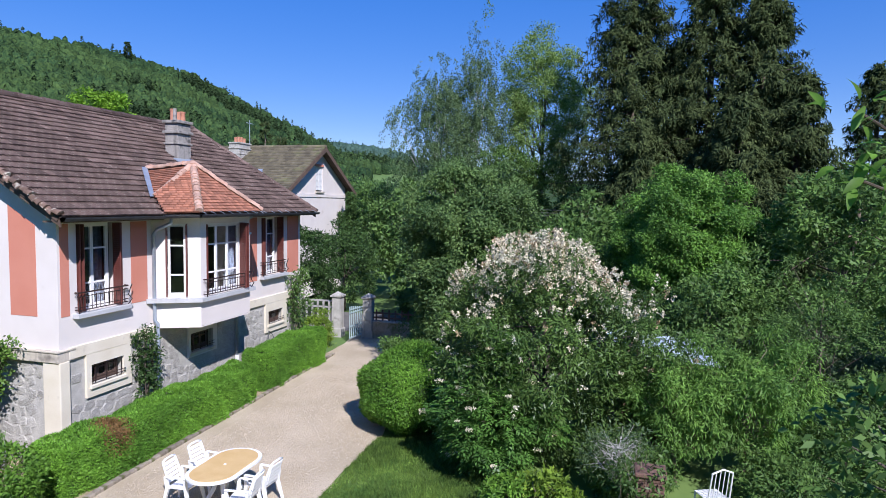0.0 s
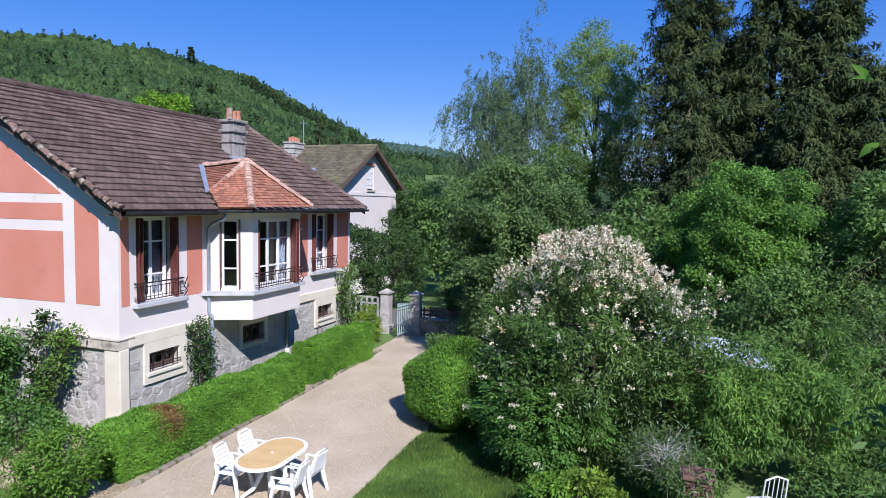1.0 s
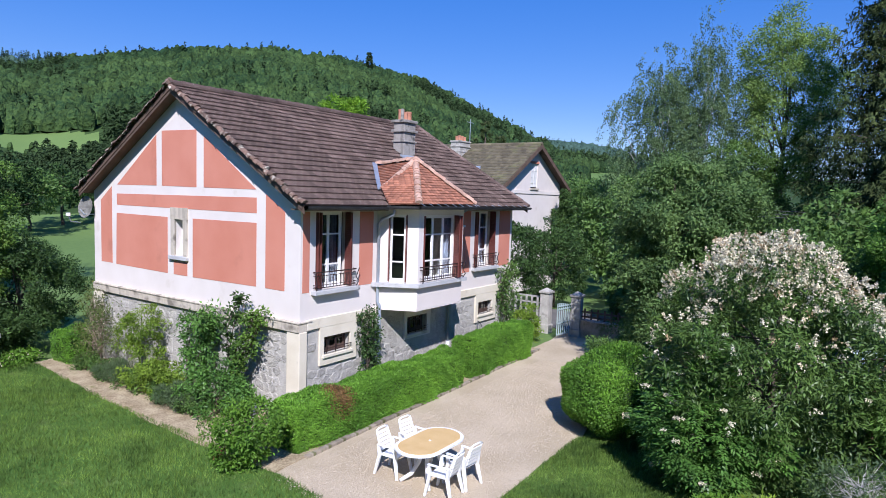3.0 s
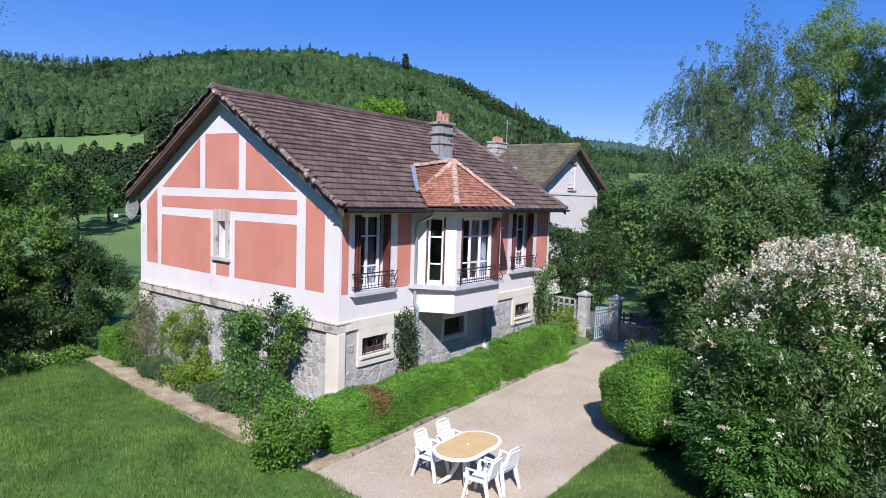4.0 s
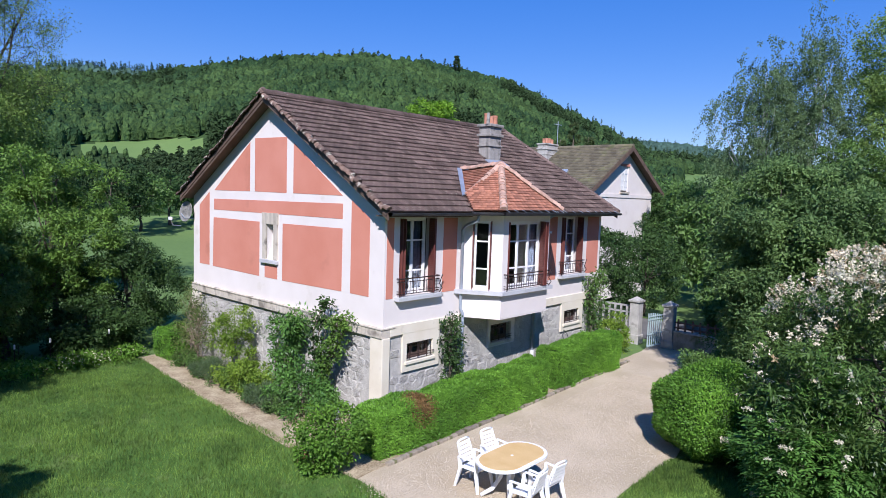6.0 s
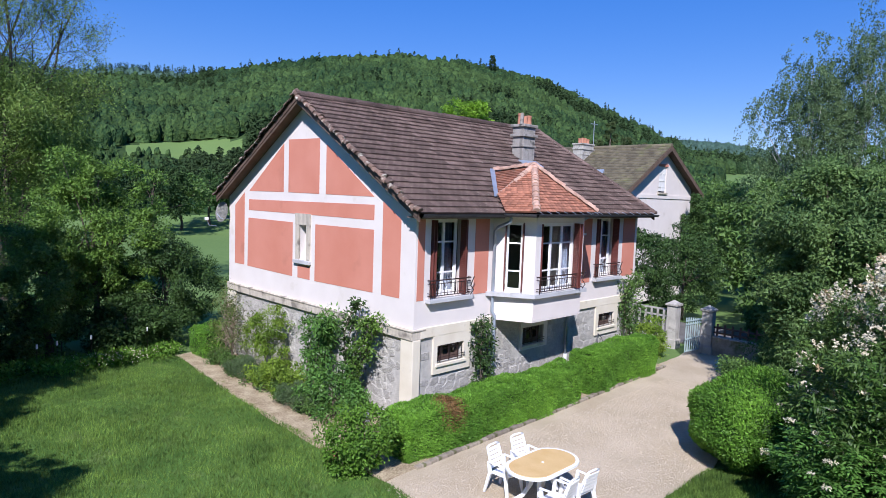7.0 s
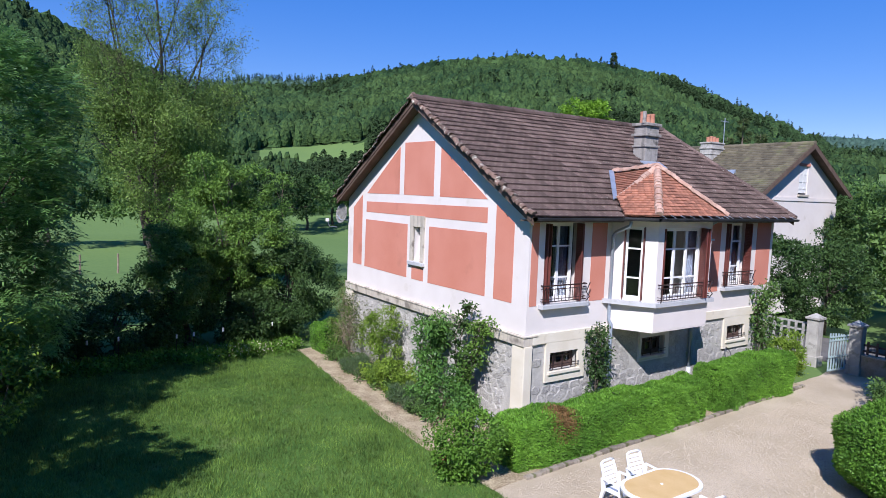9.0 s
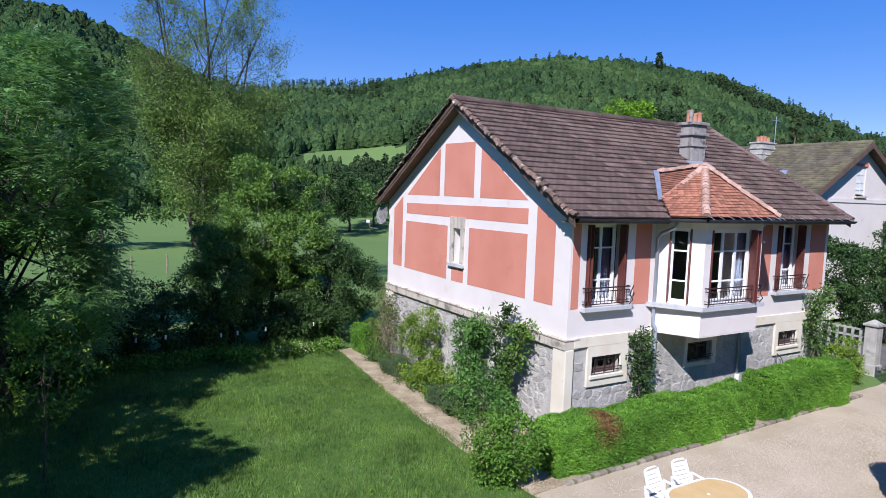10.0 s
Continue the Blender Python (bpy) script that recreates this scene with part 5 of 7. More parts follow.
leafy("garden_shrub", "mid-green shrub below the round tree", "shrub", (13.5, -9.0, 0), (13.5, -9.0, 2.2), (2.0, 2.2, 2.2), L_MID, 110, 150, 0.5, (0.14, 0.08), 0.08, 10, low=-0.9)
leafy("bamboo_shrub", "light green shrub with long narrow hanging leaves", "shrub", (3.3, -13.1, 0), (3.3, -13.1, 1.55), (1.15, 1.25, 1.35), L_BAMBOO, 170, 190, 0.32, (0.12, 0.026), 0.05, 40, lump=0.35, low=-0.6, droop=0.9, bark=DRYTWIG, fine=False)
leafy("bamboo_shrub", "light green shrub with long narrow hanging leaves", "shrub", (2.9, -11.8, 0), (2.9, -11.8, 1.3), (0.95, 0.85, 1.05), L_BAMBOO, 110, 190, 0.3, (0.12, 0.026), 0.05, 30, lump=0.35, low=-0.5, droop=0.9, bark=DRYTWIG, fine=False)
leafy("dry_shrub", "bare grey twiggy shrub beside the brick pier", "shrub", (1.35, -10.75, 0), (1.35, -10.75, 0.95), (0.55, 0.6, 0.7), L_GREY, 80, 14, 0.25, (0.08, 0.03), 0.022, 80, low=-0.3, bark=BIRCHBARK)
leafy("pale_shrub", "pale grey-green shrub beyond the shed", "shrub", (9.0, -15.5, 0), (9.0, -15.5, 1.2), (1.6, 1.5, 1.3), L_GREY, 100, 150, 0.4, (0.12, 0.05), 0.06, 14, low=-0.8)
leafy("pale_shrub", "pale grey-green shrub beyond the shed", "shrub", (5.6, -16.4, 0), (5.6, -16.4, 1.2), (1.7, 1.5, 1.3), L_GREY, 100, 150, 0.4, (0.12, 0.05), 0.06, 14, low=-0.8)
leafy("low_shrub", "low yellow-green shrub with drooping leaves", "shrub", (0.6, -9.55, 0), (0.6, -9.55, 0.36), (0.5, 0.55, 0.42), L_YEL, 40, 90, 0.22, (0.13, 0.045), 0.04, 8, low=-0.9, droop=0.6, fine=False)
leafy("low_shrub", "low bright green leafy shrub before the flowering bush", "shrub", (0.5, -8.9, 0), (0.5, -8.9, 0.3), (0.55, 0.5, 0.35), L_BUSH, 40, 90, 0.22, (0.11, 0.045), 0.04, 8, low=-0.9, droop=0.5, fine=False)
leafy("twining_shrub", "loose dark branches hanging over the brick pier", "shrub", (0.75, -11.05, 0), (0.15, -11.05, 1.15), (0.5, 0.5, 0.5), L_SHRUB, 22, 45, 0.22, (0.10, 0.032), 0.02, 22, low=-0.8, lump=0.4, droop=0.8, bark=DRYTWIG, fine=False)
for x, y, h, r in ((2.1, -10.9, 0.9, 0.75), (1.9, -13.7, 1.0, 0.9), (3.0, -14.8, 1.4, 1.1), (1.2, -12.9, 0.35, 0.5), (5.4, -15.0, 3.2, 1.6), (4.2, -16.2, 2.0, 1.5), (7.6, -15.6, 3.8, 1.7)):
    leafy("garden_bush", "loose mid-green bush among the garden trees", "bush", (x, y, 0), (x, y, h * 0.52), (r, r, h * 0.52), L_MID, 70, 120, 0.22 + r * 0.1, (0.09, 0.04), 0.05, 12, low=-0.9, lump=0.3, group="bushes at the garden boundary")
leafy("fruit_tree", "small-leaved grey-green fruit tree above the bushes", "tree", (3.6, -18.6, 0), (3.6, -18.6, 2.4), (2.0, 1.8, 2.4), L_GREY, 130, 130, 0.5, (0.12, 0.06), 0.12, 14, lump=0.3, low=-0.9)
leafy("dark_tree", "dark green tree at the garden boundary", "tree", (11.6, -17.4, 0), (11.6, -17.4, 3.4), (3.2, 2.8, 3.4), L_MID, 200, 150, 0.6, (0.16, 0.09), 0.16, 14, lump=0.25, low=-0.9)
def walnut():
    """A large-leaved tree beside the viewpoint: its branches reach into the open."""
    base = np.array((-5.2, -14.2, 0.0))
    t = thing("walnut_tree", "large-leaved tree reaching branches into the open air", "tree", pose(*base))
    ends = np.array([(-6.83, -11.47, 5.83), (-6.86, -11.58, 5.82), (-6.86, -11.62, 5.68), (-6.84, -11.49, 5.54), (-6.87, -11.6, 5.52), (-6.88, -11.68, 5.6)]) - base
    cc, d = clumps(np.array((-4.9, -12.75, 3.2)) - base, (0.85, 0.65, 1.2), 40, 0.3, -0.9)
    part("trunk", trunk_mesh((0, 0, -0.1), (0.1, 0.6, 5.2), 0.12, cc[:14], 0.1), BARK, t, smooth=True)
    bm = bmesh.new()
    for e in ends:
        tube([(0.1, 0.5, 4.6), tuple(np.array((0.1, 0.5, 4.9)) * 0.5 + e * 0.5), tuple(e)], [0.03, 0.018, 0.006], 6, bm)
    part("branchwork", bm, BARK, t)
    quads("crown", crown_leaves(cc, d, 0.34, 40, 0.11, 0.05), L_MID, t)
    leaves = bmesh.new()
    for e in ends:
        for k in range(6):
            o = Vector(e) + Vector(rng.normal(size=3) * np.array([0.05, 0.05, 0.045]))
            way = Vector(unit(rng.normal(size=3) + np.array([-0.3, 0.2, -0.1])))
            sd = way.cross(Vector(unit(rng.normal(size=3) * 0.4 + np.array([0, 0, 1])))).normalized()
            up = sd.cross(way).normalized()
            L = rng.uniform(0.08, 0.13)
            rows = []
            for f, w in ((0, 0.004), (0.2, 0.014), (0.45, 0.021), (0.72, 0.016), (0.9, 0.007), (1.0, 0.001)):
                c = o + way * L * f - up * 0.05 * f * f
                rows.append([leaves.verts.new(c + sd * w * s + up * 0.25 * abs(s) * w) for s in (-1, 0, 1)])
            for a, b in zip(rows, rows[1:]):
                leaves.faces.new((a[0], a[1], b[1], b[0])), leaves.faces.new((a[1], a[2], b[2], b[1]))
    part("leaves", leaves, L_NEAR, t, smooth=True)


walnut()


def conifer(base, h, spread, count, name="spruce", label="tall dark spruce with drooping branches"):
    """A spruce: tiers of boughs that sag and turn up at the end, each hung with drooping sprays of needles."""
    t = thing(name, label, "conifer", pose(*base), "tall conifers")
    part("trunk", tube([(0, 0, -0.2), (0.05, 0, h * 0.5), (0, 0.05, h)], [0.32, 0.2, 0.03], 8), BARK, t, smooth=True)
    bm = bmesh.new()
    out = []
    n = count // 120
    for i in range(n):
        f = (i + rng.uniform(0, 1)) / n
        z = h * (0.05 + 0.95 * f)
        r = spread * (1 - f) ** 0.85 * rng.uniform(0.4, 1.2) + 0.35
        a = i * 2.39996 + rng.uniform(-0.5, 0.5)
        o, side = np.array([math.cos(a), math.sin(a), 0]), np.array([-math.sin(a), math.cos(a), 0])
        lift = 0.25 if f > 0.8 else -0.15
        m, k = 13, 14
        s = rng.uniform(0.15, 1, (m, 1)) ** 0.65
        root = np.array([0, 0, z]) + o * r * s + np.array([0, 0, 1]) * (lift * r * s + 0.2 * r * s ** 2.5) + side * rng.normal(0, 0.22, (m, 1)) * r * (0.3 + 0.5 * s)
        hang = rng.uniform(0.25, 0.95, (m, 1, 1)) * (0.45 + 0.75 * (1 - f))
        fall = unit(o * 0.45 + side * rng.normal(0, 0.45, (m, 1)) + np.array([0, 0, -0.8]))[:, None]
        p = (root[:, None] + fall * hang * rng.uniform(0, 1, (m, k, 1)) + rng.normal(size=(m, k, 3)) * 0.09).reshape(-1, 3)
        way = unit(np.repeat(fall[:, 0], k, 0) + rng.normal(size=p.shape) * 0.55)
        out.append(tris(leaf_corners(p, way, 0.27, 0.085, o * 0.6 + np.array([0, 0, 0.8]))))
        if i % 3 == 0:
            tube([(0, 0, z), tuple(np.array([0, 0, z + lift * r * 0.5]) + o * r * 0.5), tuple(np.array([0, 0, z + (lift + 0.12) * r]) + o * r * 0.9)], [0.05, 0.035, 0.012], 4, bm)
    tagged(part("branchwork", bm, BARK, t), kind="stuff")
    quads("needles", np.concatenate(out), L_FIR, t, per=3)
    return t


conifer((27.0, -11.2, 0), 20.5, 5.0, 52000)
conifer((26.8, -15.2, 0), 19.2, 5.2, 50000)
conifer((25.8, -17.6, 0), 16.6, 4.4, 36000)
conifer((24.6, -19.0, 0), 11.8, 4.0, 24000)
conifer((29.5, -13.2, 0), 14.5, 4.0, 20000)
conifer((22.6, -16.0, 0), 10.5, 3.4, 24000)
conifer((23.5, -11.6, 0), 9.5, 3.2, 18000)
for az, r, h in ((32.0, 78, 13.5), (30.9, 82, 16.0), (29.6, 80, 14.0), (28.2, 84, 13.6), (27.0, 80, 12.4)):
    conifer((-9.9 + r * math.cos(radians(az)), -10.5 + r * math.sin(radians(az)), -1.0), h, 3.0, 6000, label="dark conifer standing behind the neighbouring house")
leafy("lime_tree", "bright yellow-green tree rising behind the house roof", "tree", (41.0, 38.5, -1.0), (41.0, 38.5, 10.6), (3.7, 3.7, 4.6), L_LIME, 150, 110, 0.8, (0.3, 0.2), 0.3, 14, lump=0.2, low=-0.6)
conifer((30.0, -24.2, 0), 13.2, 3.2, 16000)
conifer((34.0, -27.0, 0), 12.5, 4.0, 12000)


def birch(base, h, r, count):
    """A weeping birch: fine twigs hang in threads from the ends of the limbs."""
    t = thing("birch", "slender birch with thin hanging twigs and a pale trunk", "birch", pose(*base), "birches")
    cc, d = clumps((0, 0, h * 0.60), (r, r, h * 0.40), count, 0.35, -0.8)
    cc[:, :2] *= np.clip(1.25 - 0.75 * (cc[:, 2:] / h - 0.35), 0.35, 1.2)
    part("trunk", trunk_mesh((0, 0, -0.2), (0.4, 0, h * 0.9), 0.14, cc[:22], 0.2, 0.1), BIRCHBARK, t, smooth=True)
    m, k = 5, 30
    start = cc[:, None] + rng.normal(size=(len(cc), m, 3)) * np.array([0.35, 0.35, 0.3])
    long = rng.uniform(0.2, 1.3, (len(cc), m, 1, 1))
    drop = rng.uniform(0, 1, (len(cc), m, k, 1))
    p = start[:, :, None] + np.array([0, 0, -1]) * long * drop + (d[:, None, None] * np.array([1, 1, 0])) * 0.5 * np.sqrt(drop) + rng.normal(size=(len(cc), m, k, 3)) * 0.08
    p = p.reshape(-1, 3)
    quads("crown", tris(leaf_corners(p, unit(rng.normal(size=p.shape) * 0.6 + np.array([0, 0, -0.8])), 0.115, 0.075)), L_BIRCH, t, per=3)
    return t


birch((31.6, 1.3, 0), 15.4, 2.1, 270)
birch((32.2, -1.2, 0), 16.6, 2.0, 290)
leafy("tall_tree", "tall airy light green broad-leaved tree", "tree", (33.4, -5.6, 0), (33.4, -5.6, 10.8), (2.9, 3.2, 5.6), L_AIRY, 260, 170, 0.85, (0.15, 0.09), 0.2, 40, lump=0.3, low=-0.85)
leafy("tall_tree", "tall mid-green broad-leaved tree beside the birches", "tree", (30, -3.4, 0), (30, -3.4, 4.6), (2.8, 2.9, 3.9), L_MID, 170, 170, 0.7, (0.16, 0.1), 0.25, 20, lump=0.3, low=-0.85)
for x, y, h, r in ((15.9, 3.4, 4.7, 2.0), (16.5, 6.4, 4.2, 2.0), (19.4, 2.6, 4.0, 1.8)):
    leafy("lane_bush", "dark green rounded bush beside the lane", "bush", (x, y, 0), (x, y, h * 0.52), (r, r, h * 0.5), L_DARK, 100, 120, 0.42, (0.13, 0.08), 0.08, 10, low=-0.9, lump=0.12, group="bushes along the lane")
for x, y, h, r in ((15.0, -3.0, 2.4, 1.0), (17.8, -2.6, 3.8, 1.7), (15.8, -4.6, 3.0, 1.5), (16.6, -7.0, 4.2, 1.8), (20.5, -3.0, 5.6, 2.6), (26, 1.6, 6.6, 2.6), (38, 7, 6.8, 4), (46, 12, 7.2, 4.5), (36, 13, 6.2, 3.5), (39, -4.5, 7.5, 3.4), (20, -9.5, 5.5, 2.4)):
    leafy("lane_tree", "mid-green broad-leaved tree beyond the lane", "tree", (x, y, -0.3), (x, y, h * 0.55), (r, r, h * 0.5), L_MID, 100, 95, r * 0.26, (0.25, 0.16), 0.14, 10, low=-0.9, lump=0.2, group="trees beyond the lane")
# behind the lawn
leafy("elder_bush", "large sunlit elder bush at the end of the lawn", "bush", (-3.1, 12.2, -0.1), (-3.1, 12.2, 3.7), (1.75, 1.6, 3.0), L_ELDER, 190, 210, 0.4, (0.11, 0.055), 0.12, 16, lump=0.35, low=-0.95)
leafy("elder_bush", "sunlit elder bush with long shoots at the lawn's end", "bush", (-4.6, 11.9, -0.1), (-4.6, 11.9, 1.9), (1.5, 1.5, 2.3), L_MID, 150, 200, 0.4, (0.11, 0.055), 0.12, 16, lump=0.4, low=-0.95)
# these bushes take the dark leaf colour for the trees' shadow on them
leafy("boundary_bush", "dense green bush behind the house corner", "bush", (-0.9, 12.0, -0.1), (-0.9, 12.0, 1.7), (1.7, 1.7, 2.1), L_DARK, 150, 200, 0.42, (0.11, 0.05), 0.1, 14, lump=0.25, low=-0.95)
for x, y, h, r in ((-6.8, 11.4, 2.35, 1.7), (-8.9, 11.2, 1.9, 1.8), (-11.2, 10.8, 2.2, 1.9), (-13.6, 10.4, 2.9, 2.0), (-2.6, 11.0, 1.7, 1.2)):
    leafy("boundary_bush", "dense dark green bush at the end of the lawn", "bush", (x, y, -0.1), (x, y, h * 0.42), (r, r * 0.85, h * 0.56), L_DARK, 100, 95, 0.42, (0.12, 0.065), 0.08, 14, lump=0.25, low=-0.95)
leafy("boundary_tree", "leafy tree standing behind the dark bushes", "tree", (-12.2, 14.0, -0.1), (-12.2, 14.0, 5.6), (2.4, 2.4, 3.8), L_BUSH, 170, 120, 0.6, (0.17, 0.09), 0.18, 18, lump=0.25, low=-0.9)
leafy("lawn_tree", "broad leafy tree shading the lawn", "tree", (-13.9, 5.6, -0.1), (-13.9, 5.4, 3.5), (2.7, 3.0, 3.3), L_MID, 125, 90, 0.6, (0.22, 0.13), 0.24, 20, lump=0.25, low=-0.9)
leafy("lawn_tree", "leafy tree with several stems at the lawn's end", "tree", (-10.7, 7.6, -0.1), (-10.6, 7.6, 4.95), (2.8, 2.6, 3.6), L_LAWN, 330, 44, 0.5, (0.12, 0.055), 0.12, 44, lump=0.3, low=-0.95, pin=(0.34, 0.13, 0.05))
leafy("lawn_tree", "broad leafy tree shading the lawn", "tree", (-15.9, 1.6, -0.1), (-15.8, 1.6, 5.4), (3.0, 2.8, 3.2), L_MID, 110, 52, 0.75, (0.32, 0.22), 0.24, 18, lump=0.3, low=-0.7)
leafy("lawn_tree", "small leafy tree shading the lawn", "tree", (-13.4, -1.6, -0.1), (-13.2, -1.6, 5.6), (1.3, 1.3, 1.6), L_MID, 70, 150, 0.45, (0.18, 0.1), 0.12, 10, lump=0.2, low=-0.8)
# saplings added in place of a nearer tree's sunlit low branches
leafy("sapling", "thin sapling added for a sunlit low branch, with light green leaves", "shrub", (-9.75, 2.9, 0), (-9.7, 2.9, 1.75), (0.75, 0.7, 1.0), L_YEL, 40, 26, 0.24, (0.10, 0.045), 0.025, 20, lump=0.35, low=-0.7, fine=False)
leafy("sapling", "thin sapling added for a low branch, with layered light green leaves in the shade", "shrub", (-10.9, 3.4, 0), (-10.5, 3.4, 2.3), (1.1, 0.8, 0.8), L_YEL, 30, 60, 0.22, (0.10, 0.045), 0.03, 14, lump=0.3, low=-0.6)


def grow(bm, tips, p, way, length, r, depth, kids, ratio, lift=0.06, wild=0.13):
    """A branch that bends a little and carries smaller ones; the ends of the finest go into tips."""
    n = 3 if depth == 0 else 6
    pts = [p]
    for k in range(n):
        way = (way + Vector(rng.normal(size=3)) * wild + Vector((0, 0, lift))).normalized()
        pts.append(pts[-1] + way * (length / n))
    tube(pts, [r * (1 - 0.78 * k / n) for k in range(n + 1)], 7 if r > 0.06 else 4, bm, cap=False)
    if depth == 0:
        tips += [tuple(q) for q in pts[1:]]
        return
    for k in range(kids[depth]):
        f = rng.uniform(0.22, 1)
        i = min(int(f * n), n - 1)
        s = pts[i].lerp(pts[i + 1], f * n - i)
        axis = (pts[i + 1] - pts[i]).normalized()
        out = Vector(rng.normal(size=3))
        out = (out - axis * out.dot(axis)).normalized()
        grow(bm, tips, s, (axis * 0.75 + out * 0.75 + Vector((0, 0, 0.12))).normalized(), length * ratio[depth] * rng.uniform(0.7, 1.25) * (1.25 - 0.6 * f), max(0.009, r * (1 - 0.78 * f) * 0.42), depth - 1, kids, ratio, lift, wild)


def ash():
    t = thing("ash_tree", "tall ash tree with an open airy top of fine twigs", "tree", pose(-3.2, 26.2, -1.0))
    bm = tube([(0, 0, -0.2), (0.05, 0, 1.5), (-0.05, 0.05, 3.2)], [0.42, 0.34, 0.30], 10)
    tips = []
    for x, y, length in ((-0.16, 0.0, 14.2), (0.10, 0.05, 15.5), (0.24, -0.1, 12.0), (-0.34, 0.1, 9.5), (0.5, 0.15, 7.5), (-0.1, -0.5, 8.0), (-0.05, 0.2, 15.0), (-0.24, -0.1, 13.0), (0.18, 0.15, 13.5)):
        grow(bm, tips, Vector((-0.05 + x * 0.3, 0.05, 2.6)), Vector((x, y, 1)).normalized(), length, 0.13, 3, (0, 4, 6, 13), (0, 0.5, 0.44, 0.31), 0.02, 0.085)
    part("trunk", bm, SHADEBARK, t, "forked trunk and fine twigs, darkened for the crown's shade")
    tips = np.array(tips)
    low = tips[tips[:, 2] < 11.2 + rng.normal(size=len(tips)) * 0.7]
    high = tips[tips[:, 2] >= 11.2]
    low = low[low[:, 2] > 3.0]
    for q, per, wide, size, m in ((low, 17, 0.38, 0.14, L_ASH), (high, 8, 0.2, 0.10, L_ASH)):
        p = np.repeat(q, per, 0) + rng.normal(size=(len(q) * per, 3)) * wide
        quads("crown", tris(leaf_corners(p, unit(rng.normal(size=p.shape) + np.array([0, 0, -0.4])), size, size * 0.5)), m, t, per=3)


ash()
k = 0
for x, y, h in ((8, 68, 8), (14, 75, 9), (21, 74, 8.5), (27, 80, 8), (33, 84, 8), (40, 82, 8), (2, 62, 8.5), (-7, 60, 8), (48, 80, 8), (57, 78, 8), (66, 72, 8), (75, 66, 8), (85, 55, 9), (92, 42, 9), (95, 30, 9)):
    z = float(height(np.array(x), np.array(y)))
    leafy("meadow_tree", "broad-leaved tree on the meadow below the hill", "tree", (x, y, z), (x, y, z + h * 0.6), (h * 0.5, h * 0.48, h * 0.42), (L_MID, L_DARK, L_FAR)[k % 3], 80, 52, h * 0.12, (0.4, 0.26), 0.2, 10, lump=0.22, low=-0.7, group="trees on the meadow")
    k += 1


# wooded hills: crowns of many small leaf sprays, joined
def puff(n=8, m=4):
    """A unit dome of a tree crown: points and faces."""
    v = [(0.0, 0.0, 1.0)]
    for k in range(1, m + 1):
        t = 1.9 * k / m
        v += [(math.sin(t) * math.cos(6.2832 * (i + 0.5 * (k % 2)) / n), math.sin(t) * math.sin(6.2832 * (i + 0.5 * (k % 2)) / n), math.cos(t)) for i in range(n)]
    f = [(0, 1 + i, 1 + (i + 1) % n) for i in range(n)]
    for k in range(m - 1):
        a, b = 1 + k * n, 1 + (k + 1) * n
        for i in range(n):
            f += [(a + i, b + i, a + (i + 1) % n), (a + (i + 1) % n, b + i, b + (i + 1) % n)]
    return np.array(v), np.array(f)


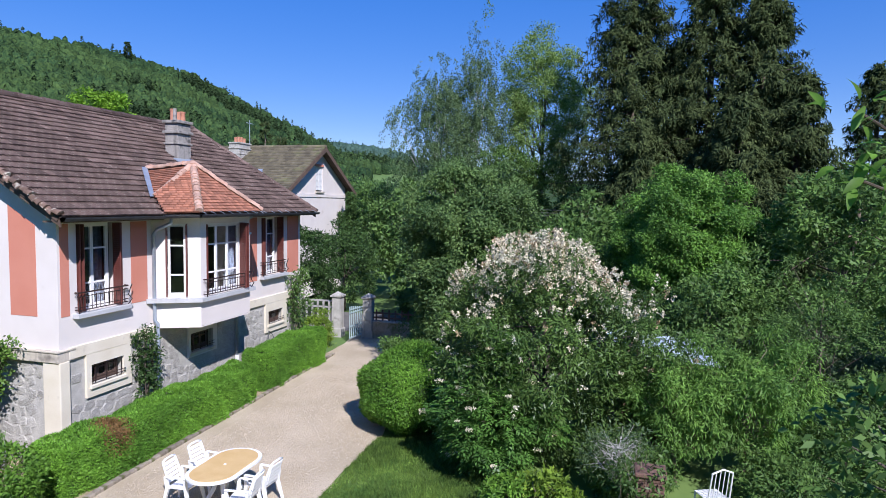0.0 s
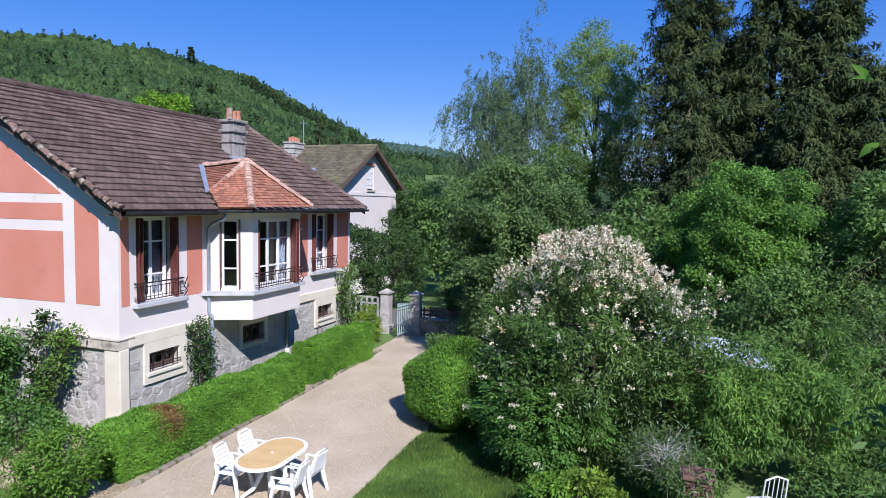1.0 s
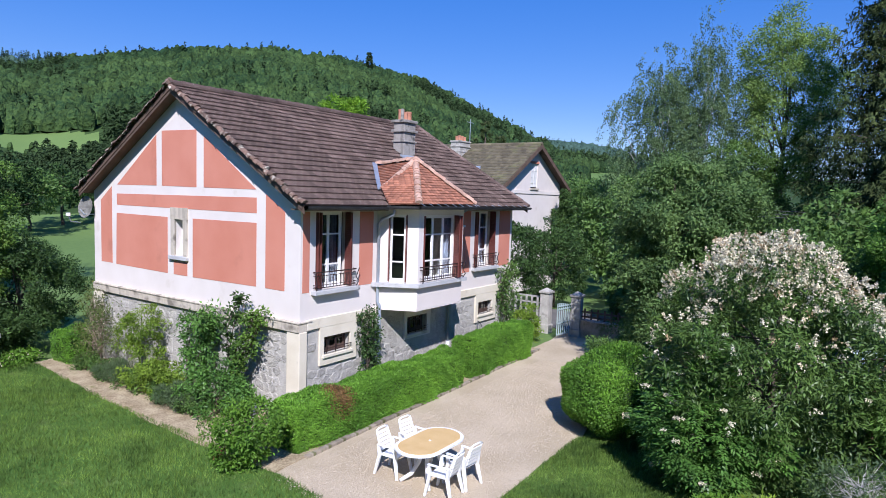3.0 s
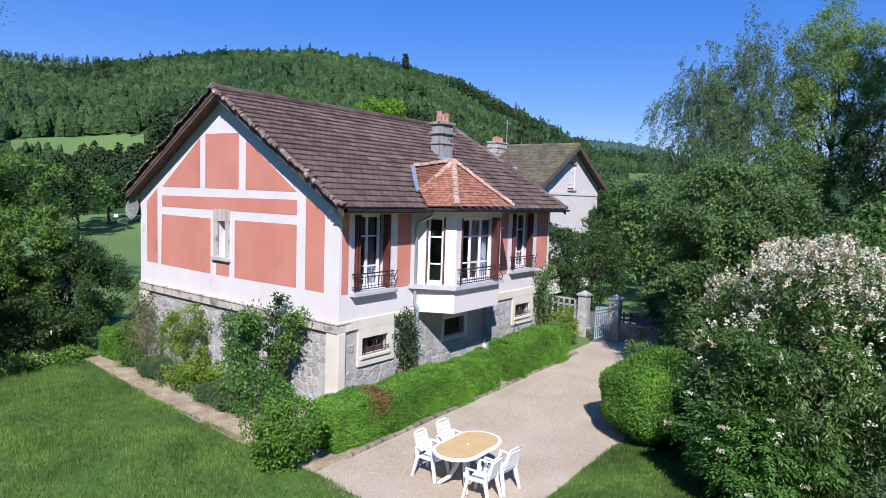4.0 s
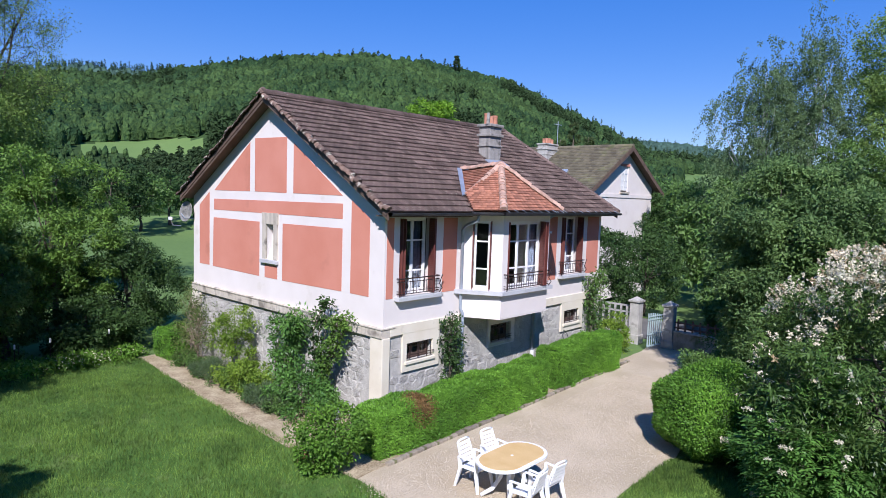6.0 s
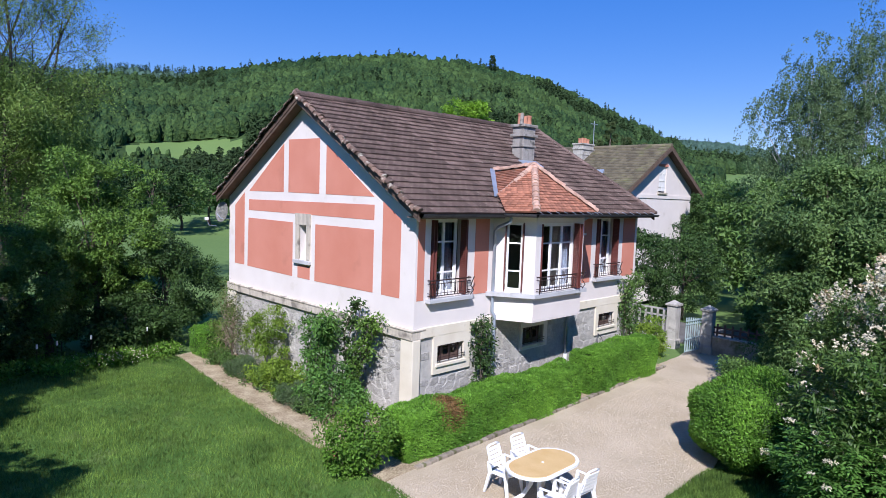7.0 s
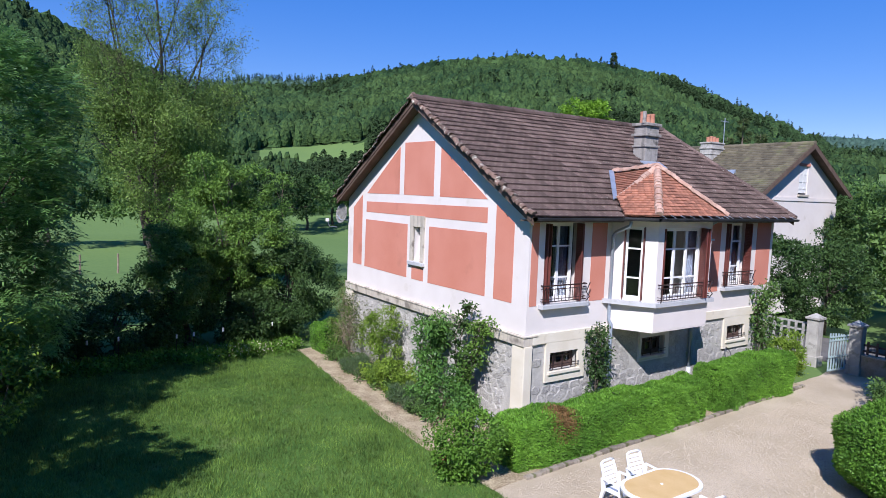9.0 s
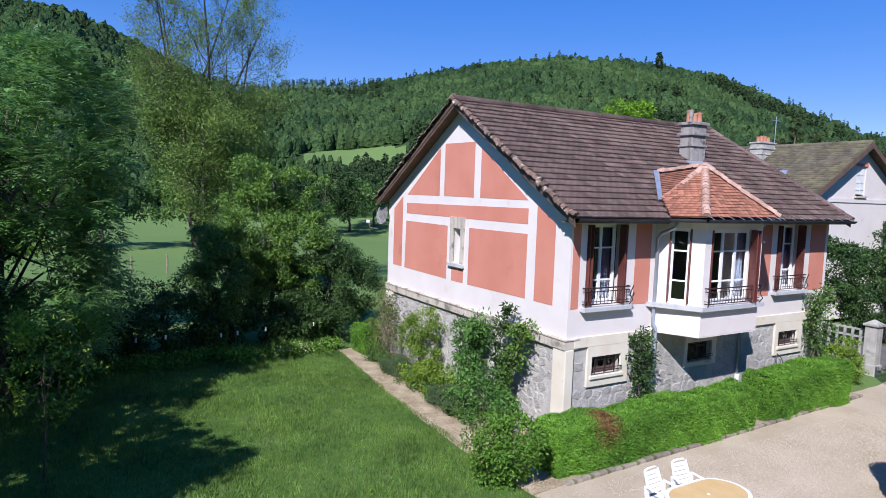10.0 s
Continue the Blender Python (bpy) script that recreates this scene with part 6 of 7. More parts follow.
def forest():
    pv, pf = puff(8, 4)
    hard, domes, far_domes, far_firs = [], [], [], []
    n = 0
    while n < 15000:
        az = rng.uniform(8, 104)
        far = np.interp(az, FA, FR)
        r = 110 + (far + 15 - 110) * rng.uniform(0, 1) ** 0.8
        x, y = CX + r * math.cos(radians(az)), CY + r * math.sin(radians(az))
        z = float(height(np.array(x), np.array(y)))
        if open_meadow(x, y, z):
            continue
        el = math.degrees(math.atan2(z - 5.4, r))
        n += 1
        patch = noise.noise((x / 55, y / 55, 3.1)) + 0.3 * noise.noise((x / 15, y / 15, 9.0))
        crest = r > far * 0.93
        fir = patch > 0.31 or rng.uniform() < 0.012
        if crest:
            fir = rng.uniform() < (0.13 if 26 < az < 37 else 0.7 if 66 < az < 79 else 0.06)
        # beyond 560 m the crowns take the haze-tinted colour
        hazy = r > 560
        big = 1 + r / 1300
        low = 0.34 if el < 2.5 and 60 < az < 75 else 0.6 if el < 2.4 and az < 84 and az > 60 else 1
        if fir:
            h, w, k = rng.uniform(6.5, 10) * big * low, rng.uniform(1.3, 1.9) * big, 80
            f = rng.uniform(0.05, 1, (k, 1))
            a = rng.uniform(0, 6.283, (k, 1))
            o = np.concatenate([np.cos(a), np.sin(a), 0 * a], 1)
            p = np.array([x, y, z]) + o * w * (1 - f) * rng.uniform(0.4, 1, (k, 1)) + np.array([0, 0, 1]) * h * f
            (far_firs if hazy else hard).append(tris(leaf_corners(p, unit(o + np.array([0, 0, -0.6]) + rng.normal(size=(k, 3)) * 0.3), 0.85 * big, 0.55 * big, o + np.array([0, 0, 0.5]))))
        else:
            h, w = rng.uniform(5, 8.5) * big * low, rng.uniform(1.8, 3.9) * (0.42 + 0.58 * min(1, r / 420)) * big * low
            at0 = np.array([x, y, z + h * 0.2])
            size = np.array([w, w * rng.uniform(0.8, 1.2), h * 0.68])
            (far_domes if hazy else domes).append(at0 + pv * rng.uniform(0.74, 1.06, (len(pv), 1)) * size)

    def crowns(name, blocks, material, label):
        faces = (pf[None] + (np.arange(len(blocks)) * len(pv))[:, None, None]).reshape(-1, 3)
        me = bpy.data.meshes.new(name)
        me.from_pydata(np.concatenate(blocks).tolist(), [], faces.tolist())
        me.materials.append(material)
        me.polygons.foreach_set("use_smooth", np.ones(len(faces), bool))
        tagged(new(name, me), label, "forest", kind="stuff")

    crowns("forest_crowns", domes, L_FAR, "rounded crowns of the hillside forest")
    crowns("distant_forest", far_domes, L_HAZE, "woods on the distant ridges with blue haze in their colour")
    tagged(quads("distant_conifers", np.concatenate(far_firs), L_HAZE, per=3), "conifers on the distant ridges", "forest", kind="stuff")
    tagged(quads("conifer_forest", np.concatenate(hard), L_FARC, per=3), "dark conifers among the hillside forest", "forest", kind="stuff")
    x, y = CX + 398 * math.cos(radians(41.5)), CY + 398 * math.sin(radians(41.5))
    t = thing("crest_conifer", "tall dark conifer standing out on the hill crest", "conifer", pose(x, y, float(height(np.array(x), np.array(y)))))
    k = 400
    f = rng.uniform(0.05, 1, (k, 1))
    a = rng.uniform(0, 6.283, (k, 1))
    o = np.concatenate([np.cos(a), np.sin(a), 0 * a], 1)
    p = o * 4.2 * (1 - f) * rng.uniform(0.3, 1, (k, 1)) + np.array([0, 0, 1]) * 17 * f
    part("trunk", tube([(0, 0, -1), (0, 0, 16)], [0.4, 0.05], 6), BARK, t)
    quads("needles", leaf_corners(p, unit(o + np.array([0, 0, -0.4])), 1.8, 1.0), L_FARC, t)


forest()

# unseen trees added behind the viewpoint: they close the garden and cut sky light
for az in range(150, 325, 13):
    r = 25 + 3 * math.sin(az * 1.7)
    x, y, h = -9.9 + r * math.cos(radians(az)), -10.5 + r * math.sin(radians(az)), 11 + 1.5 * math.sin(az * 0.9)
    leafy("boundary_tree", "tall unseen tree added behind the viewpoint to block sky light", "tree", (x, y, -0.2), (x, y, h * 0.52), (3.6, 3.6, h * 0.5), L_DARK, 60, 55, 1.1, (0.7, 0.5), 0.25, 10, lump=0.15, low=-0.95, group="trees round the garden")

# ---- garden furniture ----
def armchair(m):
    c = thing("garden_chair", "white plastic garden armchair with a slatted back", "chair", m, "chairs round the garden table")
    part("seat", box(-0.23, 0.23, -0.22, 0.20, 0.395, 0.425, bevel=0.012), PLASTIC, c)
    for i in range(5):
        bm = box(-0.185, 0.185, -0.012, 0.012, 0, 0.066, bevel=0.008)
        part("slat", bm, PLASTIC, c).matrix_local = pose(0, 0.225 + 0.024 * i, 0.46 + 0.076 * i, -14)
    for s in (-1, 1):
        part("back_post", tube([(s * 0.21, 0.19, 0.40), (s * 0.205, 0.24, 0.62), (s * 0.185, 0.33, 0.86)], 0.024, 8), PLASTIC, c, smooth=True)
        part("armrest", box(s * 0.27 - 0.03, s * 0.27 + 0.03, -0.22, 0.24, 0.615, 0.64, bevel=0.01), PLASTIC, c)
        for y, q in ((-0.19, -0.27), (0.2, 0.30)):
            bm = bmesh.new()
            vs = []
            for z, yy, w, dx in ((0.0, q, 0.022, 0.035), (0.4, y, 0.032, 0.0), (0.62, y + (0.0 if y < 0 else 0.02), 0.026, 0.03)):
                vs.append([bm.verts.new((s * (0.235 + dx) + a * w, yy + b * w, z)) for a, b in ((-1, -1), (1, -1), (1, 1), (-1, 1))])
            for a, b in zip(vs, vs[1:]):
                for k in range(4):
                    bm.faces.new((a[k], a[(k + 1) % 4], b[(k + 1) % 4], b[k]))
            bm.faces.new(vs[0]), bm.faces.new(vs[-1])
            part("leg", bm, PLASTIC, c)
    part("top_rail", tube([(-0.19, 0.33, 0.86), (-0.1, 0.335, 0.885), (0.1, 0.335, 0.885), (0.19, 0.33, 0.86)], 0.022, 8), PLASTIC, c, smooth=True)
    return c


def stadium(a, b, n=14):
    r, s = b, a - b
    return [(s + r * math.cos(t), r * math.sin(t)) for t in np.linspace(-math.pi / 2, math.pi / 2, n)] + [(-s + r * math.cos(t), r * math.sin(t)) for t in np.linspace(math.pi / 2, 3 * math.pi / 2, n)]


table = thing("garden_table", "oval white plastic garden table with an ochre top", "table", pose(-0.42, -4.02, 0))
part("rim", prism(stadium(0.79, 0.46), 2, 0.685, 0.72), PLASTIC, table)
part("tabletop", prism(stadium(0.725, 0.395), 2, 0.719, 0.727), OAKTOP, table)
part("umbrella_plug", tube([(0, 0, 0.726), (0, 0, 0.735)], 0.025, 10), PLASTIC, table)
for sx in (-1, 1):
    for sy in (-1, 1):
        part("leg", tube([(sx * 0.16, sy * 0.06, 0.66), (sx * 0.2, sy * 0.09, 0.36), (sx * 0.30, sy * 0.19, 0.14), (sx * 0.46, sy * 0.33, 0.02)], [0.04, 0.04, 0.042, 0.036], 8), PLASTIC, table, smooth=True)
part("apron", prism(stadium(0.5, 0.25), 2, 0.62, 0.684), PLASTIC, table)
SMALL = Matrix.Diagonal((0.88, 0.92, 0.94, 1))
ch = armchair(pose(-0.66, -3.36, 0, 0, 0, 3) @ SMALL)
copy_thing(ch, pose(0.03, -3.34, 0, 0, 0, -4))
copy_thing(ch, pose(-0.20, -4.62, 0, 0, 0, 176))
copy_thing(ch, pose(-0.78, -4.60, 0, 0, 0, 186))

# ---- plants against the house ----
def wall_plant(name, label, pts, n, leaf, material, r=0.25, per=60, stem=0.018, category="climbing plant"):
    """A climbing or espaliered plant: stems that rise from one foot through pts, with leaves round them."""
    foot = pts[0]
    t = thing(name, label, category, pose(*foot))
    q = [np.array(p) - np.array(foot) for p in pts]
    bm = bmesh.new()
    cc = []
    for s in range(n):
        line = [q[0] + rng.normal(size=3) * np.array([0.08, 0.08, 0.0])]
        for p in q[1:]:
            line.append(p + rng.normal(size=3) * r * np.array([0.5, 0.35, 0.5]))
        tube(line, [stem * (1 - 0.7 * k / len(line)) for k in range(len(line))], 5, bm)
        for k in np.linspace(0.25, 1, 7):
            f = k * (len(line) - 1)
            i = min(int(f), len(line) - 2)
            cc.append(line[i] + (line[i + 1] - line[i]) * (f - i) + rng.normal(size=3) * r * 0.3)
    tagged(part("stemwork", bm, BARK, t), kind="stuff")
    cc = np.array(cc)
    quads("leaves", crown_leaves(cc, unit(rng.normal(size=cc.shape) + np.array([-0.5, -0.5, 0.2])), r, per, *leaf), material, t)
    return t


wall_plant("climbing_rose", "climbing rose trained up the front wall beside the downpipe", [(2.25, -0.35, 0), (2.2, -0.25, 0.9), (2.2, -0.22, 1.6), (2.12, -0.2, 2.25)], 5, (0.085, 0.05), L_DARK, 0.2, 45)
wall_plant("climbing_rose", "climbing rose at the far corner of the front wall", [(9.3, -0.3, 0), (9.25, -0.25, 1.0), (9.2, -0.25, 1.9), (9.15, -0.2, 2.75)], 6, (0.10, 0.06), L_MID, 0.32, 45)
wall_plant("climbing_rose", "tall leafy rose against the gable wall", [(-0.75, 1.5, 0), (-0.6, 1.55, 0.9), (-0.45, 1.2, 1.7), (-0.4, 0.95, 2.4)], 7, (0.085, 0.05), L_ELDER, 0.2, 38)
wall_plant("climbing_rose", "tall leafy rose against the gable wall", [(-0.7, 1.9, 0), (-0.55, 1.8, 1.0), (-0.45, 1.75, 2.0), (-0.35, 1.7, 2.65)], 3, (0.10, 0.06), L_DARK, 0.16, 40)
wall_plant("wisteria", "bushy climber with hanging leaves on the gable wall", [(-0.6, 3.1, 0), (-0.5, 3.1, 1.0), (-0.4, 2.9, 1.8), (-0.4, 2.7, 2.2)], 6, (0.12, 0.05), L_ELDERB, 0.26, 48)
wall_plant("wisteria", "bushy climber with hanging leaves on the gable wall", [(-0.55, 3.6, 0), (-0.4, 3.7, 1.0), (-0.3, 3.75, 1.7), (-0.35, 3.8, 2.0)], 2, (0.12, 0.05), L_ELDERB, 0.2, 50)
leafy("rose_bush", "leafy green rose bush in the bed", "bush", (-0.85, 1.9, 0), (-0.85, 1.8, 0.62), (0.5, 1.05, 0.62), L_ELDERB, 55, 95, 0.26, (0.08, 0.045), 0.03, 12, low=-0.9)
leafy("yellow_shrub", "yellow-green shrub against the gable wall", "shrub", (-0.7, 5.5, 0), (-0.6, 5.5, 1.25), (0.42, 0.75, 0.8), L_YEL, 46, 90, 0.24, (0.07, 0.038), 0.03, 14, low=-0.6, lump=0.3)
leafy("yellow_shrub", "low yellow-green shrub in the bed", "shrub", (-0.95, 4.2, 0), (-0.95, 4.2, 0.45), (0.5, 0.9, 0.45), L_YEL, 50, 110, 0.22, (0.07, 0.04), 0.02, 10, low=-0.6)
leafy("lavender", "low grey-green lavender clump beside the path", "plant", (-1.15, 3.0, 0), (-1.15, 3.0, 0.22), (0.35, 0.85, 0.28), L_GREY, 60, 110, 0.16, (0.09, 0.014), 0.015, 8, low=-0.3, droop=-0.6)
leafy("lavender", "low grey-green lavender clump beside the path", "plant", (-1.0, 5.9, 0), (-1.0, 5.9, 0.25), (0.4, 0.7, 0.3), L_GREY, 50, 110, 0.16, (0.09, 0.014), 0.015, 8, low=-0.3, droop=-0.6)
leafy("twiggy_shrub", "half-bare brown shrub with thin twigs against the wall", "shrub", (-0.75, 7.3, 0), (-0.7, 7.3, 1.0), (0.5, 1.0, 0.95), L_OLIVE, 70, 22, 0.26, (0.07, 0.04), 0.03, 70, low=-0.5, bark=DRYTWIG)
leafy("twiggy_shrub", "half-bare brown shrub with thin twigs against the wall", "shrub", (-0.45, 8.4, 0), (-0.4, 8.4, 1.3), (0.3, 0.5, 1.1), L_OLIVE, 46, 24, 0.24, (0.07, 0.04), 0.03, 46, low=-0.5, bark=DRYTWIG)
leafy("corner_shrub", "loose green shrub at the corner of the hedge", "shrub", (-2.15, -0.95, 0), (-2.15, -0.95, 0.66), (0.56, 0.62, 0.66), L_BUSH, 90, 110, 0.2, (0.075, 0.042), 0.03, 40, low=-0.9, lump=0.4, fine=False)
leafy("fence_shrub", "yellow-green shrub between house and fence", "shrub", (11.2, 0.0, 0), (11.2, 0.0, 0.6), (0.75, 0.6, 0.65), L_YEL, 46, 90, 0.25, (0.09, 0.05), 0.03, 10, low=-0.9)

for x, y, h, r in ((-1.05, 3.5, 0.4, 0.5), (-1.0, 5.0, 0.5, 0.55), (-0.95, 6.6, 0.45, 0.5), (-1.1, 2.4, 0.4, 0.4), (-0.9, 7.8, 0.35, 0.45)):
    leafy("bed_plant", "low leafy green plant at the edge of the bed", "plant", (x, y, 0), (x, y, h * 0.5), (r * 0.8, r, h * 0.55), L_MID, 36, 70, 0.16, (0.07, 0.035), 0.015, 10, low=-0.7, lump=0.35, group="plants in the gable bed", fine=False)

# weeds along the end of the lawn
weeds = []
for k in range(150):
    x = rng.uniform(-9, -1.4)
    y = 9.75 + rng.normal(0, 0.28) + 0.1 * math.sin(x * 2)
    n = 60
    p = np.array([x, y, 0]) + rng.normal(size=(n, 3)) * np.array([0.16, 0.16, 0]) + np.array([0, 0, 1]) * rng.uniform(0, 0.34, (n, 1))
    weeds.append(leaf_corners(p, unit(rng.normal(size=(n, 3)) * 0.8 + np.array([0, 0, 0.5])), 0.11, 0.055))
tagged(quads("weeds", np.concatenate(weeds), L_BUSH), "leafy weeds along the end of the lawn", "weeds", kind="stuff")
pp = np.stack([rng.normal(-3.4, 0.7, 500), rng.normal(9.5, 0.2, 500), rng.uniform(0.12, 0.4, 500)], 1)
tagged(quads("white_flowers", leaf_corners(pp, unit(rng.normal(size=pp.shape)), 0.035, 0.03), BLOSSOM), "small white flowers among the weeds", "flowers", kind="stuff")

# grass blades
def inside(x, y, poly):
    ok = np.zeros(len(x), bool)
    for (ax, ay), (bx, by) in zip(poly, poly[1:] + poly[:1]):
        hit = ((ay > y) != (by > y)) & (x < (bx - ax) * (y - ay) / (by - ay + 1e-9) + ax)
        ok ^= hit
    return ok


def grass(name, poly, count, x0, x1, y0, y1, label, h=0.068):
    x, y = rng.uniform(x0, x1, count), rng.uniform(y0, y1, count)
    keep = inside(x, y, poly)
    x, y = x[keep], y[keep]
    n = len(x)
    base = np.stack([x, y, np.zeros(n)], 1)
    a = rng.uniform(0, 6.283, n)
    w = np.stack([np.cos(a), np.sin(a), 0 * a], 1) * 0.007
    tall = (0.6 + 0.8 * (np.sin(x * 1.7 + np.sin(y * 2.1)) * np.sin(y * 1.3) * 0.5 + 0.5))[:, None]
    tip = base + np.array([0, 0, 1]) * h * tall * rng.uniform(0.6, 1.4, (n, 1)) + rng.normal(size=(n, 3)) * np.array([0.03, 0.03, 0])
    tagged(quads(name, np.stack([base - w, base + w, tip], 1), L_GRASS, per=3), label, "grass", kind="stuff")


L_GRASS = leafmat("leaf_grass", (0.122, 0.218, 0.05), 0.45, trans=0.3, island=0.42, spec=0.12, scale=0.8)
grass("grass", LAWN_POLY, 150000, -11.5, -1.5, -3, 10.3, "short mown lawn grass")
grass("grass", [(-0.6, -5.5), (3.3, -5.45), (4, -6), (4, -8), (-2, -8.5), (-2.2, -6.6)], 60000, -2.3, 4, -8.5, -5.4, "short mown grass at the gravel edge")

# gravel stones lying loose
n = 26000
x, y = rng.uniform(-2.5, 9, n), rng.uniform(-6.5, -1.8, n)
keep = inside(x, y, GRAVEL_POLY)
c = np.stack([x, y, 0 * x], 1)[keep]
m = len(c)
a = rng.uniform(0, 6.283, m)
r = rng.uniform(0.008, 0.022, (m, 1))
u = np.stack([np.cos(a), np.sin(a), 0 * a], 1) * r
v = np.stack([-np.sin(a), np.cos(a), 0 * a], 1) * r * rng.uniform(0.5, 0.9, (m, 1))
top = c + np.array([0, 0, 1]) * r * rng.uniform(0.5, 0.9, (m, 1)) + rng.normal(size=(m, 3)) * 0.002
tri = np.stack([c - u, c - v, top, c - v, c + u, top, c + u, c + v, top, c + v, c - u, top], 1)
PEBBLE = surf("pebbles", (0.36, 0.295, 0.215), (0.52, 0.44, 0.335), 9, 0.95, 0.0, 60, island=0.12, spec=0.08)
tagged(quads("pebbles", tri, PEBBLE, per=3), "loose beige pebbles on the gravel drive", "gravel", kind="stuff")

# ---- small things ----
pot = thing("flower_pot", "small terracotta pot lying at the lawn edge", "flower pot", pose(-2.35, -0.25, 0.07, 0, 84, 30))
part("body", tube([(0, 0, -0.1), (0, 0, 0.12)], [0.055, 0.085], 14), TERRA, pot)
part("rim", tube([(0, 0, 0.1), (0, 0, 0.14)], 0.095, 14), TERRA, pot)
can = thing("watering_can", "pale blue-grey watering can between the shrubs", "watering can", pose(-0.52, 1.08, 0.0))
part("body", tube([(0, 0, 0), (0, 0, 0.02), (0, 0, 0.34), (0, 0, 0.36)], [0.14, 0.15, 0.14, 0.1], 16), ZINC, can, smooth=True)
part("spout", tube([(-0.12, 0, 0.08), (-0.28, -0.02, 0.3), (-0.36, -0.03, 0.44)], [0.03, 0.02, 0.016], 8), WPAINT, can)
part("handle", tube([(0.13, 0, 0.1), (0.22, 0, 0.25), (0.12, 0, 0.45), (-0.05, 0, 0.46), (-0.1, 0, 0.36)], 0.014, 8), WPAINT, can)

plate = tagged(mesh_ob("number_plate", box(6.72, 6.84, -0.02, -0.007, 4.36, 4.42, bevel=0.004), WPAINT), "small white enamel plate on the front wall", "plate")
hose = tagged(mesh_ob("garden_hose", tube([(7.55, -0.25, 0.75), (7.6, -0.12, 1.1), (7.75, -0.05, 1.25), (7.95, -0.06, 1.1), (8.05, -0.15, 0.72), (8.05, -0.3, 0.02)], 0.013, 6), GUTTER), "thin black hose hanging on the basement wall", "hose")


# garden shed under the shrubs
shed = thing("garden_shed", "old brick garden shed with a pale corrugated roof", "shed", pose(6.2, -11.65, -0.1, 0, 0, 8))
ROOFING = surf("pale_corrugated_sheet", (0.52, 0.60, 0.70), (0.66, 0.74, 0.82), 2, 0.4, 0.1, 40)
bm = bmesh.new()
rows = []
for i in range(61):
    x = -1.5 + 3.0 * i / 60
    rows.append([bm.verts.new((x, yy, 2.0 + 0.10 * (yy + 1.1) + 0.02 * math.sin(i * 1.57))) for yy in (-1.15, 1.15)])
for a, b in zip(rows, rows[1:]):
    bm.faces.new((a[0], b[0], b[1], a[1]))
bmesh.ops.solidify(bm, geom=bm.faces[:], thickness=0.01)
part("roof", bm, ROOFING, shed)
BRICK = surf("old_brick", (0.11, 0.06, 0.045), (0.20, 0.115, 0.085), 5, 0.9, 0.4, 40, random_ob=0.3, stain=((0.09, 0.08, 0.055), 5, 0.55))
for x0, x1, y0, y1 in ((-1.4, 1.4, -1.05, -0.9), (-1.4, 1.4, 0.9, 1.05), (-1.4, -1.25, -0.9, 0.9), (1.25, 1.4, -0.9, 0.9)):
    part("wall", box(x0, x1, y0, y1, -0.1, 1.98), BRICK, shed)
pier = thing("brick_pier", "weathered red brick pier half hidden by branches", "brick pier", pose(0.35, -11.2, 0))
part("mortar", box(-0.19, 0.19, -0.19, 0.19, -0.05, 1.2), BRICK, pier)
bme = bpy.data.meshes.new("brick")
b2 = box(-0.105, 0.105, -0.05, 0.05, -0.03, 0.03, bevel=0.004)
b2.to_mesh(bme), b2.free()
bme.materials.append(BRICK)
for k in range(17):
    z = 0.035 + k * 0.07
    for s in (-1, 1):
        o = 0.1 if k % 2 else -0.1
        shared("brick", bme, pier, pose(o * 0.95, s * 0.155, z))
        shared("brick", bme, pier, pose(-o * 0.5 - (0.11 if o > 0 else -0.11), s * 0.155, z, 0, 0, 0) @ Matrix.Diagonal((0.75, 1, 1, 1)))
        shared("brick", bme, pier, pose(s * 0.155, o * 0.9, z, 0, 0, 90))
part("cap", box(-0.24, 0.24, -0.24, 0.24, 1.2, 1.26, bevel=0.015), BRICK, pier)

ichair = thing("metal_chair", "white painted metal garden chair among the bushes", "chair", pose(1.55, -12.3, 0.0, 0, 0, 115))
for x in (-0.2, 0.2):
    part("leg", tube([(x, -0.2, 0), (x, -0.18, 0.45)], 0.016, 6), WPAINT, ichair)
    part("back_leg", tube([(x, 0.24, 0), (x, 0.2, 0.45), (x * 0.95, 0.28, 0.95)], 0.016, 6), WPAINT, ichair)
part("back_rail", tube([(-0.19, 0.28, 0.95), (0, 0.29, 1.02), (0.19, 0.28, 0.95)], 0.016, 6), WPAINT, ichair)
for k in range(6):
    part("seat_slat", box(-0.21, 0.21, -0.2 + 0.075 * k, -0.14 + 0.075 * k, 0.44, 0.455, bevel=0.004), WPAINT, ichair)
for k in range(4):
    x = -0.12 + 0.08 * k
    part("back_slat", tube([(x, 0.21, 0.47), (x, 0.285, 0.98)], 0.01, 6), WPAINT, ichair)

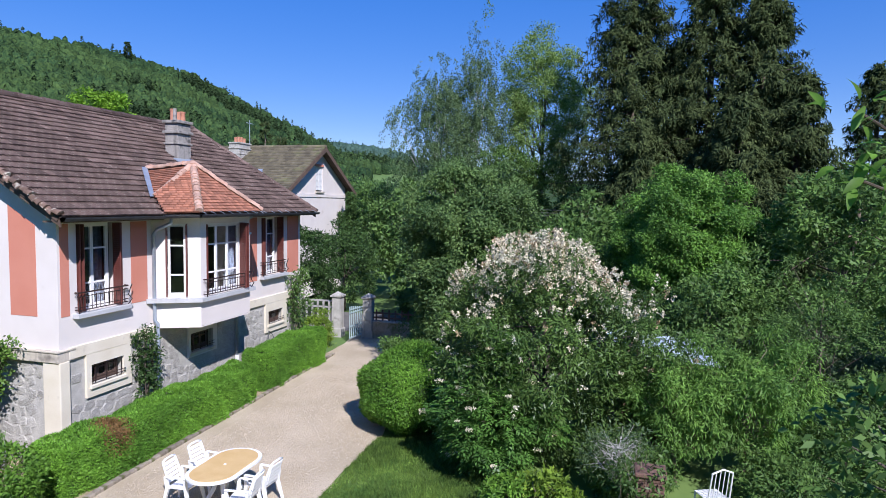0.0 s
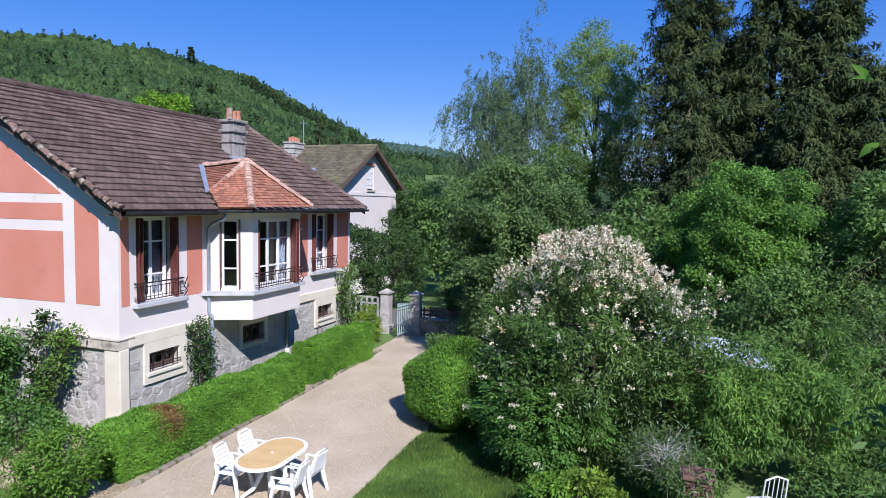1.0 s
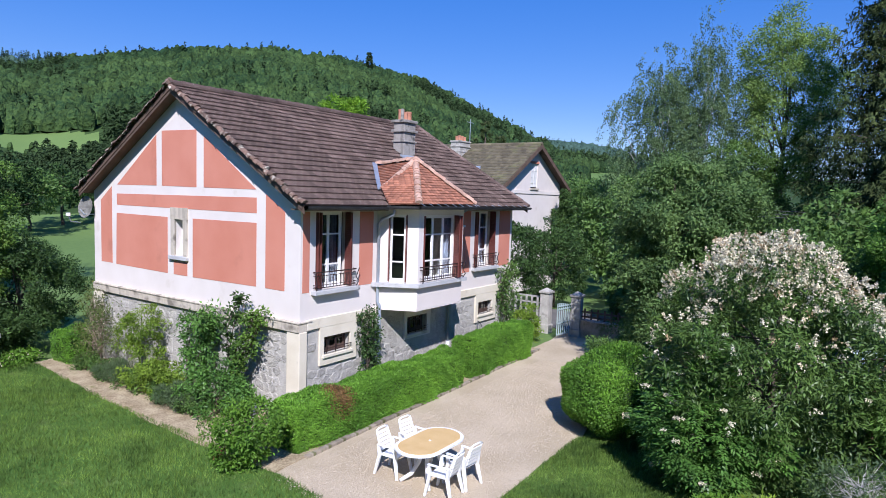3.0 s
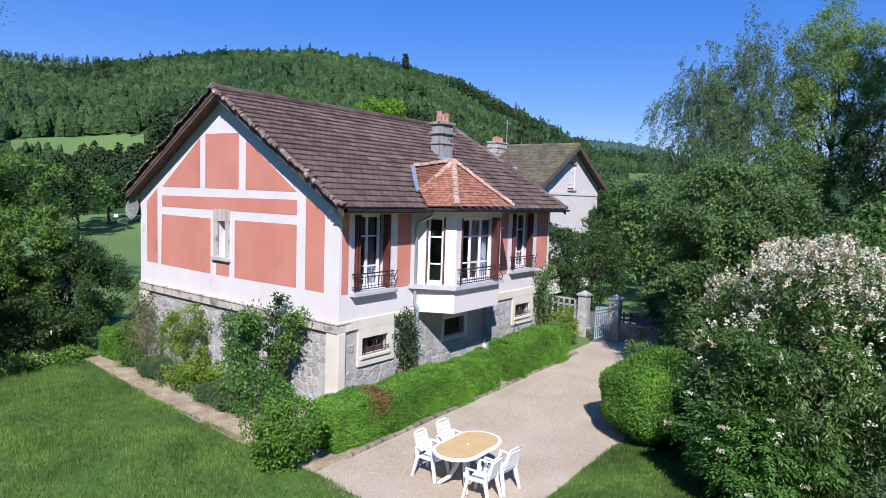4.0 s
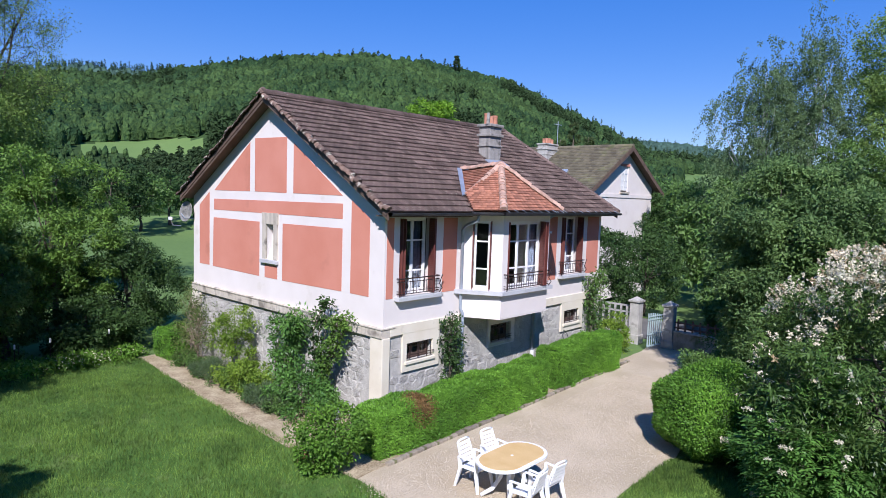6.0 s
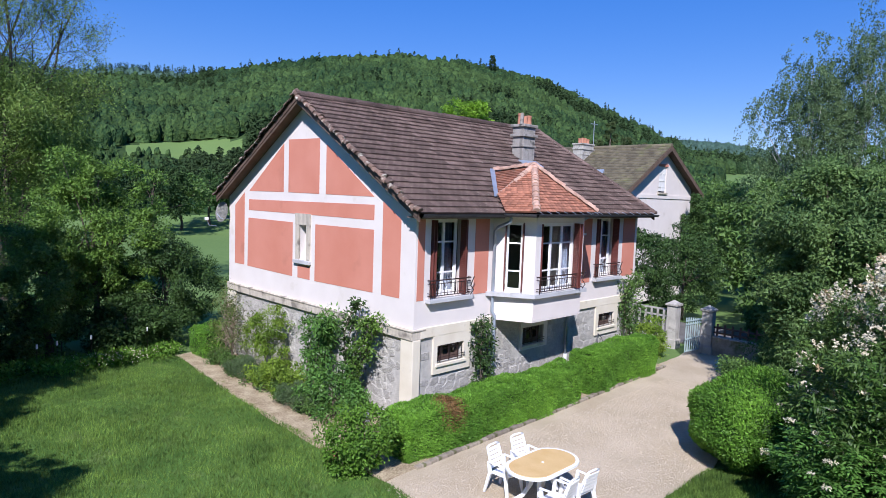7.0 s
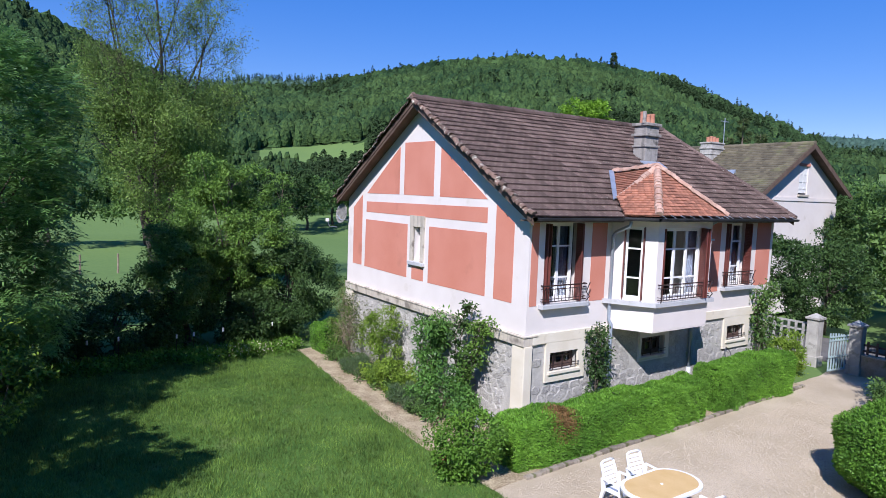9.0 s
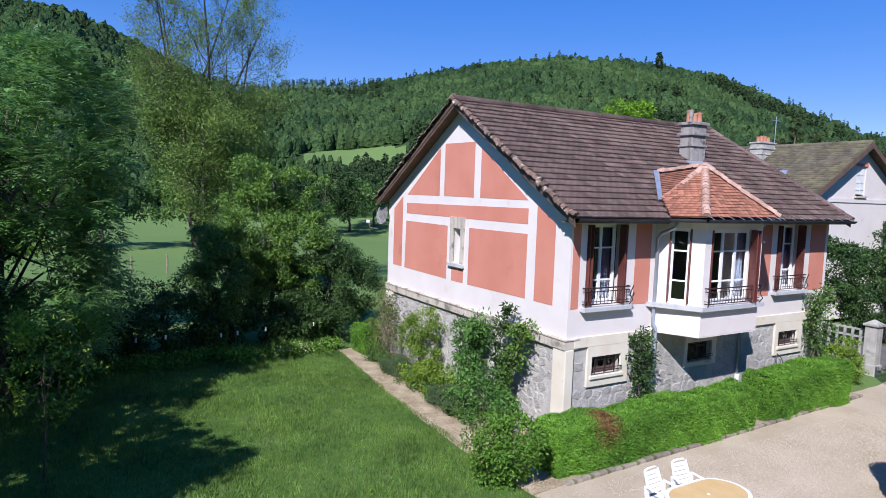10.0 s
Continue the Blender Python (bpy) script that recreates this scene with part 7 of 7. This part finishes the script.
bench = thing("garden_bench", "small white bench on the lawn beyond the trees", "bench", pose(40.5, -22.3, float(height(np.array(40.5), np.array(-22.3)))))
part("seat", box(-0.75, 0.75, -0.2, 0.2, 0.42, 0.47, bevel=0.01), WPAINT, bench)
part("back", box(-0.75, 0.75, 0.2, 0.24, 0.55, 0.9, bevel=0.01), WPAINT, bench)
for x in (-0.65, 0.65):
    part("leg", box(x - 0.03, x + 0.03, -0.18, 0.24, -0.05, 0.42), WPAINT, bench)

# posts of the meadow fence
for x, y in ((-5.9, 37.5), (-3.6, 37.8), (-8.4, 37.2), (-1.2, 38.2), (1.2, 38.6)):
    z = float(height(np.array(x), np.array(y)))
    tagged(mesh_ob("fence_post", tube([(x, y, z - 0.1), (x + 0.03, y, z + 0.7), (x + 0.02, y, z + 1.35)], [0.07, 0.065, 0.06], 7), DRYTWIG), "weathered wooden post of the meadow fence", "fence post", "posts of the meadow fence")
# wires over the lane
for k in range(3):
    pts = [(21 + t * 12, -2.5 - t * 16, 4.75 + 0.16 * k + 0.9 * (t - 0.5) ** 2) for t in np.linspace(0, 1, 12)]
    tagged(mesh_ob("overhead_wire", tube(pts, 0.012, 4), GUTTER), "thin overhead wire between the trees", "wire", "overhead wires")


# low electric fence along the bushes
stake = thing("fence_stake", "thin dark fence stake with a white insulator", "fence stake", pose(-9.4, 9.9, 0), "stakes of the low fence")
part("rod", tube([(0, 0, -0.1), (0, 0, 0.95)], 0.008, 6), IRON, stake)
part("insulator", box(-0.022, 0.022, -0.02, 0.02, 0.80, 0.93, bevel=0.008), WPAINT, stake, "white plastic insulator")
for x, y in ((-9.0, 9.9), (-7.7, 9.9), (-6.9, 9.85), (-5.3, 9.9), (-4.8, 9.9), (-3.9, 9.95), (-2.3, 9.95)):
    copy_thing(stake, pose(x, y, random.uniform(-0.1, 0.05), rz=random.uniform(0, 90)))

# ---- loose roof tiles nearest the walk ----
for x, y, z in loose_tiles[:330]:
    shared("tile", tile_me, roof_front, Matrix.Translation((x, y, z)) @ Matrix.Diagonal((stepu / TU, stepv / TV, 1, 1)))
